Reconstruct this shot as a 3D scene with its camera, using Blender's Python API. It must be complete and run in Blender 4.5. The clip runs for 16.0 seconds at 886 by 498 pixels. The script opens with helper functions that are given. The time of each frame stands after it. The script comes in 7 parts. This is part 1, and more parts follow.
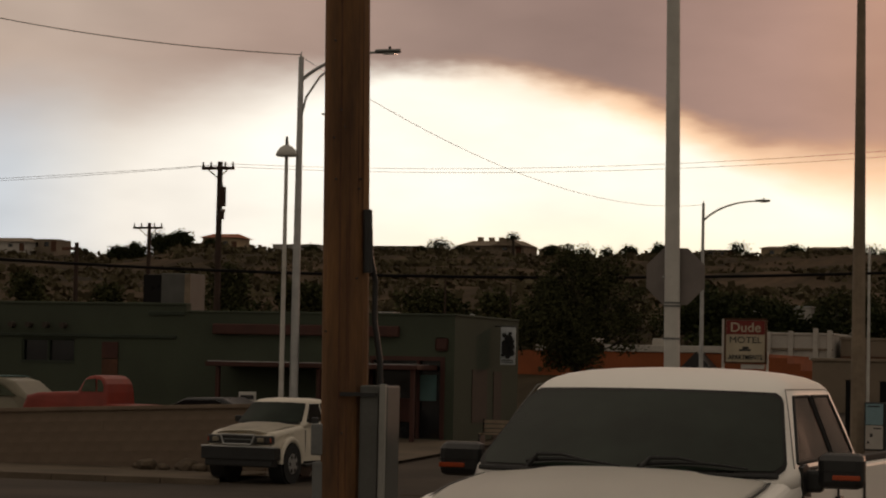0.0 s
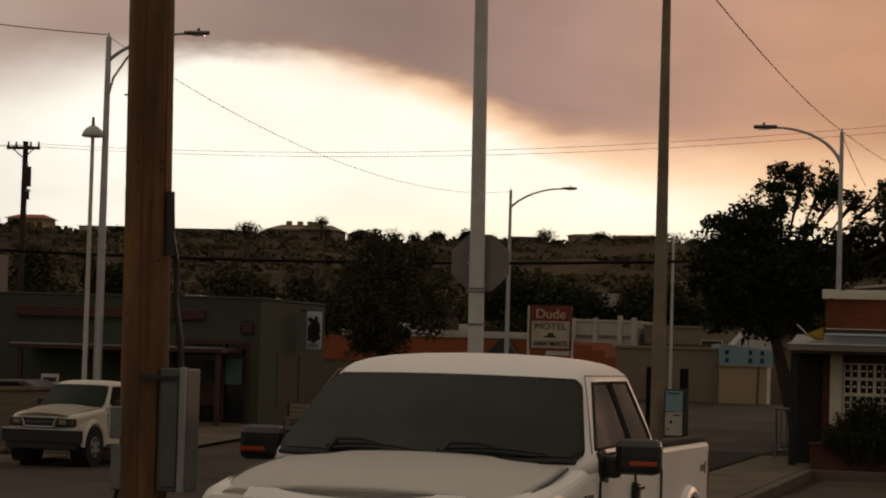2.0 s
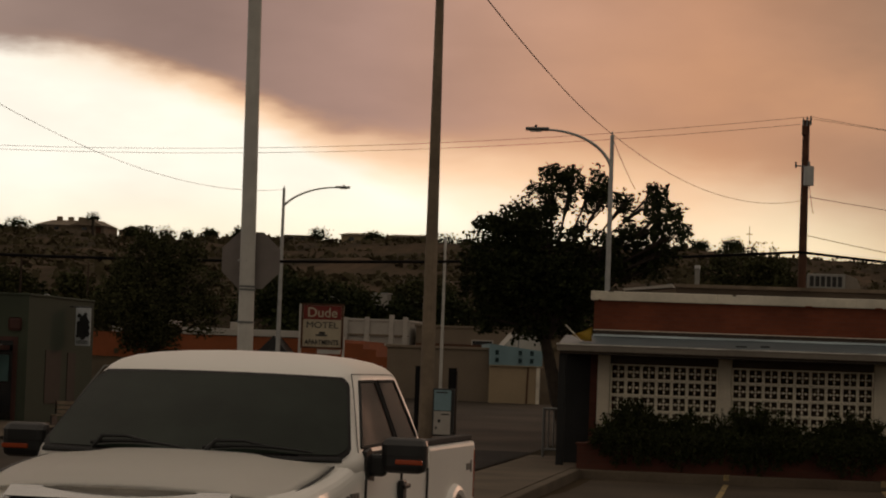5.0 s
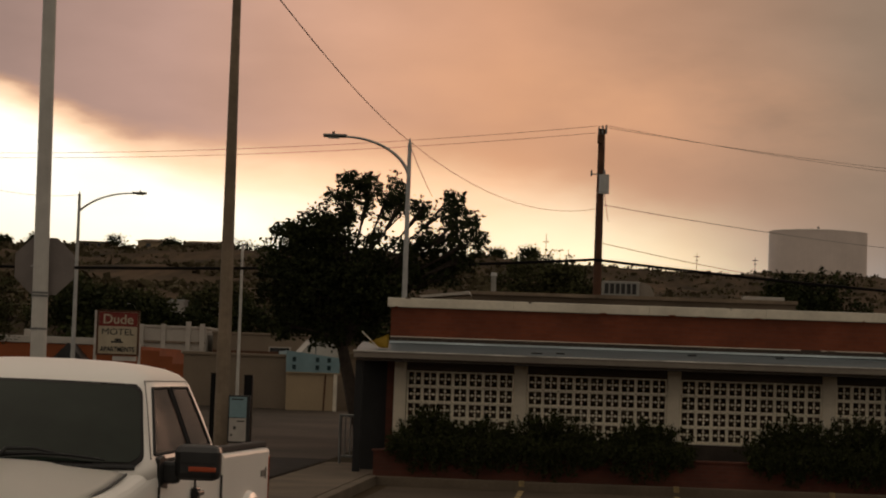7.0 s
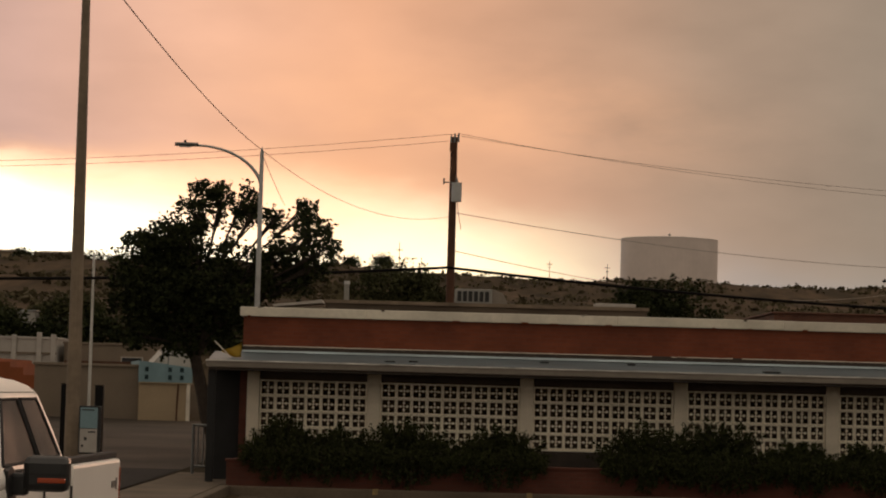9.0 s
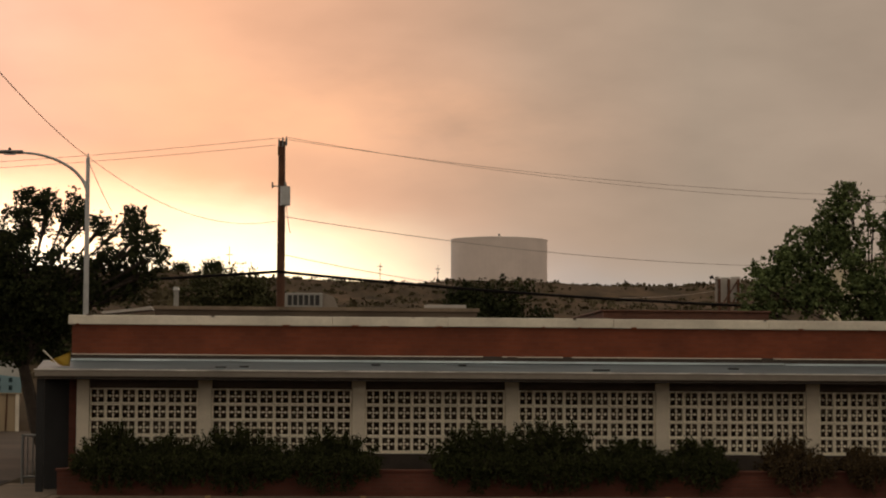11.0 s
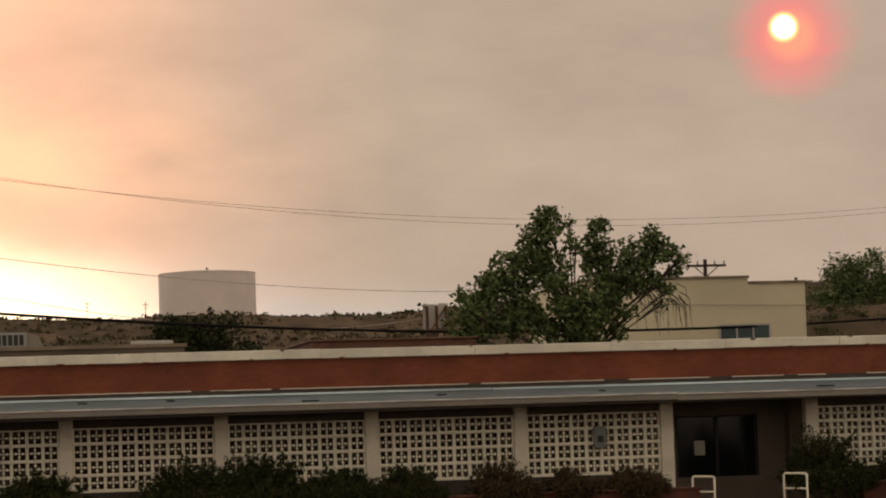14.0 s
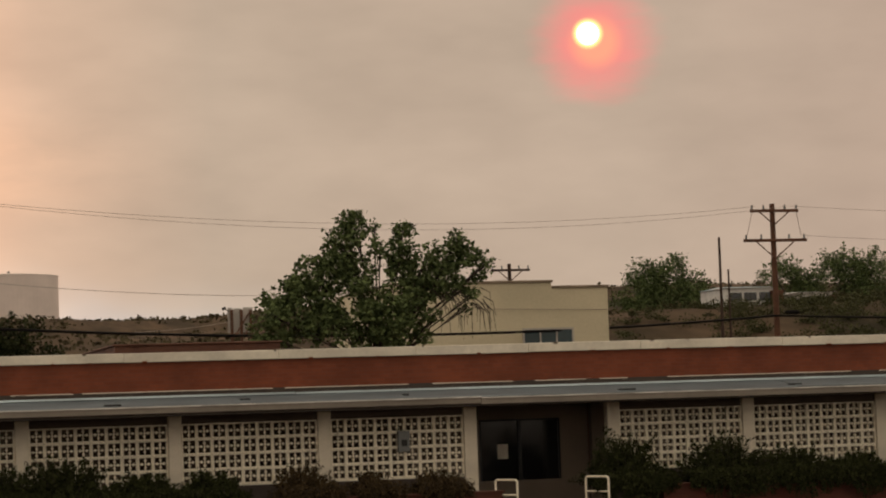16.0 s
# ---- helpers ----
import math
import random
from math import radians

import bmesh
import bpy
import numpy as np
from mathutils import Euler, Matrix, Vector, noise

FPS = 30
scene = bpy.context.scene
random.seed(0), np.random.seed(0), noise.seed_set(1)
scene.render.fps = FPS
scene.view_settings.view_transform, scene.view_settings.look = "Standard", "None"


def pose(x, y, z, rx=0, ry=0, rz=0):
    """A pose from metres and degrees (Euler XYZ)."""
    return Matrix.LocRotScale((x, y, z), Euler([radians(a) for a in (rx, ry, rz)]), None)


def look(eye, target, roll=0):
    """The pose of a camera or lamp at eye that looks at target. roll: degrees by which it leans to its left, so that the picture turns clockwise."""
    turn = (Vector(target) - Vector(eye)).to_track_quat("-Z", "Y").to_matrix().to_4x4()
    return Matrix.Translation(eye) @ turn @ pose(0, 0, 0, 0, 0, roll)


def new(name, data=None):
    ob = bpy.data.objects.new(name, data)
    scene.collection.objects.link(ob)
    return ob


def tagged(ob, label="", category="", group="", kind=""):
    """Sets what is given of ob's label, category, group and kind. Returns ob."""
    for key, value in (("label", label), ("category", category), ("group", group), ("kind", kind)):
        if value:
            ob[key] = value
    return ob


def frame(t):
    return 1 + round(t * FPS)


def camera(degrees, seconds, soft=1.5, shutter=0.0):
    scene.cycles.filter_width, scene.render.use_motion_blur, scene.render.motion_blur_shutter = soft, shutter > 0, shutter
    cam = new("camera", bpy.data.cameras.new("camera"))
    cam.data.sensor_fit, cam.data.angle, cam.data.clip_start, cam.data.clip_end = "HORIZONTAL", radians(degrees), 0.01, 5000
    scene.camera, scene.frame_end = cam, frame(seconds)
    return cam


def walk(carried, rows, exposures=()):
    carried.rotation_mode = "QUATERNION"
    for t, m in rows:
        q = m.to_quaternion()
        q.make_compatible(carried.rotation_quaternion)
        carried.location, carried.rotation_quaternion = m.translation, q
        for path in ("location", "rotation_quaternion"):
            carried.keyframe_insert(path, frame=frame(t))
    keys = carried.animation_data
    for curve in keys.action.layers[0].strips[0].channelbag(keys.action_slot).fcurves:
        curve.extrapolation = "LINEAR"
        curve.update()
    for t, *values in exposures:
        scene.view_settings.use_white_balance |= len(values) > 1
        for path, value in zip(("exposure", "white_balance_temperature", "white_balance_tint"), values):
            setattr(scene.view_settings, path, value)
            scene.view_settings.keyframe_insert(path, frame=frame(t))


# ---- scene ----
# camera: handheld, swung slowly to the right from one spot
cam = camera(20.52, 16.0, soft=2.0)
PATH = [  # seconds, x, y, z, heading (clockwise from +y), pitch, lean
    (0.0, -0.116, 0.351, 1.902, -17.917, 2.806, 1.170),
    (0.5, -0.098, 0.341, 1.901, -16.812, 2.688, 1.115),
    (1.0, -0.092, 0.351, 1.903, -15.650, 2.665, 1.143),
    (1.5, -0.083, 0.338, 1.902, -14.404, 2.604, 1.408),
    (2.0, -0.080, 0.358, 1.902, -13.425, 2.556, 1.664),
    (2.5, -0.076, 0.350, 1.900, -12.514, 2.353, 1.762),
    (3.0, -0.068, 0.347, 1.904, -11.183, 2.544, 1.832),
    (5.5, -0.042, 0.357, 1.899, -7.466, 2.660, 2.241),
    (6.0, -0.033, 0.356, 1.901, -6.437, 2.659, 2.332),
    (6.5, -0.029, 0.357, 1.899, -4.700, 2.957, 2.074),
    (7.0, -0.028, 0.356, 1.897, -3.397, 3.032, 2.026),
    (7.5, -0.019, 0.350, 1.899, -2.222, 3.120, 1.962),
    (8.0, -0.014, 0.354, 1.896, -1.543, 3.303, 1.878),
    (8.5, -0.012, 0.355, 1.894, -0.815, 3.317, 1.777),
    (11.0, 0.012, 0.360, 1.902, 4.000, 3.460, 0.350),
    (11.5, 0.021, 0.360, 1.895, 5.159, 3.488, 0.217),
    (12.0, 0.031, 0.359, 1.901, 6.521, 3.473, 0.145),
    (12.5, 0.036, 0.360, 1.900, 7.606, 3.615, -0.176),
    (13.0, 0.057, 0.354, 1.906, 8.874, 3.683, -0.728),
    (13.5, 0.063, 0.350, 1.905, 9.766, 3.904, -1.253),
    (14.0, 0.074, 0.347, 1.896, 10.845, 4.104, -1.775),
    (14.5, 0.080, 0.348, 1.898, 12.040, 4.119, -1.993),
    (15.0, 0.093, 0.344, 1.903, 12.999, 3.938, -2.093),
    (15.5, 0.098, 0.344, 1.897, 14.332, 3.996, -2.127),
    (16.0, 0.099, 0.342, 1.896, 15.405, 4.054, -1.954),
]
EXPOSURES = [(0.0, -1.05), (3.0, -1.12), (5.5, -1.14), (7.0, -0.85), (7.5, -0.72), (8.5, -0.5), (11.0, -0.18), (12.5, 0.04), (13.5, 0.1), (14.5, 0.38), (15.0, 0.46), (15.5, 0.44), (16.0, 0.28)]
walk(cam, [(t, pose(x, y, z, 90 + p, 0, -h) @ pose(0, 0, 0, 0, 0, r)) for t, x, y, z, h, p, r in PATH], EXPOSURES)

# ---- sky: wildfire smoke over a bright band at sunset ----
world = bpy.data.worlds.new("smoky_sky")
scene.world = world
world.use_nodes = True
wt = world.node_tree
wt.nodes.clear()


def srgb(r, g, b, gain=1.0):
    return tuple(gain * (c / 12.92 if c <= 0.04045 else ((c + 0.055) / 1.055) ** 2.4) for c in (r / 255, g / 255, b / 255)) + (1.0,)


def wnode(kind, **values):
    n = wt.nodes.new(kind)
    if "operation" in values:
        n.operation = values["operation"]
    if "use_clamp" in values:
        n.use_clamp = values["use_clamp"]
    if "data_type" in values:
        n.data_type = values["data_type"]
    if "interpolation_type" in values:
        n.interpolation_type = values["interpolation_type"]
    return n


def wmath(op, a, b=None, clamp=False):
    n = wnode("ShaderNodeMath", operation=op, use_clamp=clamp)
    for i, v in enumerate((a, b)):
        if v is None:
            continue
        if isinstance(v, (int, float)):
            n.inputs[i].default_value = v
        else:
            wt.links.new(v, n.inputs[i])
    return n.outputs[0]


def wmix(fac, a, b):
    n = wnode("ShaderNodeMix", data_type="RGBA")
    for socket, v in ((n.inputs[0], fac), (n.inputs[6], a), (n.inputs[7], b)):
        if isinstance(v, (tuple, float, int)):
            socket.default_value = v
        else:
            wt.links.new(v, socket)
    return n.outputs[2]


def wramp(fac, stops):
    n = wnode("ShaderNodeValToRGB")
    els = n.color_ramp.elements
    while len(els) < len(stops):
        els.new(0.5)
    for e, (p, col) in zip(els, stops):
        e.position, e.color = p, col
    wt.links.new(fac, n.inputs[0])
    return n.outputs[0]


def wsmooth(v, lo, hi):
    n = wnode("ShaderNodeMapRange", interpolation_type="SMOOTHSTEP")
    wt.links.new(v, n.inputs[0])
    n.inputs[1].default_value, n.inputs[2].default_value = lo, hi
    return n.outputs[0]


coord = wnode("ShaderNodeTexCoord")
split = wnode("ShaderNodeSeparateXYZ")
wt.links.new(coord.outputs["Generated"], split.inputs[0])
DEG = 57.29578
az = wmath("MULTIPLY", wmath("ARCTAN2", split.outputs[0], split.outputs[1]), DEG)  # degrees, clockwise from +y
el = wmath("MULTIPLY", wmath("ARCSINE", split.outputs[2]), DEG)
u = wmath("DIVIDE", wmath("ADD", az, 40.0), 80.0, True)  # -40..40 degrees as 0..1


def at(a):
    return (a + 40.0) / 80.0


def cloud(scale, detail, sx=1.0, sz=2.5, rough=0.55):
    m = wnode("ShaderNodeMapping")
    m.inputs["Scale"].default_value = (sx, sx, sz)
    wt.links.new(coord.outputs["Generated"], m.inputs[0])
    n = wnode("ShaderNodeTexNoise")
    n.inputs["Scale"].default_value, n.inputs["Detail"].default_value, n.inputs["Roughness"].default_value = scale, detail, rough
    wt.links.new(m.outputs[0], n.inputs["Vector"])
    return wmath("SUBTRACT", n.outputs[0], 0.5)


big, mid, fine = cloud(9.0, 3), cloud(22.0, 4), cloud(55.0, 5, 1.0, 3.5)


def grey(v):
    return (v, v, v, 1.0)


# clear band under the smoke, by heading
band = wramp(u, [(at(-36), srgb(196, 210, 228, 1.5)), (at(-28), srgb(222, 226, 230, 1.75)), (at(-25.5), srgb(244, 236, 224, 2.05)), (at(-22), srgb(255, 247, 233, 2.25)), (at(-16), srgb(255, 247, 230, 2.4)),
                 (at(-8), srgb(255, 246, 226, 2.4)), (at(-3), srgb(255, 244, 218, 2.3)), (at(0), srgb(255, 240, 206, 2.25)), (at(2.2), srgb(255, 228, 188, 1.75)),
                 (at(4.5), srgb(236, 210, 186, 1.15)), (at(7), srgb(208, 197, 189, 0.95)), (at(10), srgb(198, 189, 180, 0.9)), (at(13), srgb(200, 180, 162, 0.82)), (at(30), srgb(195, 170, 150, 0.8))])
# smoke overhead, by heading
smoke = wramp(u, [(at(-34), srgb(206, 184, 166, 1.7)), (at(-27), srgb(200, 178, 162, 1.85)), (at(-22), srgb(178, 152, 138, 1.9)), (at(-18), srgb(160, 135, 124, 1.9)), (at(-14), srgb(156, 129, 119, 2.0)),
                  (at(-10), srgb(176, 141, 127, 2.1)), (at(-6), srgb(204, 157, 131, 2.0)), (at(-2), srgb(217, 162, 128, 1.7)), (at(2), srgb(224, 174, 142, 1.15)),
                  (at(6), srgb(204, 172, 147, 0.92)), (at(10), srgb(191, 169, 148, 0.84)), (at(20), srgb(194, 172, 152, 0.8)), (at(34), srgb(190, 163, 145, 0.8))])
edge = wmath("MULTIPLY", wramp(u, [(at(-34), grey(0.56)), (at(-28), grey(0.58)), (at(-25), grey(0.58)), (at(-22), grey(0.64)), (at(-19), grey(0.70)), (at(-16.4), grey(0.685)), (at(-14), grey(0.635)),
                                   (at(-12.4), grey(0.585)), (at(-10.5), grey(0.515)), (at(-8), grey(0.475)), (at(-5), grey(0.45)), (at(-1), grey(0.415)), (at(3), grey(0.35)), (at(8), grey(0.26)), (at(20), grey(0.2))]), 10.0)
soft_by_az = wmath("MULTIPLY", wramp(u, [(at(-30), grey(0.75)), (at(-22.5), grey(0.5)), (at(-19.5), grey(0.16)), (at(-12), grey(0.14)), (at(-9), grey(0.24)), (at(-4), grey(0.5)), (at(4), grey(0.6))]), 2.2)
lift = wmath("ADD", wmath("MULTIPLY", mid, 0.9), wmath("MULTIPLY", fine, 0.22))
height = wmath("DIVIDE", wmath("ADD", wmath("SUBTRACT", el, edge), lift), soft_by_az)
cover = wsmooth(height, -1.0, 1.0)
# the band warms towards the smoke's rim and the horizon
low = wsmooth(el, 4.4, 2.6)
band = wmix(wmath("MULTIPLY", low, wmath("MULTIPLY", wsmooth(az, -24.0, -16.0), wmath("MULTIPLY", wsmooth(az, 5.5, -1.0), 0.4))), band, srgb(255, 232, 186, 2.3))
rim = wsmooth(wmath("ABSOLUTE", wmath("ADD", height, 0.25)), 1.9, 0.0)
sky = wmix(cover, band, smoke)
sky = wmix(wmath("MULTIPLY", rim, wmath("MULTIPLY", wsmooth(az, -19.5, -13.0), wmath("MULTIPLY", wsmooth(az, 3.0, -5.0), 0.55))), sky, srgb(255, 192, 132, 2.3))
# broad brighter and darker drifts in the smoke
drift = wmath("ADD", 1.0, wmath("ADD", wmath("MULTIPLY", big, 0.4), wmath("MULTIPLY", mid, 0.2)))
sky_v = wnode("ShaderNodeVectorMath", operation="SCALE")
wt.links.new(sky, sky_v.inputs[0])
wt.links.new(drift, sky_v.inputs["Scale"])
# orange glow through the smoke
ga = wmath("DIVIDE", wmath("SUBTRACT", az, 0.0), 4.8)
ge = wmath("DIVIDE", wmath("SUBTRACT", wmath("ADD", el, wmath("MULTIPLY", az, 0.05)), 6.5), 1.25)
glow = wmath("POWER", 2.718, wmath("MULTIPLY", wmath("ADD", wmath("MULTIPLY", ga, ga), wmath("MULTIPLY", ge, ge)), -1.0))
sky = wmix(wmath("MULTIPLY", glow, wmath("ADD", 0.5, wmath("MULTIPLY", mid, 1.2)), True), sky_v.outputs[0], srgb(253, 188, 142, 1.4))
# the sun's disc, dimmed to a pale ball, and its red aureole in the smoke
SUN_AZ, SUN_EL = 18.99, 8.95
sun_way = Vector((math.sin(radians(SUN_AZ)) * math.cos(radians(SUN_EL)), math.cos(radians(SUN_AZ)) * math.cos(radians(SUN_EL)), math.sin(radians(SUN_EL))))


def angle_to(way):
    n = wnode("ShaderNodeVectorMath", operation="DISTANCE")
    wt.links.new(coord.outputs["Generated"], n.inputs[0])
    n.inputs[1].default_value = way
    return wmath("MULTIPLY", n.outputs["Value"], DEG)


near_sun = angle_to(sun_way)
below_sun = angle_to(sun_way + Vector((0.003, 0, -0.0035)))
halo = wsmooth(wmath("ADD", below_sun, wmath("MULTIPLY", fine, 0.6)), 1.75, 0.35)
sky = wmix(wmath("MULTIPLY", halo, 0.8), sky, srgb(255, 136, 130, 0.9))
sky = wmix(wmath("MULTIPLY", wsmooth(below_sun, 0.75, 0.3), 0.7), sky, srgb(255, 165, 125, 1.0))
sky = wmix(wsmooth(near_sun, 0.4, 0.25), sky, srgb(255, 240, 150, 1.1))
sky = wmix(wsmooth(near_sun, 0.295, 0.215), sky, srgb(255, 250, 225, 2.4))
# dull brown smoke high up and behind
zenith = srgb(187, 171, 154, 1.9)
sky = wmix(wsmooth(el, 11.0, 32.0), sky, zenith)
behind = wsmooth(wmath("ABSOLUTE", az), 35.0, 80.0)
sky = wmix(behind, sky, srgb(185, 172, 156, 1.45))
bg = wnode("ShaderNodeBackground")
wt.links.new(sky, bg.inputs[0])
bg.inputs[1].default_value = 1.0
wt.links.new(bg.outputs[0], wnode("ShaderNodeOutputWorld").inputs[0])

sun = new("sun", bpy.data.lights.new("sun", "SUN"))
sun.data.energy, sun.data.angle, sun.data.color = 0.35, radians(4.0), (1.0, 0.55, 0.35)
sun.matrix_world = look(sun_way * 100, (0, 0, 0))

# ---- materials ----
def material(name, base, rough=0.7, metal=0.0, vary=0.18, scale=3.0, fine=40.0, bump=0.15, stain=None, spec=0.35, per_object=0.0, coat=0.0, stretch=None):
    m = bpy.data.materials.new(name)
    m.use_nodes = True
    t = m.node_tree
    b = t.nodes["Principled BSDF"]
    b.inputs["Metallic"].default_value = metal
    b.inputs["Specular IOR Level"].default_value = spec
    b.inputs["Coat Weight"].default_value = coat
    tc = t.nodes.new("ShaderNodeTexCoord")
    n1, n2 = t.nodes.new("ShaderNodeTexNoise"), t.nodes.new("ShaderNodeTexNoise")
    n1.inputs["Scale"].default_value, n1.inputs["Detail"].default_value = scale, 5
    n2.inputs["Scale"].default_value, n2.inputs["Detail"].default_value = fine, 3
    where = tc.outputs["Object"]
    if stretch:
        mp = t.nodes.new("ShaderNodeMapping")
        mp.inputs["Scale"].default_value = stretch
        t.links.new(where, mp.inputs[0])
        where = mp.outputs[0]
    for n in (n1, n2):
        t.links.new(where, n.inputs["Vector"])
    r = t.nodes.new("ShaderNodeValToRGB")
    dark = stain or tuple(c * (1 - 1.6 * vary) for c in base)
    r.color_ramp.elements[0].position, r.color_ramp.elements[1].position = 0.32, 0.66
    r.color_ramp.elements[0].color = (*dark, 1)
    r.color_ramp.elements[1].color = (*tuple(min(1, c * (1 + 0.35 * vary)) for c in base), 1)
    t.links.new(n1.outputs[0], r.inputs[0])
    hsv = t.nodes.new("ShaderNodeHueSaturation")
    t.links.new(r.outputs[0], hsv.inputs["Color"])
    mr = t.nodes.new("ShaderNodeMapRange")
    mr.inputs[3].default_value, mr.inputs[4].default_value = 1 - vary, 1 + vary
    t.links.new(n2.outputs[0], mr.inputs[0])
    value = mr.outputs[0]
    if per_object:
        oi = t.nodes.new("ShaderNodeObjectInfo")
        mo = t.nodes.new("ShaderNodeMapRange")
        mo.inputs[3].default_value, mo.inputs[4].default_value = 1 - per_object, 1 + per_object
        t.links.new(oi.outputs["Random"], mo.inputs[0])
        mul = t.nodes.new("ShaderNodeMath")
        mul.operation = "MULTIPLY"
        t.links.new(value, mul.inputs[0])
        t.links.new(mo.outputs[0], mul.inputs[1])
        value = mul.outputs[0]
    t.links.new(value, hsv.inputs["Value"])
    t.links.new(hsv.outputs[0], b.inputs["Base Color"])
    rr = t.nodes.new("ShaderNodeMapRange")
    rr.inputs[3].default_value, rr.inputs[4].default_value = max(0.02, rough - 0.1), min(1, rough + 0.1)
    t.links.new(n1.outputs[0], rr.inputs[0])
    t.links.new(rr.outputs[0], b.inputs["Roughness"])
    if bump:
        bn = t.nodes.new("ShaderNodeBump")
        bn.inputs["Strength"].default_value, bn.inputs["Distance"].default_value = bump, 0.01
        t.links.new(n2.outputs[0], bn.inputs["Height"])
        t.links.new(bn.outputs[0], b.inputs["Normal"])
    return m


def brick_material(name, base, dark, mortar, width=0.2, course=0.075):
    m = material(name, base, 0.85)
    t = m.node_tree
    b = t.nodes["Principled BSDF"]
    tc = t.nodes.new("ShaderNodeTexCoord")
    sp = t.nodes.new("ShaderNodeSeparateXYZ")
    cb = t.nodes.new("ShaderNodeCombineXYZ")
    add = t.nodes.new("ShaderNodeMath")
    t.links.new(tc.outputs["Object"], sp.inputs[0])
    t.links.new(sp.outputs[0], add.inputs[0])
    t.links.new(sp.outputs[1], add.inputs[1])
    t.links.new(add.outputs[0], cb.inputs[0])
    t.links.new(sp.outputs[2], cb.inputs[1])
    br = t.nodes.new("ShaderNodeTexBrick")
    br.inputs["Scale"].default_value = 1.0
    br.inputs["Brick Width"].default_value, br.inputs["Row Height"].default_value, br.inputs["Mortar Size"].default_value = width, course, 0.008
    br.inputs["Color1"].default_value, br.inputs["Color2"].default_value, br.inputs["Mortar"].default_value = (*base, 1), (*dark, 1), (*mortar, 1)
    t.links.new(cb.outputs[0], br.inputs["Vector"])
    n = t.nodes.new("ShaderNodeTexNoise")
    n.inputs["Scale"].default_value, n.inputs["Detail"].default_value = 1.3, 5
    t.links.new(tc.outputs["Object"], n.inputs["Vector"])
    mr = t.nodes.new("ShaderNodeMapRange")
    mr.inputs[1].default_value, mr.inputs[2].default_value, mr.inputs[3].default_value, mr.inputs[4].default_value = 0.3, 0.7, 0.72, 1.15
    t.links.new(n.outputs[0], mr.inputs[0])
    hs = t.nodes.new("ShaderNodeHueSaturation")
    t.links.new(br.outputs[0], hs.inputs["Color"])
    t.links.new(mr.outputs[0], hs.inputs["Value"])
    t.links.new(hs.outputs[0], b.inputs["Base Color"])
    bn = t.nodes.new("ShaderNodeBump")
    bn.inputs["Strength"].default_value, bn.inputs["Distance"].default_value = 0.5, 0.01
    bn.invert = True
    t.links.new(br.outputs["Fac"], bn.inputs["Height"])
    t.links.new(bn.outputs[0], b.inputs["Normal"])
    return m


def leaf_material(name, base, dark):
    m = bpy.data.materials.new(name)
    m.use_nodes = True
    t = m.node_tree
    b = t.nodes["Principled BSDF"]
    g = t.nodes.new("ShaderNodeNewGeometry")
    r = t.nodes.new("ShaderNodeValToRGB")
    r.color_ramp.elements[0].color, r.color_ramp.elements[1].color = (*dark, 1), (*base, 1)
    t.links.new(g.outputs["Random Per Island"], r.inputs[0])
    t.links.new(r.outputs[0], b.inputs["Base Color"])
    b.inputs["Roughness"].default_value = 0.65
    b.inputs["Specular IOR Level"].default_value = 0.02
    return m


M_ASPHALT = material("asphalt", (0.066, 0.053, 0.042), 0.9, vary=0.3, scale=0.25, fine=30, bump=0.4, spec=0.12)
M_GROUND = material("desert_ground", (0.075, 0.052, 0.033), 0.95, vary=0.4, scale=0.2, fine=1.1, stretch=(1.0, 0.12, 1.0), bump=0.3, stain=(0.026, 0.022, 0.013), spec=0.03)
M_CONCRETE = material("concrete", (0.124, 0.097, 0.071), 0.9, vary=0.2, scale=0.8, fine=25, bump=0.25, spec=0.15)
M_LOT = material("worn_lot_paving", (0.078, 0.059, 0.042), 0.92, vary=0.22, scale=0.4, fine=22, bump=0.3, spec=0.12)
M_BRICK = brick_material("red_brick", (0.178, 0.046, 0.019), (0.15, 0.038, 0.016), (0.15, 0.046, 0.023))
# red brick with shade put into its colour, for planter and porch pier
M_SHADEBRICK = brick_material("shaded_brick", (0.105, 0.031, 0.018), (0.085, 0.026, 0.015), (0.085, 0.034, 0.022))
M_COPING = material("coping_paint", (0.67, 0.61, 0.5), 0.75, vary=0.14, scale=1.2, fine=14)
M_BREEZE = material("breeze_block_paint", (0.79, 0.715, 0.57), 0.8, vary=0.1, scale=2.0, fine=30, per_object=0.06)
M_POST = material("post_paint", (0.69, 0.615, 0.49), 0.7, vary=0.12, scale=1.5)
M_METAL = material("weathered_sheet_metal", (0.13, 0.165, 0.18), 0.4, metal=0.1, vary=0.35, scale=1.6, fine=7, bump=0.05, stain=(0.05, 0.068, 0.078), stretch=(0.35, 5.0, 5.0))
M_FLASH = material("pale_metal_flashing", (0.56, 0.65, 0.68), 0.5, vary=0.25, scale=1.2, fine=6, stretch=(0.4, 4.0, 4.0))
M_FASCIA = material("fascia_paint", (0.22, 0.19, 0.155), 0.6, vary=0.15, scale=0.7, fine=10)
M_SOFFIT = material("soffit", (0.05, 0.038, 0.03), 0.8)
M_PORCHWALL = material("porch_wall_brown", (0.1, 0.075, 0.06), 0.8, vary=0.12)
M_DARKGLASS = material("dark_window_glass", (0.012, 0.012, 0.013), 0.08, vary=0.05, bump=0, spec=0.5)
M_BLACK = material("black_plastic", (0.02, 0.02, 0.02), 0.45, bump=0.05)
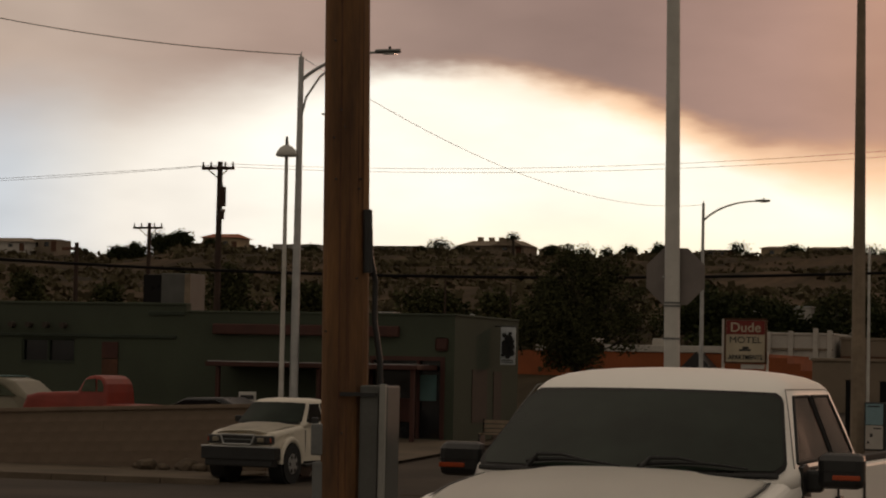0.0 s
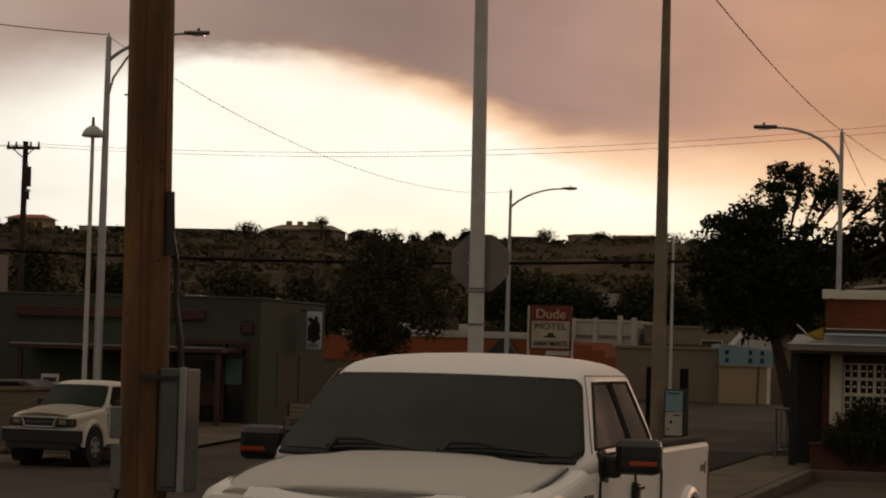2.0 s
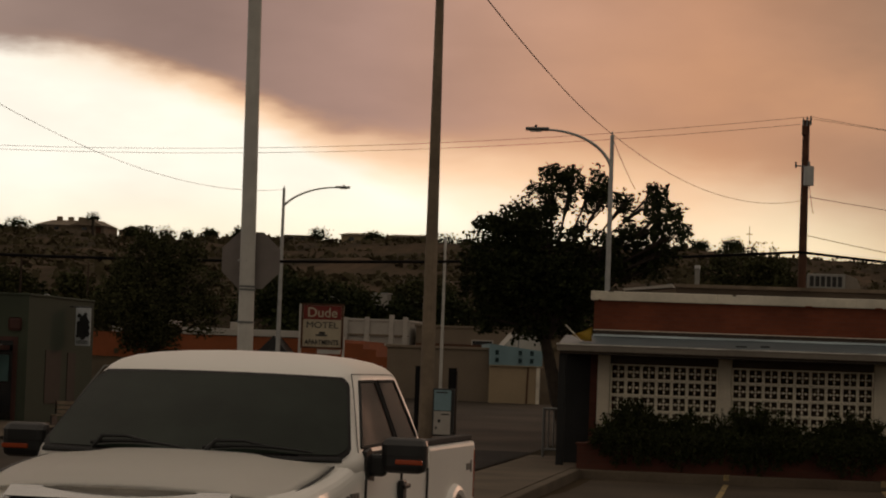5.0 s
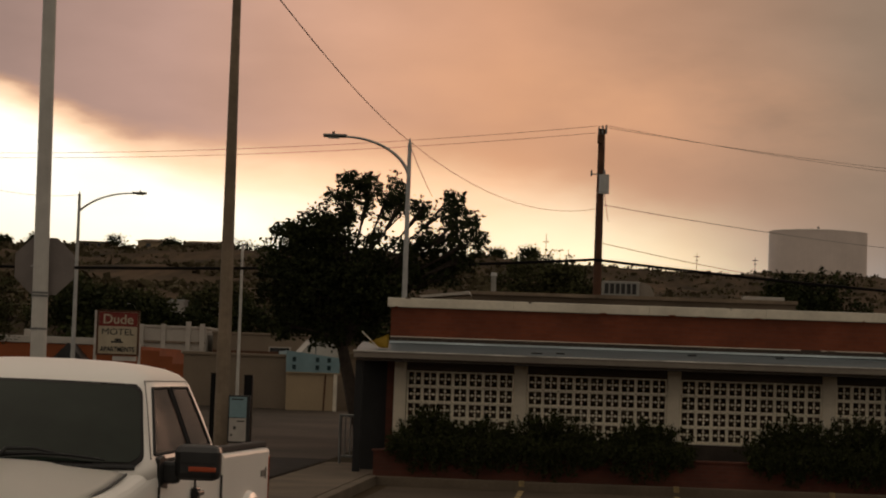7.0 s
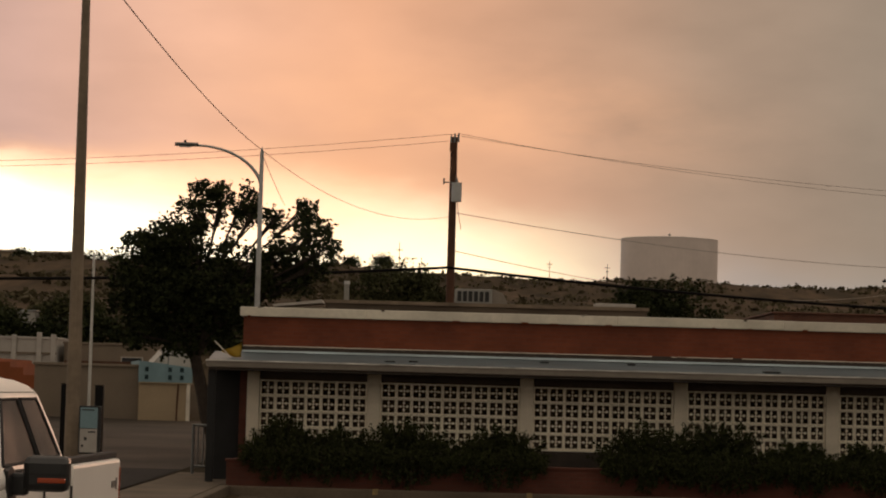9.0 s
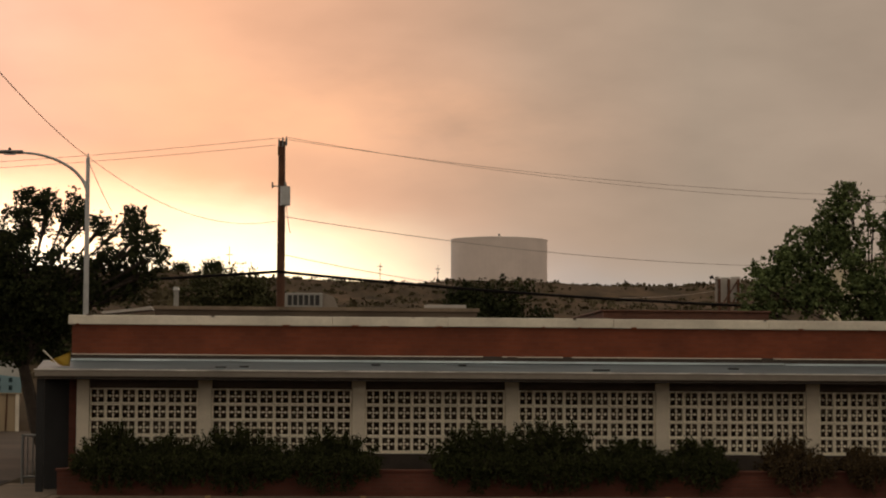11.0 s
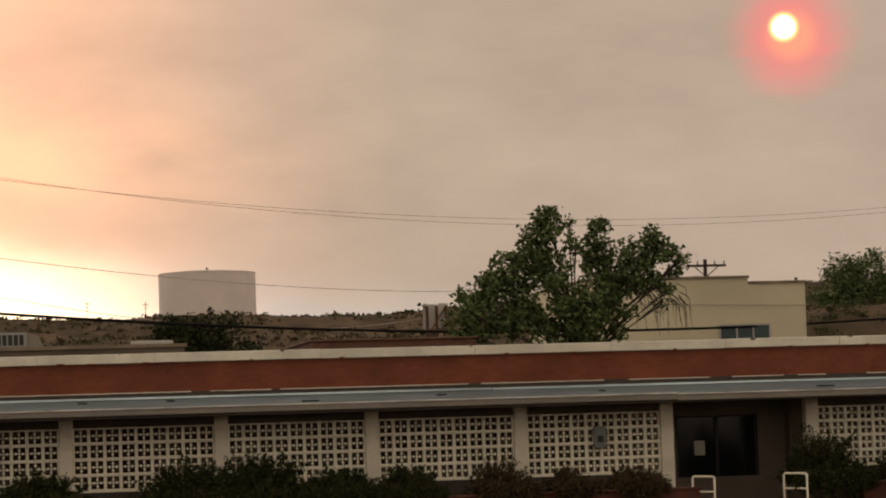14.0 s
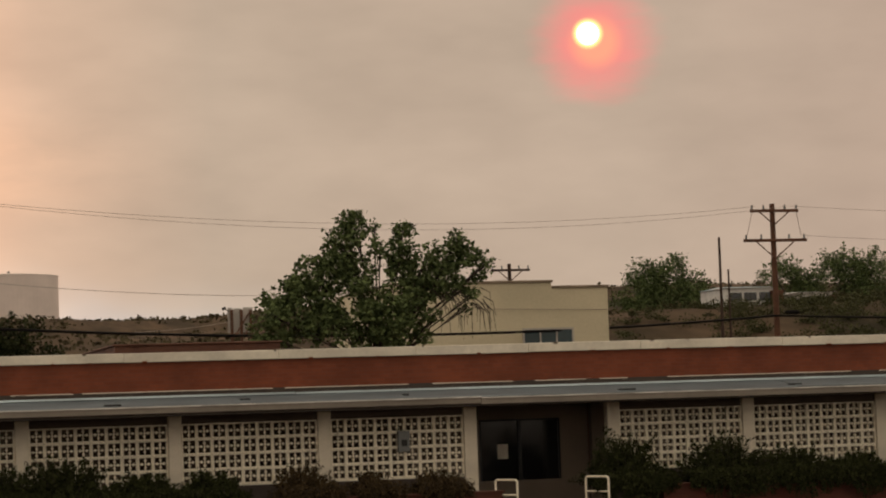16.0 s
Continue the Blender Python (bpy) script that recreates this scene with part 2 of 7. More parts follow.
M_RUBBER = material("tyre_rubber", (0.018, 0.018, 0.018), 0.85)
M_WHITECAR = material("white_car_paint", (0.86, 0.83, 0.78), 0.36, vary=0.02, scale=0.6, fine=3, bump=0, spec=0.45)
M_WHITECAR_OLD = material("aged_white_paint", (0.6, 0.55, 0.46), 0.4, vary=0.1, scale=2.0, fine=12, bump=0.02)
M_CHROME = material("chrome", (0.6, 0.6, 0.6), 0.18, metal=1.0, vary=0.05, bump=0)
M_GREYMETAL = material("grey_metal", (0.17, 0.175, 0.17), 0.5, metal=0.5, vary=0.15, scale=2)
M_AMBER = material("amber_lens", (0.34, 0.06, 0.02), 0.25, vary=0.08, bump=0)
M_LENS = material("lamp_lens", (0.55, 0.55, 0.52), 0.15, vary=0.1, bump=0)
M_WOOD = material("weathered_pole_wood", (0.185, 0.092, 0.036), 0.85, vary=0.3, scale=1.3, fine=16, bump=0.6, stain=(0.06, 0.03, 0.015), stretch=(4.5, 4.5, 0.6))
M_DULLBRICK = brick_material("dull_brick", (0.13, 0.055, 0.034), (0.1, 0.042, 0.026), (0.11, 0.06, 0.042))
M_WOODDARK = material("dark_pole_wood", (0.1, 0.045, 0.025), 0.85, vary=0.25, scale=2.0, fine=18, bump=0.4)
M_WOODGREY = material("grey_brown_pole_wood", (0.22, 0.17, 0.12), 0.85, vary=0.25, scale=1.5, fine=15, bump=0.4)
M_POLEWHITE = material("white_pole_paint", (0.52, 0.5, 0.46), 0.5, vary=0.12, scale=1.5, fine=8)
M_GALV = material("galvanised_steel", (0.42, 0.42, 0.41), 0.45, metal=0.6, vary=0.12, scale=3)
M_GALVDULL = material("dull_grey_paint", (0.25, 0.245, 0.225), 0.6, vary=0.12, scale=3)
M_GREEN = material("green_stucco", (0.05, 0.06, 0.04), 0.9, vary=0.14, scale=0.6, fine=18, bump=0.4)
M_REDTRIM = material("red_brown_trim", (0.06, 0.022, 0.016), 0.7)
M_ORANGE = material("orange_stucco", (0.26, 0.075, 0.026), 0.9, vary=0.16, scale=0.6, fine=14, bump=0.3)
M_TAN = material("tan_stucco", (0.19, 0.15, 0.11), 0.9, vary=0.12, scale=0.5, fine=14)
M_SAND = material("sand_stucco", (0.34, 0.26, 0.165), 0.9, vary=0.12, scale=0.5, fine=14)
M_WHITEWALL = material("white_stucco", (0.42, 0.39, 0.35), 0.9, vary=0.14, scale=0.6, fine=12)
M_BLUE = material("pale_blue_paint", (0.18, 0.28, 0.31), 0.7, vary=0.12, scale=1.5)
M_YELLOWWALL = material("pale_yellow_stucco", (0.54, 0.475, 0.33), 0.85, vary=0.1, scale=0.4, fine=10)
M_BLOCK = material("concrete_block", (0.17, 0.125, 0.09), 0.92, vary=0.15, scale=2.5, fine=40, bump=0.4, per_object=0.035)
M_REDCAR = material("faded_red_paint", (0.22, 0.03, 0.018), 0.45, vary=0.15, scale=2)
M_TANK = material("tank_paint", (0.64, 0.545, 0.49), 0.6, vary=0.06, scale=0.15, fine=0.8)
M_CABLE = material("black_cable", (0.009, 0.008, 0.008), 0.8, vary=0.1, bump=0, spec=0.05)
M_WIRE = material("weathered_wire", (0.3, 0.25, 0.21), 0.6, vary=0.1, bump=0)
M_YELLOW = material("yellow_paint", (0.46, 0.31, 0.04), 0.7, vary=0.15, scale=3)
M_STRIPE = material("worn_stripe_paint", (0.36, 0.25, 0.09), 0.85, vary=0.3, scale=3, fine=20, stain=(0.14, 0.105, 0.06))
M_GREENDARK = material("dark_green_paint", (0.035, 0.045, 0.032), 0.85)
M_TEALD = material("faded_teal", (0.09, 0.17, 0.17), 0.7, vary=0.15, scale=2)
M_CREAMCAR = material("cream_car_paint", (0.2, 0.18, 0.13), 0.45, vary=0.12, scale=2)
M_DARKCAR = material("dark_car_paint", (0.02, 0.02, 0.022), 0.3, vary=0.1, bump=0)
M_GREYSIGN = material("sign_back", (0.2, 0.175, 0.16), 0.55, metal=0.3, vary=0.12, scale=3)
M_CREAM = material("cream_sign", (0.42, 0.36, 0.26), 0.6, vary=0.1, scale=2)
M_ROOFRED = material("orange_roof_tiles", (0.3, 0.1, 0.05), 0.85, vary=0.2, scale=1.0)
M_BLUEGLASS = material("blue_grey_glass", (0.025, 0.045, 0.05), 0.15, vary=0.1, bump=0)
M_ENTRY = material("entry_brown_paint", (0.21, 0.165, 0.125), 0.8, vary=0.1, scale=0.8)
M_CABINET = material("dark_cabinet_paint", (0.085, 0.085, 0.078), 0.55, vary=0.15, scale=3)
M_FRIT = material("black_glass_border", (0.008, 0.007, 0.007), 0.3, vary=0.1, bump=0, spec=0.1)
M_PALEGLASS = material("pale_side_glass", (0.06, 0.07, 0.045), 0.2, vary=0.2, bump=0)
M_ROCK = material("rock", (0.11, 0.083, 0.058), 0.95, vary=0.25, scale=4)
M_BARK = material("bark", (0.042, 0.031, 0.023), 0.95, vary=0.25, scale=6, bump=0.6)
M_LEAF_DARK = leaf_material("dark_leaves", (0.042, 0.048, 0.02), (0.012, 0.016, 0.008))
M_LEAF = leaf_material("green_leaves", (0.13, 0.165, 0.064), (0.045, 0.064, 0.028))
M_LEAF_SHRUB = leaf_material("shrub_leaves", (0.042, 0.047, 0.018), (0.011, 0.013, 0.005))
M_LEAF_DRY = leaf_material("dry_shrub_leaves", (0.075, 0.052, 0.026), (0.024, 0.018, 0.01))
M_SCRUB = leaf_material("scrub", (0.085, 0.071, 0.041), (0.056, 0.046, 0.027))
M_LEAF_OLIVE = leaf_material("olive_leaves", (0.075, 0.075, 0.034), (0.028, 0.031, 0.015))
M_WOODBLACK = material("blackened_pole_wood", (0.045, 0.026, 0.018), 0.85, vary=0.25, scale=2.0, fine=18, bump=0.4)
M_DRIP = material("worn_white_edge", (0.62, 0.6, 0.55), 0.6, vary=0.3, scale=1.5, fine=9, stretch=(1.0, 3.0, 3.0))


# ---- building tools ----
def part(name, bm, mat, parent=None, label="", smooth=False):
    me = bpy.data.meshes.new(name)
    bm.normal_update()
    bm.to_mesh(me)
    bm.free()
    me.materials.append(mat)
    if smooth:
        me.shade_smooth()
    ob = new(name, me)
    ob.parent = parent
    if label:
        ob["label"] = label
    return ob


def thing(name, label, category, at_point=(0, 0, 0), group="", kind="", rz=0.0):
    ob = new(name)
    ob.empty_display_size = 0.2
    ob.matrix_basis = pose(*at_point, 0, 0, rz)
    return tagged(ob, label, category, group, kind)


def box(bm, x0, x1, y0, y1, z0, z1, bevel=0.0, m=None):
    r = bmesh.ops.create_cube(bm, size=1.0, matrix=Matrix.LocRotScale(((x0 + x1) / 2, (y0 + y1) / 2, (z0 + z1) / 2), None, (abs(x1 - x0), abs(y1 - y0), abs(z1 - z0))))
    vs = r["verts"]
    if bevel:
        es = {e for v in vs for e in v.link_edges}
        out = bmesh.ops.bevel(bm, geom=list(es), offset=bevel, segments=2, affect="EDGES", profile=0.5)
        vs = list({v for f in out["faces"] for v in f.verts} | {v for v in vs if v.is_valid})
    if m is not None:
        bmesh.ops.transform(bm, matrix=m, verts=vs)
    return vs


def boxes(*rows, bevel=0.0):
    bm = bmesh.new()
    for r in rows:
        box(bm, *r, bevel=bevel)
    return bm


def rod(bm, p0, p1, r0, r1=None, seg=10, cap=True):
    p0, p1 = Vector(p0), Vector(p1)
    d = p1 - p0
    q = d.to_track_quat("Z", "Y")
    bmesh.ops.create_cone(bm, cap_ends=cap, segments=seg, radius1=r0, radius2=r0 if r1 is None else r1, depth=d.length,
                          matrix=Matrix.LocRotScale((p0 + p1) / 2, q, None))


def rods(*rows, seg=10):
    bm = bmesh.new()
    for r in rows:
        rod(bm, *r, seg=seg)
    return bm


def sweep(bm, pts, radii, seg=8):
    """A tube along pts."""
    pts = [Vector(p) for p in pts]
    rings = []
    for i, p in enumerate(pts):
        d = (pts[min(i + 1, len(pts) - 1)] - pts[max(i - 1, 0)]).normalized()
        q = d.to_track_quat("Z", "Y")
        r = radii[i] if isinstance(radii, (list, tuple)) else radii
        rings.append([bm.verts.new(p + q @ Vector((r * math.cos(a), r * math.sin(a), 0))) for a in (2 * math.pi * k / seg for k in range(seg))])
    for a, b in zip(rings, rings[1:]):
        for k in range(seg):
            bm.faces.new((a[k], a[(k + 1) % seg], b[(k + 1) % seg], b[k]))
    bm.faces.new(rings[0][::-1])
    bm.faces.new(rings[-1])
    return bm


def extrude_outline(bm, pts, axis, lo, hi):
    """A slab with the outline pts (pairs) in the plane across axis, from lo to hi along it."""
    def place(a, b, c):
        return (c, a, b) if axis == "x" else (a, c, b) if axis == "y" else (a, b, c)
    v0 = [bm.verts.new(place(a, b, lo)) for a, b in pts]
    v1 = [bm.verts.new(place(a, b, hi)) for a, b in pts]
    f = [bm.faces.new(v0), bm.faces.new(v1[::-1])]
    n = len(pts)
    for k in range(n):
        f.append(bm.faces.new((v0[k], v1[k], v1[(k + 1) % n], v0[(k + 1) % n])))
    bmesh.ops.recalc_face_normals(bm, faces=f)
    return f


def loft(bm, rings, close_ends=True):
    vs = [[bm.verts.new(p) for p in r] for r in rings]
    fs = []
    n = len(vs[0])
    for a, b in zip(vs, vs[1:]):
        for k in range(n):
            fs.append(bm.faces.new((a[k], a[(k + 1) % n], b[(k + 1) % n], b[k])))
    if close_ends:
        fs += [bm.faces.new(vs[0][::-1]), bm.faces.new(vs[-1])]
    bmesh.ops.recalc_face_normals(bm, faces=fs)
    return vs


def mesh_from(name, verts, faces, mat, parent=None, label="", smooth=False):
    me = bpy.data.meshes.new(name)
    me.from_pydata([tuple(map(float, v)) for v in verts], [], faces)
    me.materials.append(mat)
    if smooth:
        me.shade_smooth()
    ob = new(name, me)
    ob.parent = parent
    if label:
        ob["label"] = label
    return ob


# ---- ground, street, lot ----
def smooth01(v, lo, hi):
    s = min(1.0, max(0.0, (v - lo) / (hi - lo)))
    return s * s * (3 - 2 * s)


PROFILE = [(0, 0.0), (50, 0.0), (90, 0.34), (120, 2.0), (150, 5.0), (220, 9.0), (300, 14.0), (370, 19.5), (410, 20.6), (470, 21.5), (600, 25.0), (900, 26.0), (3000, 22.0)]


def ground_z(x, y):
    d = math.hypot(x, y) if y > 0 else abs(y) * 0.3
    z = PROFILE[-1][1]
    for (a, za), (b, zb) in zip(PROFILE, PROFILE[1:]):
        if a <= d <= b:
            z = za + (zb - za) * smooth01(d, a, b) if za != zb else za
            break
    dip = smooth01(-x, 6.0, 13.0) * smooth01(y, 30.0, 40.0) * (1 - smooth01(y, 46.0, 60.0))
    z -= 0.24 * dip
    z -= 0.16 * smooth01(x, -5.2, -4.0) * smooth01(y, 24.0, 43.0) * (1 - smooth01(y, 48.0, 54.0))  # the lot falls towards the planter
    z += 3.2 * smooth01(x, 36.0, 52.0) * smooth01(d, 105, 142) * (1 - smooth01(d, 155, 260))
    z -= 2.4 * smooth01(-math.degrees(math.atan2(x, max(y, 1.0))), 23.6, 25.2) * smooth01(d, 200, 330)
    if d > 110:
        k = smooth01(d, 110, 300)
        z += k * (2.2 * noise.noise((x * 0.012, y * 0.012, 1.0)) + 1.2 * noise.noise((x * 0.04, y * 0.04, 4.0)) + 0.5 * noise.noise((x * 0.11, y * 0.11, 7.0)))
    return z


def sheet(name, xs, ys, mat, lift=0.0, parent=None, inside=None):
    verts, faces, index = [], [], {}
    for i, x in enumerate(xs):
        for j, y in enumerate(ys):
            index[i, j] = len(verts)
            verts.append((x, y, ground_z(x, y) + lift))
    for i in range(len(xs) - 1):
        for j in range(len(ys) - 1):
            if inside is None or inside((xs[i] + xs[i + 1]) / 2, (ys[j] + ys[j + 1]) / 2):
                faces.append((index[i, j], index[i + 1, j], index[i + 1, j + 1], index[i, j + 1]))
    return mesh_from(name, verts, faces, mat, parent, smooth=True)


def steps(*rows):
    out = []
    for a, b, s in rows:
        n = max(1, round((b - a) / s))
        out += [a + (b - a) * k / n for k in range(n)]
    return out + [rows[-1][1]]


ground = sheet("ground", steps((-2500, -400, 300), (-400, -60, 8), (-60, 60, 3), (60, 400, 8), (400, 2500, 300)),
               steps((-1200, -60, 120), (-60, 20, 10), (20, 110, 2.5), (110, 480, 5), (480, 700, 20), (700, 3000, 230)), M_GROUND)
tagged(ground, "dry brown desert ground rising to a scrubby ridge", "ground", kind="structure")
# street running away between the corner buildings, and the cross street in front of it
street = sheet("road", steps((-18.2, -5.6, 1.05)), steps((-6, 95, 2.5)), M_ASPHALT, 0.012)
tagged(street, "dark worn asphalt street between the corner buildings", "road", kind="structure")
cross = sheet("road", steps((-120, -18.2, 3.0)), steps((24, 40.2, 2.0)), M_ASPHALT, 0.012)
tagged(cross, "dark asphalt side street beside the block wall", "road", kind="structure")
lot = sheet("parking_lot", steps((-4.1, 60, 1.5)), steps((-20, 46.3, 1.1)), M_LOT, 0.03)
tagged(lot, "worn grey-brown paved parking lot", "parking lot", kind="structure")
M_PATCH = material("fresh_asphalt_patch", (0.03, 0.026, 0.023), 0.92, vary=0.25, scale=0.8, fine=30, bump=0.4, spec=0.1)
worn = sheet("road", steps((-7.3, -5.62, 0.84)), steps((43.5, 54.5, 1.1)), M_PATCH, 0.02)
tagged(worn, "darker asphalt repair patch in the street", "road", kind="structure")
# ---- brick office with breeze-block screens ----
FY = 48.4  # line of posts and screens
office = thing("office_building", "low red-brick office with metal porch roof and breeze-block screens", "building", (0, 0, 0))
XR = 34.0
part("wall", boxes((-3.88, XR, 48.7, 49.0, 2.2, 3.29), (-3.88, -3.58, 49.0, 60.0, 0, 3.29), (XR - 0.3, XR, 49.0, 60.0, 0, 3.29), (-3.58, XR - 0.3, 59.7, 60.0, 0, 3.29)), M_BRICK, office, "red brick parapet wall")
random.seed(4)
x = -3.95
while x < XR:
    w = min(random.uniform(2.2, 3.4), XR + 0.07 - x)
    dz = random.uniform(-0.005, 0.005)
    part("coping", boxes((x, x + w - 0.002, 48.62, 49.08, 3.285 + dz, 3.47 + dz), bevel=0.014), M_COPING, office, "chipped cream-painted coping")
    x += w
part("coping", boxes((-3.95, -3.52, 49.09, 60.07, 3.285, 3.47), bevel=0.01), M_COPING, office)
part("roof", boxes((-3.6, XR - 0.25, 49.0, 59.75, 3.05, 3.15)), M_CONCRETE, office)
# lumps of tar and broken mortar along the foot of the parapet
bm = bmesh.new()
x = -3.8
while x < XR - 0.5:
    w = random.uniform(0.15, 0.9)
    if random.random() < 0.85:
        box(bm, x, x + w, 48.655, 48.72, 2.605, 2.655 + random.uniform(0.0, 0.06), 0.008)
    x += w + random.uniform(0.05, 0.5)
tagged(part("tar_seal", bm, M_SOFFIT, office, "dark patchy tar seal"), kind="stuff")
part("flashing", boxes((-3.88, XR, 48.66, 48.699, 2.692, 2.707)), M_COPING, office)
part("tar_band", boxes((-3.88, XR, 48.675, 48.699, 2.6, 2.69)), M_SOFFIT, office, "dark tar band")
bm = bmesh.new()
x = -3.8
while x < XR - 0.5:  # flaked paint along the coping's lower edge
    w = random.uniform(0.03, 0.16)
    box(bm, x, x + w, 48.61, 48.622, 3.272, 3.287 + random.uniform(0.003, 0.022))
    x += w + random.uniform(0.3, 2.4)
tagged(part("paint_flake", bm, M_BRICK, office), kind="stuff")
bm = bmesh.new()
x = -3.6
while x < XR - 0.5:  # broken mortar and bolts along the coping's top
    w = random.uniform(0.02, 0.1)
    box(bm, x, x + w, 48.61, 48.66, 3.455 - random.uniform(0, 0.02), 3.474 + random.uniform(0, 0.012), 0.004)
    x += w + random.uniform(0.7, 4.0)
tagged(part("mortar_break", bm, M_CONCRETE, office, "grey broken mortar"), kind="stuff")
# porch roof: sloped sheet metal, fascia, soffit
x = -4.42
random.seed(9)
while x < XR:
    w = min(random.uniform(2.4, 3.3), XR - x)
    d = random.uniform(-0.006, 0.006)
    bm = bmesh.new()
    extrude_outline(bm, [(47.22, 2.37 + d), (48.698, 2.54 + d), (48.698, 2.575 + d), (48.64, 2.575 + d), (47.22, 2.395 + d)], "x", x, x + w - 0.004)
    part("roof_sheet", bm, M_METAL, office, "weathered blue-grey roof sheet")
    x += w
part("top_flashing", boxes((-3.88, 10.2, 48.52, 48.655, 2.572, 2.612), (10.22, XR, 48.5, 48.655, 2.566, 2.606)), M_FLASH, office)
part("fascia", boxes((-4.45, 13.68, 47.16, 47.215, 2.255, 2.375), (13.69, XR, 47.165, 47.215, 2.235, 2.36), (-4.45, -4.4, 47.22, 48.69, 2.255, 2.375), bevel=0.006), M_FASCIA, office, "dull painted metal fascia")
part("drip_edge", boxes((-4.46, 13.68, 47.13, 47.158, 2.368, 2.392), (13.69, XR, 47.135, 47.16, 2.353, 2.378)), M_DRIP, office)
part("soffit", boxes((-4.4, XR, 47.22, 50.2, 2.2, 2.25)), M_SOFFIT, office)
# patches and dents on the porch roof
bm = bmesh.new()
for px in (-0.95, -0.5, 2.05, 3.75, 6.4, 9.05, 12.3, 16.9, 20.6):
    w = random.uniform(0.1, 0.36)
    y = random.uniform(47.5, 48.3)
    z = 2.395 + (y - 47.22) * 0.1268
    box(bm, px - w / 2, px + w / 2, y - 0.1, y + 0.1, z - 0.025, z + 0.02, 0.005)
tagged(part("roof_patch", bm, M_BLACK, office, "dark tar patches"), kind="stuff")
# inner wall and entry
part("inner_wall", boxes((-3.55, 14.2, 50.2, 50.4, 0, 2.2), (17.0, XR - 0.3, 50.2, 50.4, 0, 2.2)), M_ENTRY, office)
for row in ((14.2, 14.56, 50.45, 50.6, 0, 2.25), (16.36, 17.0, 50.45, 50.6, 0, 2.25), (14.56, 16.36, 50.45, 50.6, 0, 0.62), (14.56, 16.36, 50.45, 50.6, 1.92, 2.25)):
    part("entry_wall", boxes(row), M_ENTRY, office, "brown painted entry wall")
win = part("window", boxes((14.56, 16.36, 50.5, 50.53, 0.62, 1.92)), M_DARKGLASS, office, "dark tinted entry glazing")
part("frame", boxes((14.56, 14.6, 50.44, 50.499, 0.62, 1.92), (16.32, 16.36, 50.44, 50.499, 0.62, 1.92), (15.43, 15.49, 50.44, 50.499, 0.62, 1.92), (14.6, 15.43, 50.44, 50.499, 1.88, 1.92), (15.49, 16.32, 50.44, 50.499, 1.88, 1.92)), M_BLACK, win)
part("notice", boxes((14.97, 15.2, 50.485, 50.499, 1.08, 1.39)), M_COPING, win, "white paper notice")
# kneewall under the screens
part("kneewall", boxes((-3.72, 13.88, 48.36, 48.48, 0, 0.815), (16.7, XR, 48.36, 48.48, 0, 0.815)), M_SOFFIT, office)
POSTS = [-1.26, 1.73, 4.74, 7.72, 10.73, 13.76, 16.84, 19.83, 22.88, 25.9, 28.92, 31.94]
post0 = part("post", boxes((-0.135, 0.135, -0.12, 0.12, 0.4, 2.2), bevel=0.012), M_POST, office, "cream painted post")
post0.matrix_basis = pose(POSTS[0], FY, 0)
for px in POSTS[1:]:
    o = new("post", post0.data)
    o.parent, o.matrix_basis = office, pose(px, FY, 0)
    o["label"] = "cream painted post"
part("corner_post", boxes((-3.74, -3.5, FY - 0.12, FY + 0.12, 0.4, 2.2), bevel=0.012), M_POST, office)
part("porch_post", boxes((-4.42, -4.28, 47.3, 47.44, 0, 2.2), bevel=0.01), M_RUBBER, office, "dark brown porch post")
part("header_board", boxes((-3.5, 13.62, FY - 0.02, FY + 0.03, 2.045, 2.198), (16.98, 25.75, FY - 0.02, FY + 0.03, 2.045, 2.198)), M_PORCHWALL, office, "brown board over the screens")
part("meter_box", boxes((12.23, 12.47, FY - 0.16, FY - 0.06, 1.33, 1.76), bevel=0.012), M_GREYMETAL, office, "grey electric meter box")
part("meter_dial", boxes((12.29, 12.41, FY - 0.175, FY - 0.161, 1.45, 1.58), bevel=0.004), M_BLACK, office)
# near-black panel across the porch's open end, standing in for its shade
part("side_opening", boxes((-4.4, -3.9, 48.75, 48.82, 0, 2.2), bevel=0.01), M_RUBBER, office, "near-black panel for the shaded open porch end")
part("pier", boxes((-3.895, -3.745, 48.45, 48.69, 0, 2.2)), M_SHADEBRICK, office, "narrow brick pier")


def breeze_block_mesh(p):
    bm = bmesh.new()
    d, e = 0.05, 0.03
    h = p / 2 - 0.0015
    for r in ((-h, h, -d, d, -h, -h + e), (-h, h, -d, d, h - e, h), (-h, -h + e, -d, d, -h + e, h - e), (h - e, h, -d, d, -h + e, h - e),
              (-0.009, 0.009, -d + 0.004, d, -h + e, h - e), (-h + e, -0.009, -d + 0.004, d, -0.009, 0.009), (0.009, h - e, -d + 0.004, d, -0.009, 0.009)):
        box(bm, *r)
    for sx, sz in ((1, 0), (-1, 0), (0, 1), (0, -1)):
        box(bm, -0.023, 0.023, -d + 0.006, d - 0.004, -0.023, 0.023, m=Matrix.Translation((sx * 0.066, 0, sz * 0.066)) @ Matrix.Rotation(radians(45), 4, "Y"))
    me = bpy.data.meshes.new("breeze_block")
    bm.to_mesh(me)
    bm.free()
    me.materials.append(M_BREEZE)
    return me


def screen(x0, x1, n):
    p = (x1 - x0) / n
    me = breeze_block_mesh(p)
    pz = 0.3045
    for i in range(n):
        for k in range(4):
            o = new("breeze_block", me)
            o.parent = office
            o.matrix_basis = Matrix.LocRotScale((x0 + p * (i + 0.5), FY, 2.04 - pz * (k + 0.5)), None, (1, 1, pz / p))


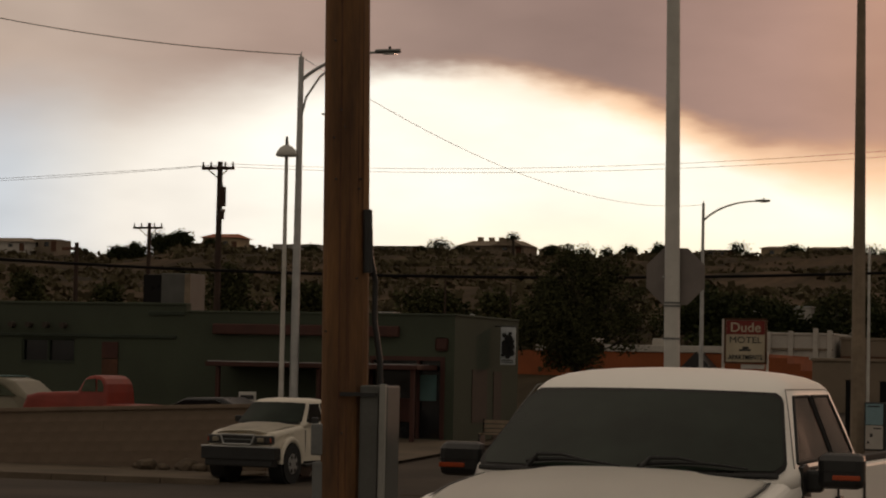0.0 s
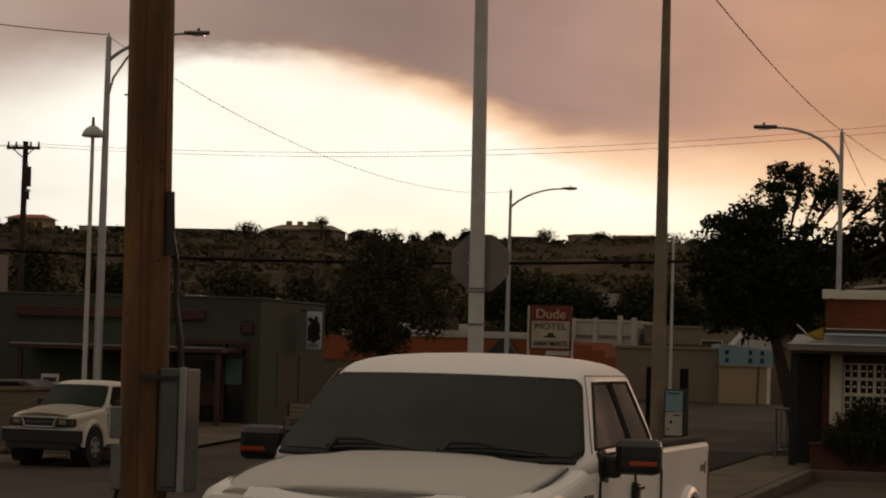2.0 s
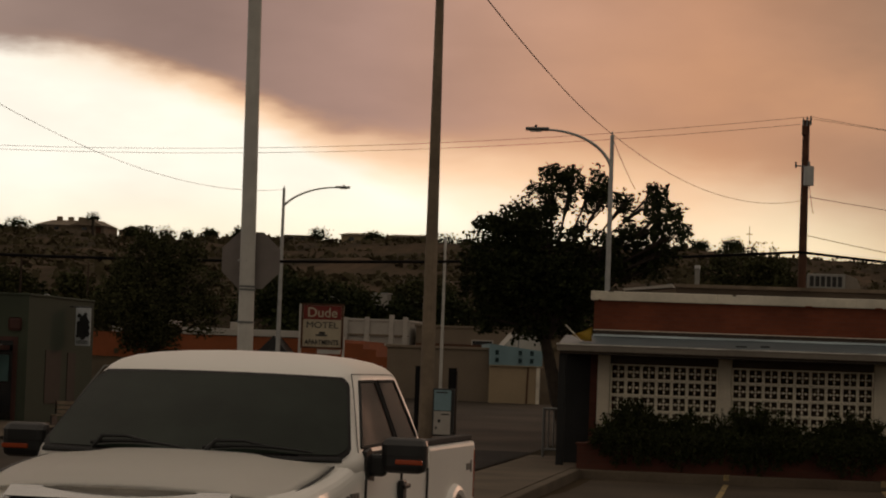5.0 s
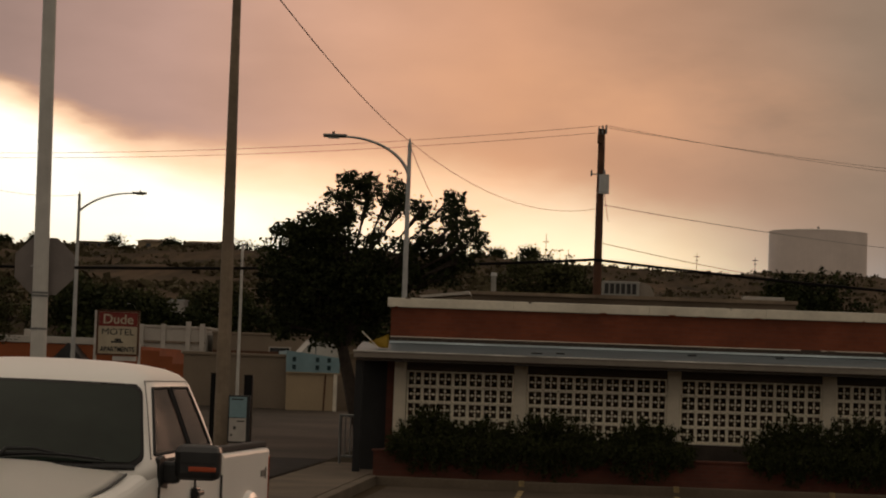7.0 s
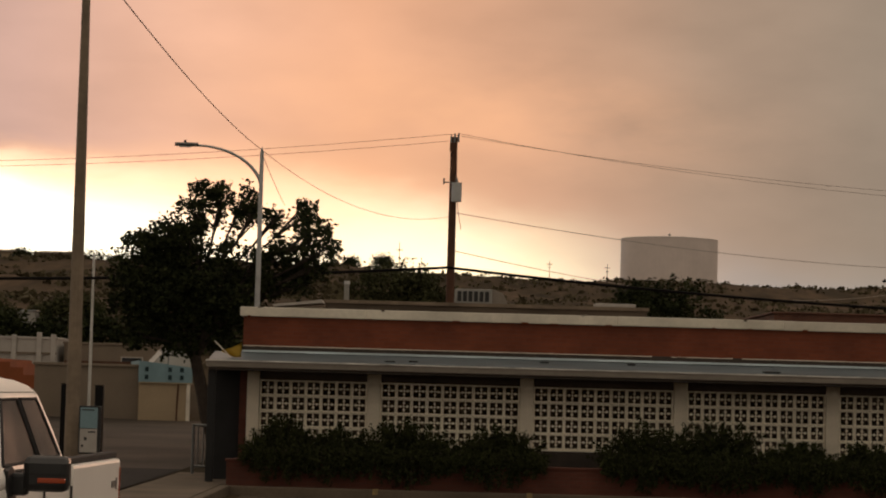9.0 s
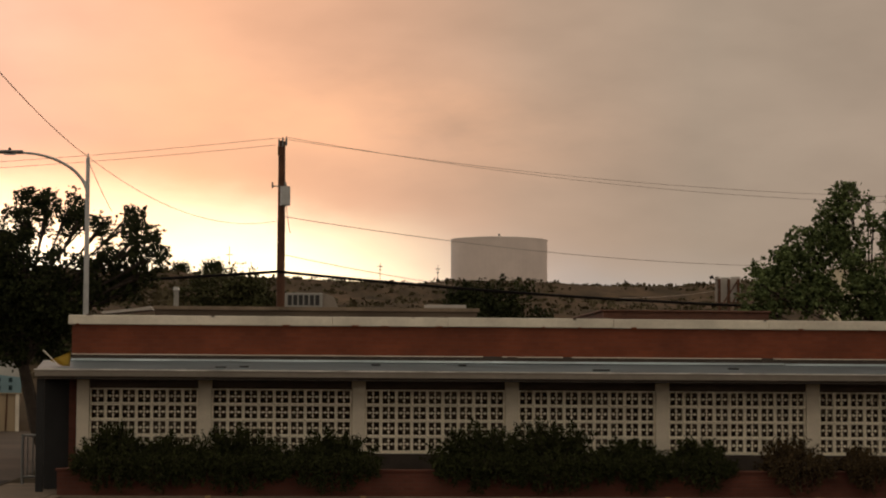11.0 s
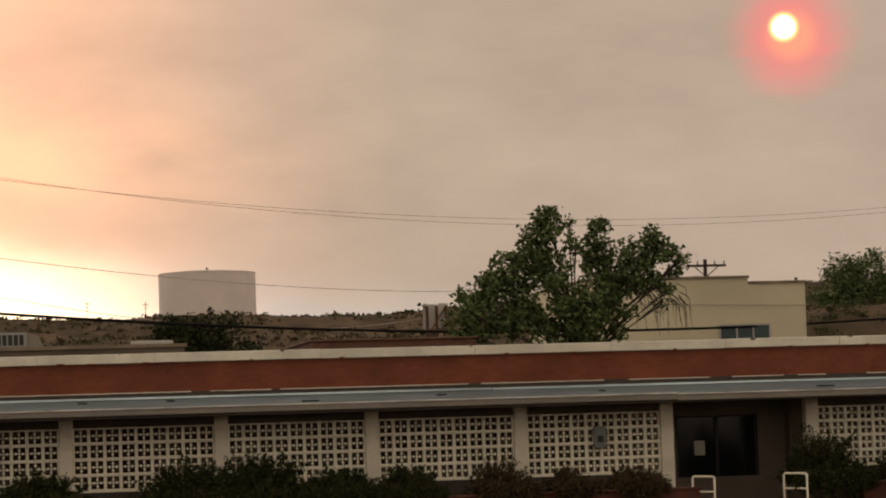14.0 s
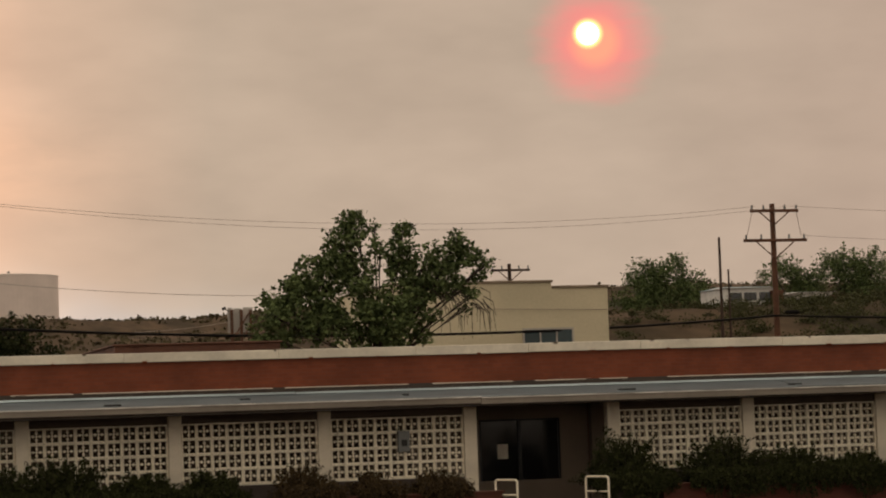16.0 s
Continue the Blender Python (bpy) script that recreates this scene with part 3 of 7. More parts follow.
screen(-3.49, POSTS[0] - 0.137, 7)
for a, b in zip(POSTS, POSTS[1:]):
    if abs(a - 13.76) > 0.1 and a < 23:
        screen(a + 0.137, b - 0.137, 9)
part("screen_sill", boxes((-3.5, 13.6, FY - 0.055, FY + 0.055, 0.79, 0.82), (17.0, 25.75, FY - 0.055, FY + 0.055, 0.79, 0.82)), M_BREEZE, office)

# planter, curbs, parking lot edges
planter = thing("planter", "long low red-brick planter in front of the office", "planter", (0, 0, 0))
part("brick_wall", boxes((-3.92, 13.78, 46.2, 46.4, -0.25, 0.5), (-3.92, -3.72, 46.4, 48.3, -0.25, 0.5), (13.58, 13.78, 46.4, 48.3, -0.25, 0.5), (17.1, XR, 46.2, 46.4, -0.25, 0.5), (17.1, 17.3, 46.4, 48.3, -0.25, 0.5)), M_SHADEBRICK, planter)
part("cap", boxes((-3.95, 13.81, 46.17, 46.43, 0.5, 0.54), (17.07, XR, 46.17, 46.43, 0.5, 0.54), bevel=0.008), M_SHADEBRICK, planter)
part("soil", boxes((-3.72, 13.58, 46.4, 48.3, 0.2, 0.42), (17.3, XR, 46.4, 48.3, 0.2, 0.42)), M_GROUND, planter)
walk_slab = part("pavement", boxes((13.8, 17.08, 46.2, 50.4, 0, 0.12), (-5.4, -4.02, 33.0, 52.0, -0.25, 0.06), (-4.02, -3.9, 46.3, 50.0, -0.25, 0.06), bevel=0.01), M_CONCRETE)
tagged(walk_slab, "pale concrete walk beside the planter", "pavement", kind="structure")
curb = part("kerb", boxes((-4.0, 34, 45.9, 46.18, -0.3, 0.045), (-4.0, -3.82, 30.0, 45.9, -0.3, 0.06), bevel=0.02), M_CONCRETE)
tagged(curb, "worn concrete kerb round the parking lot", "kerb", kind="structure")
for k in range(10):
    sx = -1.12 + 2.86 * k
    stripe = sheet("parking_stripe", [sx - 0.05, sx + 0.05], steps((39.5, 45.88, 0.55)), M_STRIPE, 0.038)
    part("kerb_mark", boxes((sx - 0.05, sx + 0.05, 45.885, 46.17, -0.05, 0.05)), M_STRIPE, stripe, "yellow paint on the kerb")
    tagged(stripe, "faded yellow painted parking stripe", "road marking", "parking stripes")


def handrail(x, y):
    r = thing("handrail", "white painted pipe handrail at the office entry", "handrail", (x, y, 0), "entry handrails")
    bm = bmesh.new()
    sweep(bm, [(0, 0, 0.0), (0, 0, 0.71), (-0.02, 0.03, 0.74), (-0.19, 0.72, 0.74), (-0.21, 0.76, 0.71), (-0.21, 0.76, 0.12)], 0.022)
    part("rail", bm, M_BREEZE, r)
    part("mid_rail", sweep(bmesh.new(), [(0.0, 0.02, 0.45), (-0.21, 0.75, 0.45)], 0.018), M_BREEZE, r)
    return r


for hx in (13.92, 15.78):
    handrail(hx, 45.7)

gate = thing("pipe_gate", "low grey metal pipe gate beside the porch", "gate", (-4.95, 50.2, 0.1))
part("gate_frame", rods(((0, 0, 0), (0, 0, 1.0), 0.032), ((0.62, 0, 0), (0.62, 0, 1.0), 0.032), ((0, 0, 0.98), (0.62, 0, 0.98), 0.026), ((0, 0, 0.15), (0.62, 0, 0.15), 0.026)), M_GREYMETAL, gate)
for k in range(5):
    part("bar", rods(((0.1 + 0.105 * k, 0, 0.15), (0.1 + 0.105 * k, 0, 0.98), 0.015), seg=6), M_GREYMETAL, gate)

# yellow pennant on a stick, drooping over the porch roof's corner
flag = thing("caution_flag", "small yellow pennant on a stick at the porch roof's corner", "flag", (0, 0, 0))
bm = bmesh.new()
rows = []
for k in range(9):
    a = k / 8
    xa = -4.2 + 0.38 * a
    hi = 2.575 + 0.16 * a ** 1.3
    lo = 2.555 - 0.105 * min(1.0, a * 1.6)
    rows.append([(xa, 47.6 + 0.035 * math.sin(5 * a + 4 * b), lo + (hi - lo) * b) for b in (j / 6 for j in range(7))])
vs = [[bm.verts.new(p) for p in r] for r in rows]
fs = [bm.faces.new((vs[a][b], vs[a + 1][b], vs[a + 1][b + 1], vs[a][b + 1])) for a in range(8) for b in range(6)]
bmesh.ops.solidify(bm, geom=fs, thickness=0.008)
part("cloth", bm, M_YELLOW, flag, "yellow cloth pennant", smooth=True)
part("stick", rods(((-4.34, 47.59, 2.755), (-4.02, 47.59, 2.45), 0.012)), M_COPING, flag, "pale wooden stick")

# things on and behind the office roof
back = thing("rear_annex", "grey-roofed annex standing behind the brick office", "building", (0, 0, 0))
part("wall", boxes((-2.9, 5.2, 62.0, 70.0, ground_z(0, 66), 4.05)), M_CONCRETE, back)
part("roof_edge", boxes((-2.95, 5.25, 61.95, 70.05, 4.05, 4.14)), M_WOODGREY, back)
bm = bmesh.new()
extrude_outline(bm, [(-4.15, 3.93), (-3.1, 4.05), (-2.95, 4.09), (-2.9, 4.0), (-4.1, 3.88)], "y", 60.6, 61.9)
part("skylight", bm, M_WHITEWALL, back)
hv = thing("rooftop_cooler", "pale metal evaporative cooler on the roof", "air cooler", (0.3, 62.5, 4.14))
part("body", boxes((0.05, 1.0, 0, 0.8, 0.0, 0.38), bevel=0.02), M_GALVDULL, hv)
for k in range(6):
    part("louver", boxes((0.12 + 0.14 * k, 0.22 + 0.14 * k, -0.012, 0.0, 0.06, 0.32)), M_BLACK, hv)
bm = bmesh.new()
extrude_outline(bm, [(1.0, 0), (1.42, 0), (1.28, 0.3), (1.0, 0.38)], "y", 0.1, 0.7)
part("duct", bm, M_FASCIA, hv)
pv = thing("vent_pipe", "white vent pipe on the roof", "vent pipe", (-2.4, 62.6, 4.14))
part("pipe", rods(((0, 0, 0), (0, 0, 0.42), 0.065)), M_GALVDULL, pv)
part("cap", rods(((0, 0, 0.42), (0, 0, 0.5), 0.09, 0.07)), M_GALV, pv)
dk = thing("roof_duct", "low pale duct lying on the roof", "duct", (4.0, 62.4, 4.14))
part("run", boxes((-0.1, 0.95, 0, 0.4, 0.0, 0.1), bevel=0.02), M_WHITEWALL, dk)

# ---- pickups ----
def wheel(parent, x, y, r, w, side):
    t = part("wheel", rods(((x - w / 2, y, r), (x + w / 2, y, r), r), seg=32), M_RUBBER, parent, "black tyre")
    part("rim", rods(((x + side * w * 0.3, y, r), (x + side * (w / 2 + 0.012), y, r), r * 0.55, r * 0.5), seg=20), M_GALV, t, "silver rim")
    bm = bmesh.new()
    for k in range(6):
        a = 2 * math.pi * k / 6
        rod(bm, (x + side * (w / 2 + 0.014), y + r * 0.38 * math.cos(a), r + r * 0.38 * math.sin(a)), (x + side * (w / 2 + 0.018), y + r * 0.38 * math.cos(a), r + r * 0.38 * math.sin(a)), r * 0.11, seg=8)
    part("hub_hole", bm, M_BLACK, t)
    return t


def side_outline(y_front, y_back, arches, crest, sill=0.46):
    """Side view of a body: nose, crest line from front to back, sill with wheel arches."""
    pts = [(y_front + 0.07, sill + 0.05), (y_front, sill + 0.16)] + crest + [(y_back, sill)]
    for cy, r in arches:
        pts += [(cy + r * math.cos(math.pi * k / 10), max(sill, r * 0.92 * math.sin(math.pi * k / 10) + sill * 0.9)) for k in range(11)]
    return pts


class Cab:
    """Glasshouse shape: rows of height, front edge, bow of the front, back edge and half width."""

    def __init__(self, rows):
        self.rows = rows

    def at(self, z):
        for a, b in zip(self.rows, self.rows[1:]):
            if a[0] <= z <= b[0]:
                f = (z - a[0]) / (b[0] - a[0])
                return [p + (q - p) * f for p, q in zip(a, b)]
        return list(self.rows[0] if z < self.rows[0][0] else self.rows[-1])

    def front(self, s, z, off=0.0):
        _, yf, bow, _, hw = self.at(z)
        return Vector((s * hw, yf + bow * s * s - 0.74 * off, z + 0.67 * off))

    def flank(self, side, y, z, off=0.0):
        return Vector((side * (self.at(z)[4] + off), y, z))

    def ring(self, z):
        _, yf, bow, yb, hw = self.at(z)
        rc = min(0.09, (yb - yf - bow) * 0.3)
        pts = []
        for k in range(25):
            s = -1 + k / 12
            pts.append((hw * s * (1 if abs(s) < 0.99 else 0.998), yf + bow * s * s + rc * max(0, (abs(s) - 0.9) / 0.1) ** 2, z))
        y0, y1 = yf + bow + rc, yb - rc
        pts += [(hw, y0 + (y1 - y0) * k / 6, z) for k in range(1, 7)]
        for k in range(1, 16):
            s = 1 - k / 8
            pts.append((hw * s, yb - rc * max(0, (abs(s) - 0.75) / 0.25) ** 2, z))
        pts += [(-hw, y1 + (y0 - y1) * k / 6, z) for k in range(0, 6)]
        return pts

    def shell(self):
        bm = bmesh.new()
        zs = []
        for a, b in zip(self.rows, self.rows[1:]):
            n = max(1, int((b[0] - a[0]) / 0.08))
            zs += [a[0] + (b[0] - a[0]) * k / n for k in range(n)]
        loft(bm, [self.ring(z) for z in zs + [self.rows[-1][0]]])
        return bm

    def screen(self, z0, z1, reach, off, round_in=0.05):
        """A curved windscreen with rounded corners."""
        bm = bmesh.new()
        rows = []
        for j in range(17):
            v = j / 16
            e = reach * (1 - round_in * max(0, (abs(2 * v - 1) - 0.72) / 0.28) ** 2.5)
            rows.append([bm.verts.new(self.front(e * (-1 + i / 12), z0 + (z1 - z0) * v + 0.012 * (1 - (i / 12 - 1) ** 2) * (v if v > 0.5 else 0), off)) for i in range(25)])
        fs = [bm.faces.new((rows[j][i], rows[j][i + 1], rows[j + 1][i + 1], rows[j + 1][i])) for j in range(16) for i in range(24)]
        bmesh.ops.recalc_face_normals(bm, faces=fs)
        return bm

    def pane(self, side, quad, off=0.004):
        bm = bmesh.new()
        bl, br, tr, tl = (Vector((*q, 0)) for q in quad)
        rows = []
        for j in range(7):
            v = j / 6
            rows.append([bm.verts.new(self.flank(side, p.x, p.y, off)) for p in (bl.lerp(br, i / 6).lerp(tl.lerp(tr, i / 6), v) for i in range(7))])
        fs = [bm.faces.new((rows[j][i], rows[j][i + 1], rows[j + 1][i + 1], rows[j + 1][i])) for j in range(6) for i in range(6)]
        bmesh.ops.solidify(bm, geom=fs, thickness=0.004)
        return bm

    def outline(self, side, quad, r, off=0.004, closed=True):
        bm = bmesh.new()
        n = len(quad)
        for k in range(n if closed else n - 1):
            (ya, za), (yb, zb) = quad[k], quad[(k + 1) % n]
            sweep(bm, [self.flank(side, ya + (yb - ya) * j / 4, za + (zb - za) * j / 4, off) for j in range(5)], r, 6)
        return bm


def lower_body(outline, half, bevel, nose_in, lean_z, lean):
    bm = bmesh.new()
    extrude_outline(bm, outline, "x", -half, half)
    top = sorted({round(p[1], 3) for p in outline})[-1]
    es = [e for e in bm.edges if all(abs(abs(v.co.x) - half) < 1e-4 for v in e.verts) and e.verts[0].co.x * e.verts[1].co.x > 0 and min(v.co.z for v in e.verts) > top * 0.74]
    bmesh.ops.bevel(bm, geom=es, offset=bevel, segments=6, affect="EDGES", profile=0.55)
    for v in bm.verts:
        nose = max(0, 1 - v.co.y / 0.9)
        v.co.x *= 1 - nose_in * nose ** 2
        v.co.x *= 1 - lean * max(0, v.co.z - lean_z)
        v.co.y += 0.14 * nose * (v.co.x / half) ** 2
    return bm


def hood_mesh(w0, w1, y0, y1, z0, z1, crown, dome, bow0, bow1, swell):
    bm = bmesh.new()
    nx, ny = 32, 18
    grid = []
    for i in range(nx + 1):
        s = -1 + 2 * i / nx
        col = []
        for j in range(ny + 1):
            q = j / ny
            y = y0 + (y1 - y0) * q + bow0 * s * s * (1 - q) + bow1 * s * s * q
            z = z0 + (z1 - z0) * (1 - (1 - q) ** 1.35) + crown * (1 - s * s) - 0.02 * (1 - q) ** 6
            plateau = 1 / (1 + math.exp((abs(s) - (0.66 - 0.1 * q)) * 30))
            z += dome * plateau * min(1, q * 4) * (1 - 0.55 * q) - 0.012 * max(0, abs(s) - 0.94) / 0.06
            col.append(bm.verts.new((s * (w0 + (w1 - w0) * q + swell * math.sin(math.pi * q)), y, z)))
        grid.append(col)
    fs = [bm.faces.new((grid[i][j], grid[i + 1][j], grid[i + 1][j + 1], grid[i][j + 1])) for i in range(nx) for j in range(ny)]
    bmesh.ops.solidify(bm, geom=fs, thickness=0.025)
    edge = [[grid[i][j].co.copy() for j in range(ny + 1)] for i in (0, nx)]
    return bm, edge


def wiper(T, cab, z, x0, x1):
    bm = bmesh.new()
    hw = cab.at(z)[4]
    pts = [cab.front((x0 + (x1 - x0) * k / 8) / hw, z + 0.035 * math.sin(math.pi * (0.15 + 0.8 * k / 8)), 0.03) for k in range(9)]
    sweep(bm, pts, [0.012, 0.013, 0.013, 0.012, 0.011, 0.010, 0.009, 0.008, 0.006], 6)
    sweep(bm, [pts[0] + Vector((0.02, -0.03, -0.03)), pts[1] + Vector((0, -0.01, 0.035)), pts[3] + Vector((0, 0, 0.028)), pts[5]], [0.016, 0.014, 0.011, 0.008], 6)
    part("wiper", bm, M_BLACK, T)


def bed_parts(T, paint, y0, y1, x_in, x_out, top, cy, r_arch, sill, rail, badge):
    bed = part("bed", boxes((-x_in, x_in, y0, y1, top - 0.62, top - 0.55), (-x_in, x_in, y0, y0 + 0.05, top - 0.55, top - 0.02)), paint, T)
    for s in (-1, 1):
        prof = [(y0, top), (y1, top - 0.005), (y1 + 0.03, top - 0.7), (y1 - 0.05, sill + 0.05)] + [(cy + r_arch * math.cos(math.pi * k / 12), sill * 0.9 + r_arch * math.sin(math.pi * k / 12)) for k in range(13)] + [(y0, sill)]
        bm = bmesh.new()
        extrude_outline(bm, prof, "x", min(s * x_in, s * x_out), max(s * x_in, s * x_out))
        es = [e for e in bm.edges if all(abs(v.co.x - s * x_out) < 1e-4 for v in e.verts) and min(v.co.z for v in e.verts) > top - 0.1]
        bmesh.ops.bevel(bm, geom=es, offset=0.03, segments=3, affect="EDGES", profile=0.5)
        part("bed_side", bm, paint, bed)
        part("bed_rail", boxes((s * (x_in - 0.02), s * (x_out - 0.025), y0, y1, top + 0.002, top + rail), bevel=0.01), M_RUBBER, bed, "dark bed rail cap")
        bm = bmesh.new()
        sweep(bm, [(s * (x_out + 0.004), cy + (r_arch + 0.02) * math.cos(math.pi * k / 14), sill * 0.9 + (r_arch + 0.02) * math.sin(math.pi * k / 14)) for k in range(15)], 0.045, 8)
        part("arch_lip", bm, paint, bed)
        if badge:
            part("bed_badge", boxes((s * x_out, s * (x_out + 0.006), y1 - 0.36, y1 - 0.2, top - 0.22, top - 0.17), (s * x_out, s * (x_out + 0.006), y1 - 0.17, y1 - 0.13, top - 0.24, top - 0.15)), M_GREYMETAL, bed, "small grey badge")
        part("tail_light", boxes((s * (x_in - 0.03), s * (x_out + 0.003), y1 - 0.03, y1 + 0.045, top - 0.45, top - 0.06), bevel=0.015), M_AMBER, T, "red tail light")
    part("tailgate", boxes((-x_in + 0.035, x_in - 0.035, y1 - 0.04, y1 + 0.03, top - 0.62, top - 0.005), bevel=0.015), paint, bed)
    return bed


def full_size_pickup(at_point, turn):
    T = thing("pickup_truck", "white full-size pickup parked facing the camera, dark glass", "pickup truck", at_point, rz=turn)
    paint = M_WHITECAR
    crest = [(0.05, 1.0), (0.08, 1.085), (0.2, 1.13), (0.6, 1.165), (1.2, 1.213), (1.5, 1.25), (1.75, 1.285), (2.4, 1.30), (3.95, 1.31)]
    part("body", lower_body(side_outline(0.05, 3.95, [(1.05, 0.5)], crest), 1.05, 0.1, 0.085, 0.95, 0.09), paint, T)
    bm, edge = hood_mesh(0.87, 0.895, 0.08, 1.335, 1.12, 1.268, 0.05, 0.03, 0.13, 0.235, 0.05)
    part("hood", bm, paint, T, smooth=True)
    for line in edge:
        part("hood_gap", sweep(bmesh.new(), [p + Vector((math.copysign(0.006, p.x), 0, 0.0)) for p in line], 0.008, 5), M_BLACK, T)
    cab = Cab([(1.22, 1.24, 0.28, 3.95, 1.02), (1.30, 1.325, 0.27, 3.94, 1.02), (1.55, 1.73, 0.2, 3.89, 0.928), (1.79, 2.13, 0.145, 3.77, 0.838), (1.825, 2.2, 0.135, 3.73, 0.818), (1.86, 2.3, 0.12, 3.67, 0.782),
               (1.893, 2.44, 0.1, 3.57, 0.71), (1.918, 2.6, 0.08, 3.45, 0.59), (1.935, 2.78, 0.05, 3.3, 0.42), (1.945, 2.95, 0.02, 3.1, 0.18)])
    part("cab", cab.shell(), paint, T, smooth=True)
    ws = part("windshield", cab.screen(1.298, 1.79, 0.98, 0.006), M_FRIT, T, "dark windshield with black border", smooth=True)
    part("clear_glass", cab.screen(1.318, 1.772, 0.962, 0.010, 0.06), M_CARGLASS, ws, "greenish clear windshield area", smooth=True)
    part("rear_mirror", boxes((-0.12, 0.12, 2.02, 2.04, 1.66, 1.73), bevel=0.02), M_BLACK, ws)
    part("cowl", sweep(bmesh.new(), [cab.front(-0.93 + 1.86 * k / 14, 1.285, 0.014) for k in range(15)], 0.018, 6), M_BLACK, T)
    wiper(T, cab, 1.31, -0.62, 0.02)
    wiper(T, cab, 1.31, 0.12, 0.78)
    for s in (-1, 1):
        front_q = [(1.86, 1.365), (2.95, 1.375), (2.90, 1.772), (2.42, 1.768)]
        rear_q = [(3.04, 1.378), (3.70, 1.385), (3.55, 1.772), (3.0, 1.772)]
        for q in (front_q, rear_q):
            w = part("side_window", cab.pane(s, q), M_SIDEGLASS, T, "dark side glass")
            part("window_seal", cab.outline(s, q, 0.011), M_RUBBER, w)
        part("door_pillar", cab.pane(s, [(2.95, 1.37), (3.04, 1.37), (3.0, 1.775), (2.90, 1.775)], 0.006), M_RUBBER, T, "black door pillar")
        part("door_frame_gap", cab.outline(s, [(1.74, 1.34), (2.3, 1.815), (3.60, 1.815), (3.79, 1.39)], 0.004, 0.0, False), M_GREYMETAL, T)
        for y in (1.83, 2.98, 3.94):
            part("door_gap", boxes((s * 1.048 - 0.012, s * 1.048 + 0.003, y - 0.004, y + 0.004, 0.52, 1.17)), M_BLACK, T)
        part("belt_moulding", sweep(bmesh.new(), [(s * 1.012, y, 1.325) for y in (1.9, 2.5, 3.1, 3.75)], 0.012, 6), M_RUBBER, T)
        h = part("door_handle", boxes((s * 1.035, s * 1.075, 2.90, 3.02, 0.985, 1.125), bevel=0.012), M_BLACK, T, "black door handle")
        part("pull", boxes((s * 1.076, s * 1.094, 2.86, 3.06, 1.07, 1.1), bevel=0.006), M_BLACK, h)
        # telescoping mirror: sail, arm and two-part housing
        bm = bmesh.new()
        box(bm, s * 1.10, s * 1.385, 1.95, 2.1, 1.212, 1.432, 0.045)
        for v in bm.verts:
            v.co.y += 0.25 * (abs(v.co.x) - 1.24) ** 2 + (0.03 if v.co.z > 1.4 else 0)
        m = part("mirror", bm, M_BLACK, T, "black door mirror", smooth=False)
        part("mirror_arm", boxes((s * 1.0, s * 1.13, 1.98, 2.08, 1.185, 1.325), bevel=0.025), M_BLACK, m)
        bm = bmesh.new()
        extrude_outline(bm, [(1.88, 1.17), (2.12, 1.15), (2.14, 1.31), (1.98, 1.36), (1.86, 1.34)], "x", min(s * 1.0, s * 1.035), max(s * 1.0, s * 1.035))
        part("mirror_base", bm, M_BLACK, m)
        part("marker_lens", boxes((s * 1.20, s * 1.372, 1.935, 1.958, 1.268, 1.298), bevel=0.005), M_AMBER, m, "orange marker lens")
        part("seam", boxes((s * 1.105, s * 1.38, 1.946, 1.952, 1.318, 1.322)), M_RUBBER, m)
        for ya, za in ((1.30, 1.05), (1.40, 1.04), (1.48, 1.04), (1.55, 1.04)):
            part("badge", boxes((s * 1.035, s * 1.052, ya, ya + 0.055, za, 2.14 - za)), M_GREYMETAL, T, "small grey badge")
        lamp = part("headlight", boxes((s * 0.66, s * 0.95, 0.10, 0.26, 0.80, 1.02), bevel=0.04), M_LENS, T, "clear headlight")
        part("turn_lens", boxes((s * 0.90, s * 0.957, 0.16, 0.27, 0.82, 1.0), bevel=0.02), M_AMBER, lamp, "amber turn lens")
    g = part("grille", boxes((-0.6, 0.6, 0.03, 0.14, 0.74, 1.085), bevel=0.02), M_BLACK, T, "black grille")
    bm = bmesh.new()
    extrude_outline(bm, [(0.0, 1.085), (0.13, 1.142), (0.15, 1.12), (0.03, 1.07)], "x", -0.64, 0.64)
    part("grille_cap", bm, M_CHROME, g, "broad chrome grille cap")
    for z in (0.80, 0.90, 1.0):
        part("grille_bar", boxes((-0.6, 0.6, -0.005, 0.05, z, z + 0.035), bevel=0.008), M_CHROME, g, "chrome grille bar")
    for s in (-1, 1):
        part("grille_side", boxes((s * 0.6, s * 0.645, 0.0, 0.14, 0.72, 1.08), bevel=0.01), M_CHROME, g)
    bm = boxes((-1.02, 1.02, -0.08, 0.16, 0.46, 0.72), bevel=0.05)
    for v in bm.verts:
        v.co.y += 0.16 * v.co.x ** 2
    part("front_bumper", bm, M_CHROME, T, "chrome front bumper")
    part("lower_valance", boxes((-0.86, 0.86, 0.02, 0.2, 0.32, 0.46), bevel=0.02), M_BLACK, T)
    part("chassis", boxes((-0.75, 0.75, 0.3, 5.8, 0.36, 0.5)), M_BLACK, T)
    bed_parts(T, paint, 4.0, 5.95, 0.955, 1.045, 1.315, 5.06, 0.5, 0.5, 0.045, True)
    part("rear_bumper", boxes((-0.98, 0.98, 5.98, 6.14, 0.46, 0.66), bevel=0.04), M_CHROME, T)
    for s in (-1, 1):
        for wy in (1.05, 5.06):
            wheel(T, s * 0.88, wy, 0.41, 0.27, s)
    return T


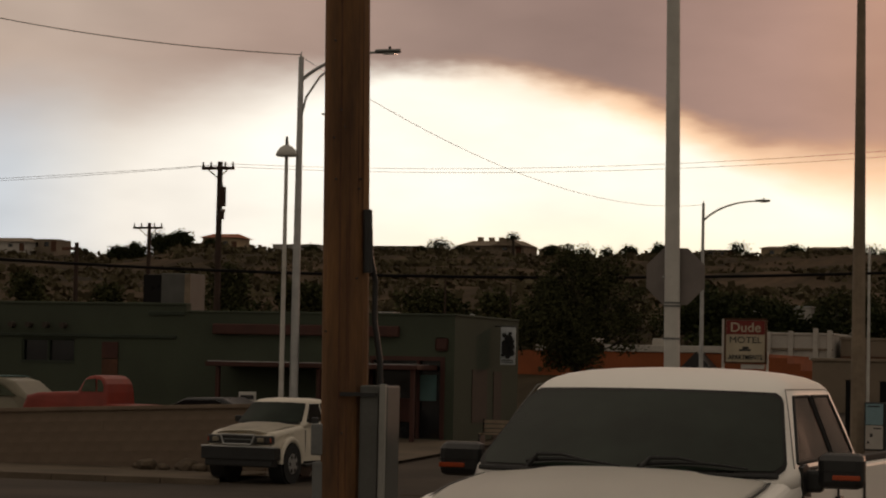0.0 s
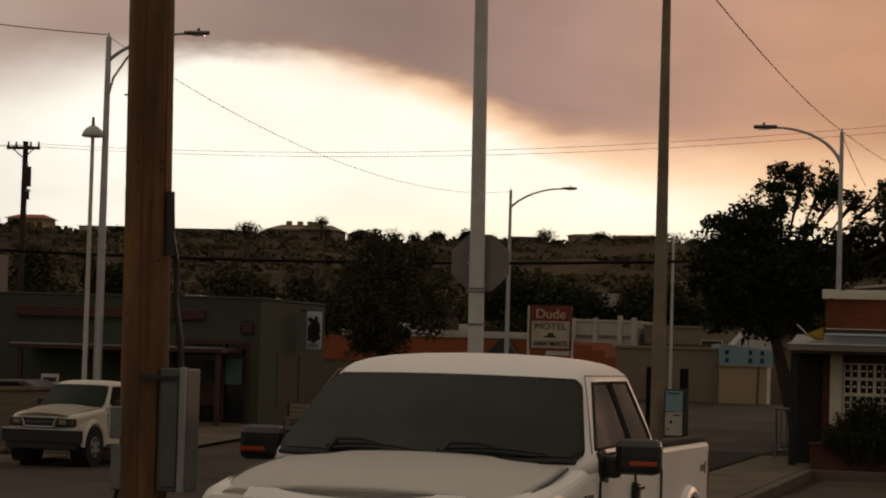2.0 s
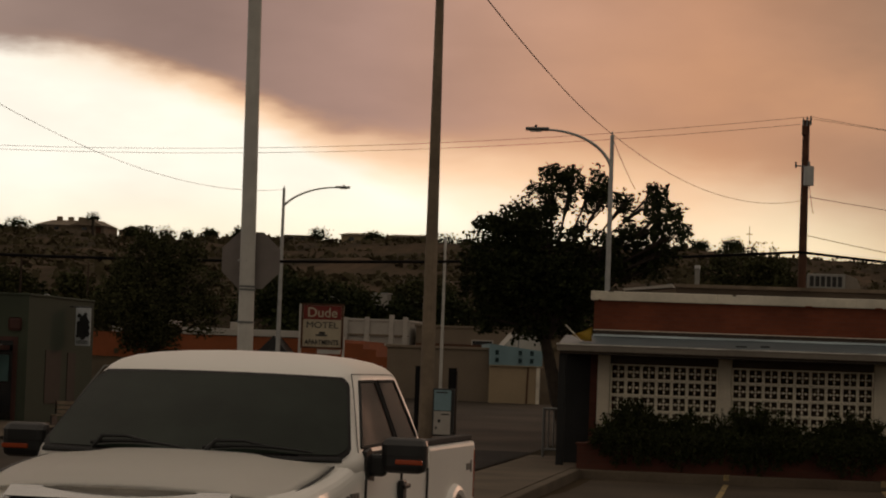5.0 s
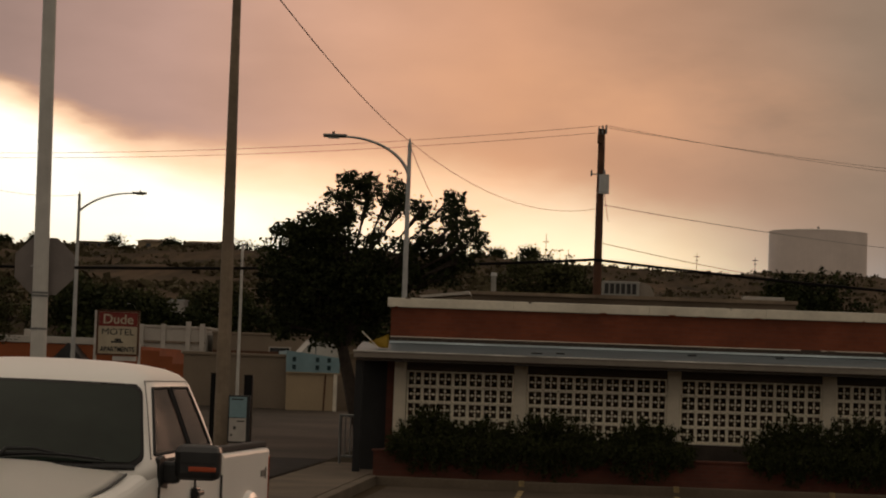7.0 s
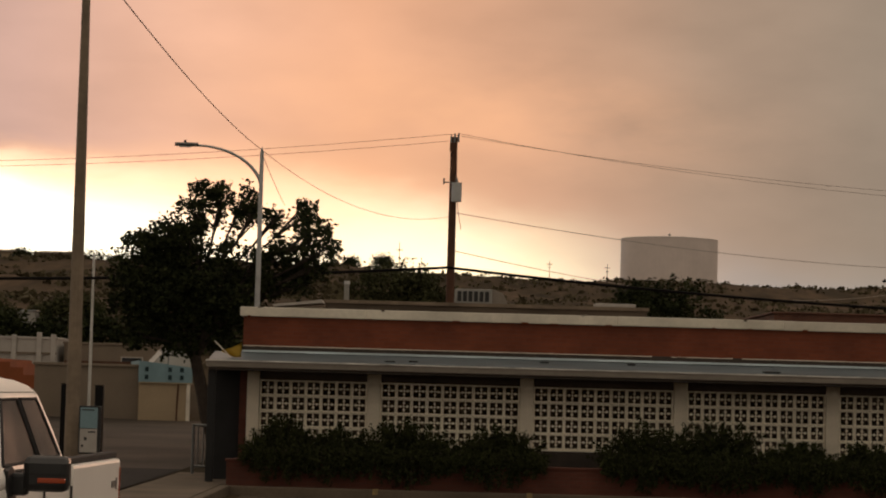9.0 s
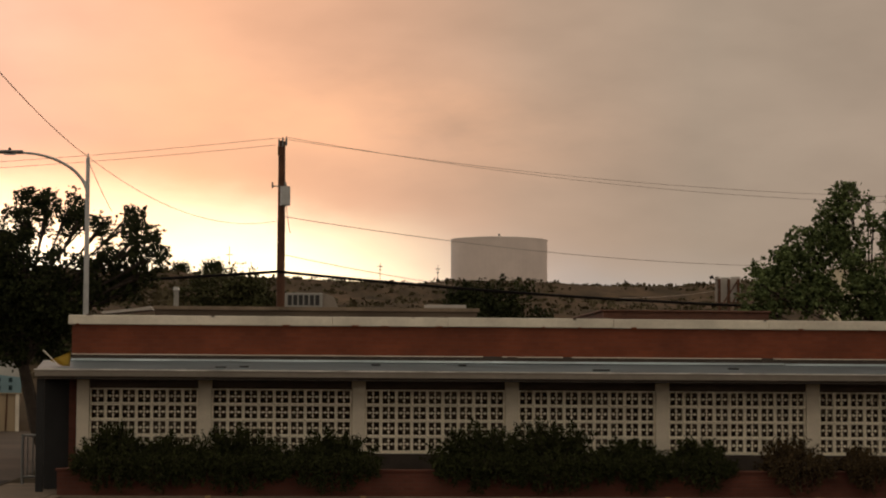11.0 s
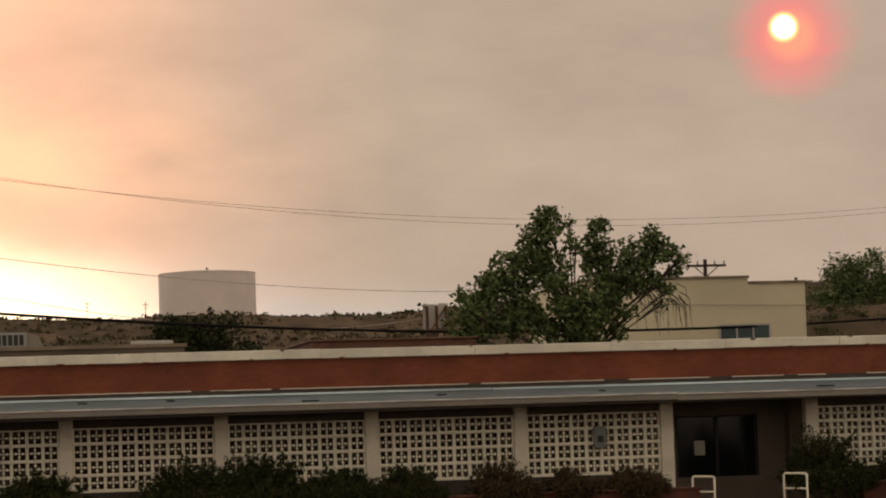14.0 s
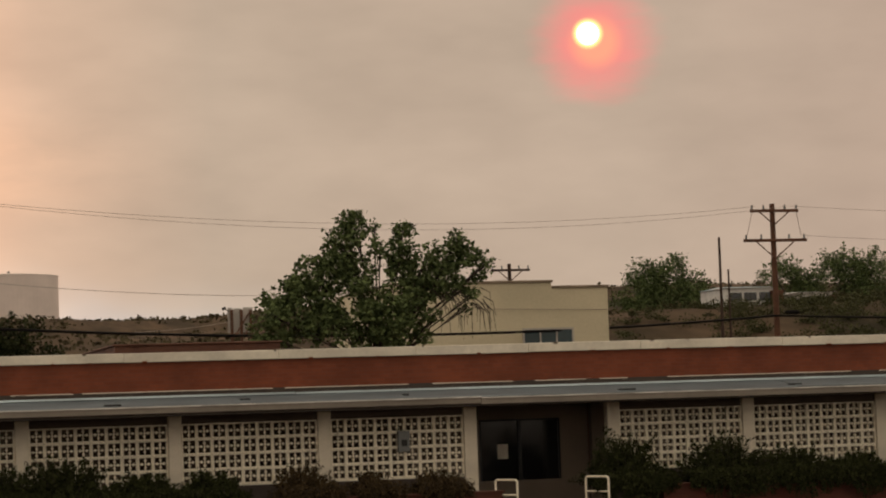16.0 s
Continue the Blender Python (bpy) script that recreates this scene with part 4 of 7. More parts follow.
def compact_pickup(at_point, turn):
    T = thing("pickup_truck", "older white compact pickup waiting on the street", "pickup truck", at_point, rz=turn)
    T.scale = (0.9, 0.94, 1.0)
    paint = M_WHITECAR_OLD
    crest = [(0.03, 0.72), (0.05, 0.86), (0.16, 0.93), (0.5, 0.97), (0.95, 1.01), (1.3, 1.05), (1.6, 1.07), (2.9, 1.08)]
    part("body", lower_body(side_outline(0.03, 2.9, [(0.78, 0.4)], crest, 0.4), 0.79, 0.085, 0.11, 0.7, 0.1), paint, T)
    bm, edge = hood_mesh(0.57, 0.68, 0.07, 1.12, 0.93, 1.055, 0.045, 0.018, 0.12, 0.16, 0.03)
    part("hood", bm, paint, T, smooth=True)
    cab = Cab([(1.0, 1.08, 0.2, 2.9, 0.765), (1.08, 1.16, 0.19, 2.89, 0.765), (1.28, 1.42, 0.15, 2.85, 0.70), (1.445, 1.64, 0.11, 2.78, 0.645), (1.475, 1.7, 0.1, 2.75, 0.625), (1.503, 1.8, 0.08, 2.68, 0.58), (1.525, 1.93, 0.06, 2.58, 0.49), (1.54, 2.1, 0.03, 2.45, 0.3)])
    part("cab", cab.shell(), paint, T, smooth=True)
    ws = part("windshield", cab.screen(1.09, 1.45, 0.955, 0.005), M_FRIT, T, "dark windshield", smooth=True)
    part("clear_glass", cab.screen(1.11, 1.435, 0.92, 0.01, 0.07), M_CARGLASS, ws, smooth=True)
    part("cowl", sweep(bmesh.new(), [cab.front(-0.93 + 1.86 * k / 14, 1.075, 0.012) for k in range(15)], 0.014, 6), M_BLACK, T)
    for s in (-1, 1):
        for q in ([(1.52, 1.12), (2.2, 1.125), (2.2, 1.435), (1.82, 1.432)], [(2.28, 1.125), (2.74, 1.13), (2.62, 1.435), (2.28, 1.435)]):
            w = part("side_window", cab.pane(s, q), M_SIDEGLASS, T, "dark side glass")
            part("window_seal", cab.outline(s, q, 0.01), M_RUBBER, w)
        for y in (1.42, 2.24, 2.88):
            part("door_gap", boxes((s * 0.786 - 0.01, s * 0.786 + 0.003, y - 0.004, y + 0.004, 0.46, 0.96)), M_BLACK, T)
        part("door_handle", boxes((s * 0.775, s * 0.80, 2.04, 2.16, 0.88, 0.92), bevel=0.008), M_BLACK, T)
        m = part("mirror", boxes((s * 0.8, s * 0.96, 1.6, 1.68, 1.08, 1.2), bevel=0.025), M_BLACK, T, "black door mirror")
        part("mirror_arm", boxes((s * 0.73, s * 0.81, 1.61, 1.66, 1.09, 1.13), bevel=0.008), M_BLACK, m)
        bm = bmesh.new()
        box(bm, s * 0.34, s * 0.74, 0.02, 0.14, 0.72, 0.875, 0.03)
        for v in bm.verts:
            v.co.y += 0.24 * max(0, abs(v.co.x) - 0.4)
            v.co.x += s * 0.05 * (0.8 - v.co.z) * (1 if abs(v.co.x) < 0.5 else 0)
        lamp = part("headlight", bm, M_BLACK, T, "dark headlight surround")
        part("lens", boxes((s * 0.42, s * 0.58, 0.03, 0.06, 0.755, 0.84), bevel=0.02), M_OLDLENS, lamp, "clear headlight lens")
        part("turn_lens", boxes((s * 0.61, s * 0.72, 0.09, 0.16, 0.745, 0.85), bevel=0.02), M_AMBER, lamp, "amber turn lens")
        for cy in (0.78, 3.92):
            bm = bmesh.new()
            sweep(bm, [(s * 0.80, cy + 0.43 * math.cos(math.pi * k / 14), 0.37 + 0.43 * math.sin(math.pi * k / 14)) for k in range(15)], 0.055, 8)
            part("fender_flare", bm, paint, T, "bulging white fender flare")
            bm = bmesh.new()
            rod(bm, (s * 0.5, cy, 0.38), (s * 0.797, cy, 0.38), 0.405, seg=28)
            part("wheel_well", bm, M_BLACK, T)
    bm = bmesh.new()
    extrude_outline(bm, [(-0.36, 0.87), (0.36, 0.87), (0.30, 0.73), (-0.30, 0.73)], "y", 0.02, 0.1)
    g = part("grille", bm, M_BLACK, T, "black trapezoid grille")
    bm = bmesh.new()
    loop = [(-0.38, 0.885), (0.38, 0.885), (0.31, 0.715), (-0.31, 0.715)]
    for (xa, za), (xb, zb) in zip(loop, loop[1:] + loop[:1]):
        sweep(bm, [(xa, 0.018, za), (xb, 0.018, zb)], 0.018, 6)
    part("grille_surround", bm, M_GALV, g, "pale grille surround")
    part("grille_bar", boxes((-0.34, 0.34, 0.005, 0.04, 0.795, 0.812), bevel=0.004), M_GREYMETAL, g)
    for name, row, mat, lab in (("front_bumper", (-0.83, 0.83, -0.10, 0.16, 0.44, 0.655), M_BLACK, "black steel front bumper"), ("bumper_top", (-0.83, 0.83, -0.12, 0.06, 0.655, 0.685), M_GALV, "pale bumper top"), ("lower_valance", (-0.76, 0.76, -0.04, 0.2, 0.32, 0.5), M_BLACK, "")):
        bm = boxes(row, bevel=0.012)
        for v in bm.verts:
            v.co.y += 0.2 * v.co.x ** 2
        part(name, bm, mat, T, lab)
    part("chassis", boxes((-0.55, 0.55, 0.3, 4.6, 0.3, 0.44)), M_BLACK, T)
    part("side_step", sweep(bmesh.new(), [(0.76, 1.3, 0.36), (0.80, 1.4, 0.33), (0.80, 2.7, 0.33), (0.76, 2.8, 0.36)], 0.035, 8), M_BLACK, T)
    bed_parts(T, paint, 2.95, 4.75, 0.71, 0.785, 1.08, 3.92, 0.4, 0.4, 0.02, False)
    part("rear_bumper", boxes((-0.78, 0.78, 4.8, 4.92, 0.42, 0.58), bevel=0.03), M_GREYMETAL, T)
    for s in (-1, 1):
        for wy in (0.78, 3.92):
            wheel(T, s * 0.72, wy, 0.365, 0.25, s)
    return T



M_OLDLENS = material("yellowed_lamp_lens", (0.2, 0.17, 0.12), 0.3, vary=0.15, bump=0)
M_SIDEGLASS = material("tinted_side_glass", (0.022, 0.02, 0.015), 0.1, vary=0.2, scale=2.0, fine=4.0, bump=0, spec=0.06)
M_CARGLASS = material("car_glass", (0.019, 0.027, 0.02), 0.08, vary=0.2, scale=2.2, fine=4.0, bump=0, spec=0.11)
full_size_pickup((-3.722, 13.555, 0.0), -2.014)
compact_pickup((-17.12, 41.15, -0.235), -5.5)

# ---- poles and signs near the parking lot ----
def pole_mesh(r0, r1, h, seg=14, wob=0.012, rings=14, lean=(0, 0)):
    bm = bmesh.new()
    rr = []
    for k in range(rings + 1):
        a = k / rings
        r = r0 + (r1 - r0) * a
        rr.append([(lean[0] * a + r * math.cos(q) * (1 + wob * 4 * noise.noise((math.cos(q) * 2, math.sin(q) * 2, a * 1.5))), lean[1] * a + r * math.sin(q) * (1 + wob * 4 * noise.noise((math.cos(q) * 2, math.sin(q) * 2, a * 1.5 + 9))), h * a)
                   for q in (2 * math.pi * j / seg for j in range(seg))])
    loft(bm, rr)
    return bm


near = thing("utility_pole", "thick weathered wooden utility pole with a meter cabinet", "utility pole", (-5.455, 14.98, 0))
part("pole", pole_mesh(0.153, 0.128, 10.0, 18, 0.012, 24, (-0.16, 0)), M_WOOD, near)
# long drying cracks
bm = bmesh.new()
random.seed(3)
for k in range(9):
    q = radians(random.uniform(200, 340))
    z0, z1 = sorted((random.uniform(0.8, 5.0), random.uniform(0.8, 5.0)))
    z1 = min(z1, z0 + 1.8)
    pts = []
    for j in range(9):
        z = z0 + (z1 - z0) * j / 8
        r = 0.153 - 0.0024 * z - 0.003
        qq = q + 0.05 * noise.noise((z * 2, k, 0))
        pts.append((r * math.cos(qq) - 0.016 * z, r * math.sin(qq), z))
    sweep(bm, pts, [0.002] + [random.uniform(0.002, 0.005) for _ in range(7)] + [0.002], 5)
sweep(bm, [(0.1525 * math.cos(radians(276 + 5 * noise.noise((z * 0.9, 0, 3)))) - 0.0163 * z, -0.1495 + 0.0024 * z, z) for z in (0.2 + 0.25 * k for k in range(26))], [0.003] + [0.006 + 0.004 * noise.noise((k * 0.8, 1, 1)) for k in range(24)] + [0.003], 5)
tagged(part("crack", bm, M_WOODDARK, near, "dark drying cracks"), kind="stuff")
bm = bmesh.new()
for k in range(14):
    q = radians(random.uniform(210, 330))
    z = random.uniform(0.8, 5.2)
    rod(bm, (0.14 * math.cos(q) - 0.016 * z, 0.14 * math.sin(q), z), (0.163 * math.cos(q) - 0.016 * z, 0.163 * math.sin(q), z), 0.006, seg=6)
tagged(part("nail", bm, M_BLACK, near), kind="stuff")
cab = part("meter_cabinet", boxes((0.12, 0.305, -0.13, 0.12, 1.02, 1.79), bevel=0.012), M_CABINET, near, "dark grey steel meter cabinet")
part("cabinet_door", boxes((0.14, 0.25, -0.145, -0.131, 1.05, 1.75), bevel=0.005), M_CABINET, cab)
part("side_flange", boxes((0.262, 0.302, -0.16, -0.131, 1.02, 1.8), bevel=0.004), M_GALVDULL, cab, "pale cabinet edge")
part("strap", boxes((0.0, 0.24, -0.165, -0.146, 1.72, 1.745)), M_BLACK, cab)
bm = bmesh.new()
sweep(bm, [(0.21, 0, 1.79), (0.205, 0, 1.95), (0.17, -0.02, 2.2), (0.17, -0.02, 2.45), (0.145, -0.05, 2.6), (0.13, -0.05, 2.9)], [0.021, 0.021, 0.019, 0.019, 0.018, 0.018], 10)
part("conduit", bm, M_BLACK, near, "bent dark conduit")
part("weatherhead", rods(((0.13, -0.05, 2.5), (0.12, -0.05, 2.9), 0.034, 0.03)), M_BLACK, near)
jb = part("junction_box", boxes((-0.215, -0.12, -0.1, 0.1, 1.34, 1.54), bevel=0.01), M_GREYMETAL, near, "small grey junction box")
part("junction_box", boxes((-0.2, -0.12, -0.1, 0.1, 1.02, 1.3), bevel=0.01), M_GREYMETAL, near, "small grey junction box")
part("cable", sweep(bmesh.new(), [(-0.17, -0.05, 1.02), (-0.19, -0.06, 0.8), (-0.17, -0.05, 0.3), (-0.17, -0.05, 0.0)], 0.015, 6), M_BLACK, near)

stop = thing("stop_sign", "back of an octagonal stop sign on a tall white steel pole", "road sign", (-6.815, 30.6, 0))
part("pole", pole_mesh(0.108, 0.078, 9.0, 16, 0.0, 4, (-0.1, 0)), M_POLEWHITE, stop, "white painted steel pole")
bm = bmesh.new()
extrude_outline(bm, [(0.375 / math.cos(math.pi / 8) * math.cos(math.pi / 8 + k * math.pi / 4) - 0.015, 3.13 + 0.36 / math.cos(math.pi / 8) * math.sin(math.pi / 8 + k * math.pi / 4)) for k in range(8)], "y", 0.1, 0.106)
part("sign_plate", bm, M_GREYSIGN, stop, "unpainted grey back of the octagon")
for z, r in ((2.33, 0.112), (2.74, 0.11), (2.78, 0.108)):
    part("band", rods(((-0.03, 0, z), (-0.03, 0, z + 0.025), r)), M_GREYMETAL, stop)
part("bolt", rods(((-0.15, -0.04, 3.12), (-0.02, -0.09, 3.12), 0.012)), M_GALV, stop)
bus = thing("transit_pole", "grey-brown wooden pole with a transit notice board", "sign post", (-4.27, 29.05, 0))
part("pole", pole_mesh(0.094, 0.045, 7.25, 12, 0.02, 12, (-0.02, 0)), M_WOODGREY, bus)
board = part("notice_board", boxes((0.1, 0.36, -0.2, -0.16, 1.06, 1.62), bevel=0.008), M_BLACK, bus, "dark framed notice board")
part("map_sheet", boxes((0.118, 0.318, -0.207, -0.201, 1.36, 1.6)), M_BLUE, board, "pale blue route sheet")
part("info_sheet", boxes((0.118, 0.318, -0.207, -0.201, 1.08, 1.352)), M_WHITEWALL, board, "white printed sheet")
for x0, x1, z0, z1 in ((0.21, 0.3, 1.31, 1.325), (0.17, 0.2, 1.22, 1.255), (0.14, 0.16, 1.14, 1.17), (0.14, 0.28, 1.565, 1.58)):
    part("text_bar", boxes((x0, x1, -0.211, -0.208, z0, z1)), M_BLACK, board)
for dx, h in ((-0.13, 1.86), (0.27, 1.85)):
    post = thing("bollard", "slim black steel post beside the transit pole", "post", (-4.27 + dx, 29.3, 0), "transit posts")
    part("tube", boxes((-0.05, 0.05, -0.05, 0.05, 0, h), bevel=0.006), M_FRIT, post)
    part("cap", boxes((-0.054, 0.054, -0.054, 0.054, h, h + 0.012)), M_FRIT, post)


def cobra_lamp(at_point, h, arm, rise, label, base_r=0.1, direction=1, angle=0.0, bent=True, ease=0.55):
    L = thing("street_lamp", label, "street lamp", at_point, "street lamps", rz=angle)
    part("pole", pole_mesh(base_r, base_r * 0.55, h, 12, 0.0, 4), M_GALV, L)
    bm = bmesh.new()
    n = 12
    pts = []
    for k in range(n + 1):
        a = k / n
        pts.append((direction * arm * (ease * a + (1 - ease) * (1 - math.cos(a * math.pi / 2))), 0, h - rise + rise * (1.12 * math.sin(a * math.pi / 2) if bent else a)))
    sweep(bm, pts, [0.05 - 0.02 * k / n for k in range(n + 1)], 8)
    part("arm", bm, M_GALV, L)
    tip = pts[-1]
    bm = bmesh.new()
    rings = []
    for k in range(7):
        a = k / 6
        hw = 0.06 + 0.1 * math.sin(math.pi * min(1, a * 0.9 + 0.1))
        rings.append([(tip[0] + direction * (a * 0.62 - 0.05), hw * math.cos(q), tip[2] + 0.02 + (0.05 if math.sin(q) > 0 else 0.055) * math.sin(q)) for q in (2 * math.pi * j / 10 for j in range(10))])
    loft(bm, rings)
    head = part("lamp_head", bm, M_GREYMETAL, L, "flat grey lamp head", smooth=True)
    part("lens", boxes((tip[0] + direction * 0.15, tip[0] + direction * 0.45, -0.08, 0.08, tip[2] - 0.055, tip[2] - 0.03)), M_LENS, head)
    part("photocell", rods(((tip[0] + direction * 0.3, 0, tip[2] + 0.06), (tip[0] + direction * 0.3, 0, tip[2] + 0.13), 0.035)), M_BLACK, head)
    part("finial", rods(((0, 0, h), (0, 0, h + 0.12), 0.03, 0.012)), M_GALV, L)
    return L


lampL = cobra_lamp((-21.95, 56.25, -0.1), 9.6, 2.0, 0.6, "tall galvanised street lamp with a cobra-head arm", 0.12, 1, 0.0)
part("brace", sweep(bmesh.new(), [(0, 0, 8.0), (0.15, 0, 8.6), (0.5, 0, 9.1), (0.95, 0, 9.4)], 0.03, 8), M_GALV, lampL)
ped = thing("pedestrian_lamp", "slim white pole lamp with a bell-shaped shade", "street lamp", (-22.22, 56.1, -0.1))
part("pole", pole_mesh(0.07, 0.045, 7.2, 10, 0, 4), M_POLEWHITE, ped)
bm = bmesh.new()
loft(bm, [[(r * math.cos(q), r * math.sin(q), z) for q in (2 * math.pi * j / 18 for j in range(18))] for r, z in ((0.25, 7.13), (0.27, 7.17), (0.23, 7.27), (0.15, 7.36), (0.06, 7.41))])
part("shade", bm, M_POLEWHITE, ped, "grey bell-shaped shade", smooth=True)
part("finial", rods(((0, 0, 7.4), (0, 0, 7.62), 0.045, 0.03)), M_GREYMETAL, ped)
cobra_lamp((-21.68, 103.1, 0.5), 8.7, 2.3, 0.75, "far galvanised street lamp with an arched arm", 0.11, 1, 0.0)
lampR = cobra_lamp((-4.86, 65.2, 0.0), 8.15, 1.75, 0.9, "galvanised street lamp arching over the street behind the office", 0.095, -1, 0.0, True, 0.2)


def utility_pole(label, x, y, h, r=0.16, arms=(), mat=None, z0=None, group="utility poles"):
    z0 = ground_z(x, y) if z0 is None else z0
    U = thing("utility_pole", label, "utility pole", (x, y, z0), group)
    part("pole", pole_mesh(r, r * 0.7, h - z0, 10, 0.01, 6), mat or M_WOODBLACK, U)
    for z, w in arms:
        arm = part("crossarm", boxes((-w / 2, w / 2, -0.1 - r, -r, z - z0 - 0.06, z - z0 + 0.06), bevel=0.01), mat or M_WOODBLACK, U)
        for s in (-1, 1):
            part("brace", rods(((s * w * 0.3, -0.05 - r, z - z0 - 0.05), (0, -r, z - z0 - 0.05 - w * 0.25), 0.025)), M_WOODDARK, U)
            for f in (0.46, 0.22):
                part("insulator", rods(((s * w * f, -0.05 - r, z - z0 + 0.06), (s * w * f, -0.05 - r, z - z0 + 0.24), 0.05, 0.035), seg=8), M_GREYMETAL, arm)
    return U


def transformer(U, x, y, z, r=0.22, h=0.75, mat=None):
    t = part("transformer", rods(((x, y, z), (x, y, z + h), r), seg=14), mat or M_GALV, U, "cylindrical transformer")
    part("bushing", rods(((x, y, z + h), (x, y, z + h + 0.16), 0.05, 0.03)), M_GREYMETAL, t)
    part("bracket", boxes((x - 0.04, x + 0.04, y, y + 0.3, z + 0.3, z + 0.4)), M_BLACK, t)


U1 = utility_pole("dark wooden utility pole with crossarm and two transformers", -37.5, 87.7, 9.75, 0.15, ((9.48, 1.35),))
transformer(U1, 0.22, -0.3, 8.0 - ground_z(-37.5, 87.7), 0.17, 0.75, M_WOODBLACK)
transformer(U1, 0.22, -0.3, 7.5 - ground_z(-37.5, 87.7), 0.12, 0.3, M_WOODBLACK)
utility_pole("distant wooden utility pole with a single crossarm", -54.6, 118.4, 9.3, 0.14, ((9.02, 1.7),))
utility_pole("short dark wooden pole below the ridge", -35.74, 72.0, 5.75, 0.1)
part("stub_arm", boxes((-0.5, 0.05, -0.05, 0.05, 5.5 - ground_z(-35.7, 72), 5.6 - ground_z(-35.7, 72))), M_WOODDARK, bpy.data.objects["utility_pole.003"])
U2 = utility_pole("reddish wooden utility pole with a grey transformer", 0.3, 80.4, 10.25, 0.16, (), M_WOODDARK)
zz = ground_z(0.3, 80.4)
transformer(U2, 0.12, -0.35, 8.1 - zz, 0.17, 0.62, M_GALV)
part("pole_top_bracket", boxes((-0.14, 0.02, -0.24, -0.1, 9.75 - zz, 10.05 - zz), bevel=0.02), M_WOODDARK, U2)
for dx, dz in ((0.14, 10.3), (-0.1, 10.22), (0.02, 10.28)):
    part("insulator", rods(((dx, -0.12, dz - 0.22 - zz), (dx, -0.12, dz + 0.08 - zz), 0.035, 0.025), seg=8), M_GREYMETAL, U2)
part("side_bracket", rods(((-0.02, -0.1, 8.75 - zz), (-0.32, -0.1, 8.75 - zz), 0.02), ((-0.3, -0.1, 8.68 - zz), (-0.3, -0.1, 8.88 - zz), 0.03)), M_GREYMETAL, U2)
U3 = utility_pole("brown utility pole with two crossarms and insulators", 39.35, 92.3, 10.3, 0.15, ((10.0, 2.1), (8.8, 2.75)), M_WOODDARK)
utility_pole("distant utility pole with crossarm behind the yellow building", 37.1, 121.8, 10.0, 0.14, ((9.66, 2.1),))
utility_pole("thin bare wooden pole on the far slope", 48.1, 120.0, 11.1, 0.09)
utility_pole("thin bare wooden pole on the far slope", 48.55, 120.0, 9.4, 0.07)
utility_pole("slim pole standing among the street's far buildings", -33.8, 105.0, 6.05, 0.06)
utility_pole("slim pole standing among the street's far buildings", -31.0, 105.9, 5.85, 0.05)
utility_pole("slim white pole beside the far shops", -16.4, 112.0, 6.5, 0.07, (), M_POLEWHITE)
utility_pole("slim white pole beside the far shops", -11.9, 84.0, 6.3, 0.06, (), M_POLEWHITE)

# motel sign
sign = thing("motel_sign", "red and cream motel sign on a white post", "sign", (-18.33, 91.5, 0.21))
part("post", boxes((-0.12, -0.02, -0.05, 0.05, 0, 3.8), (1.57, 1.65, -0.05, 0.05, 0, 2.6)), M_POLEWHITE, sign)
panel = part("panel", boxes((0.0, 1.58, -0.1, 0.1, 2.17, 3.77), bevel=0.02), M_CREAM, sign, "cream sign panel")
M_SIGNRED = material("sign_red", (0.17, 0.02, 0.014), 0.5, vary=0.1, scale=3)
part("frame", boxes((-0.02, 1.6, -0.13, -0.06, 3.75, 3.82), (-0.02, 1.6, -0.13, -0.06, 2.12, 2.19), (-0.02, 0.05, -0.13, -0.06, 2.19, 3.75), (1.53, 1.6, -0.13, -0.06, 2.19, 3.75)), M_WOODDARK, sign)
part("red_field", boxes((0.06, 1.52, -0.112, -0.104, 3.22, 3.74)), M_SIGNRED, panel, "red name field")
part("lower_board", boxes((0.62, 1.5, -0.08, 0.08, 1.93, 2.1), bevel=0.01), M_POLEWHITE, sign)


def lettering(text, x, z, size, y, mat, parent, bold=0.0, width=1.0):
    c = bpy.data.curves.new("lettering", "FONT")
    c.body, c.size, c.extrude, c.offset, c.align_x = text, size, 0.006, bold, "CENTER"
    o = new("lettering", c)
    me = bpy.data.meshes.new_from_object(o)
    bpy.data.objects.remove(o)
    me.materials.append(mat)
    ob = new("lettering", me)
    ob.parent = parent
    ob.matrix_basis = pose(x, y, z, 90, 0, 0) @ Matrix.Diagonal((width, 1, 1, 1))
    return ob


lettering("Dude", 0.79, 3.32, 0.50, -0.125, M_CREAM, panel, 0.006, 1.05)
lettering("MOTEL", 0.79, 2.90, 0.34, -0.112, M_BLACK, panel, 0.0, 1.15)
lettering("APARTMENTS", 0.79, 2.27, 0.27, -0.112, M_BLACK, panel, 0.003, 0.78)
part("emblem", boxes((0.55, 1.0, -0.114, -0.104, 2.6, 2.66), (0.68, 0.92, -0.114, -0.104, 2.67, 2.76)), M_BLACK, panel)

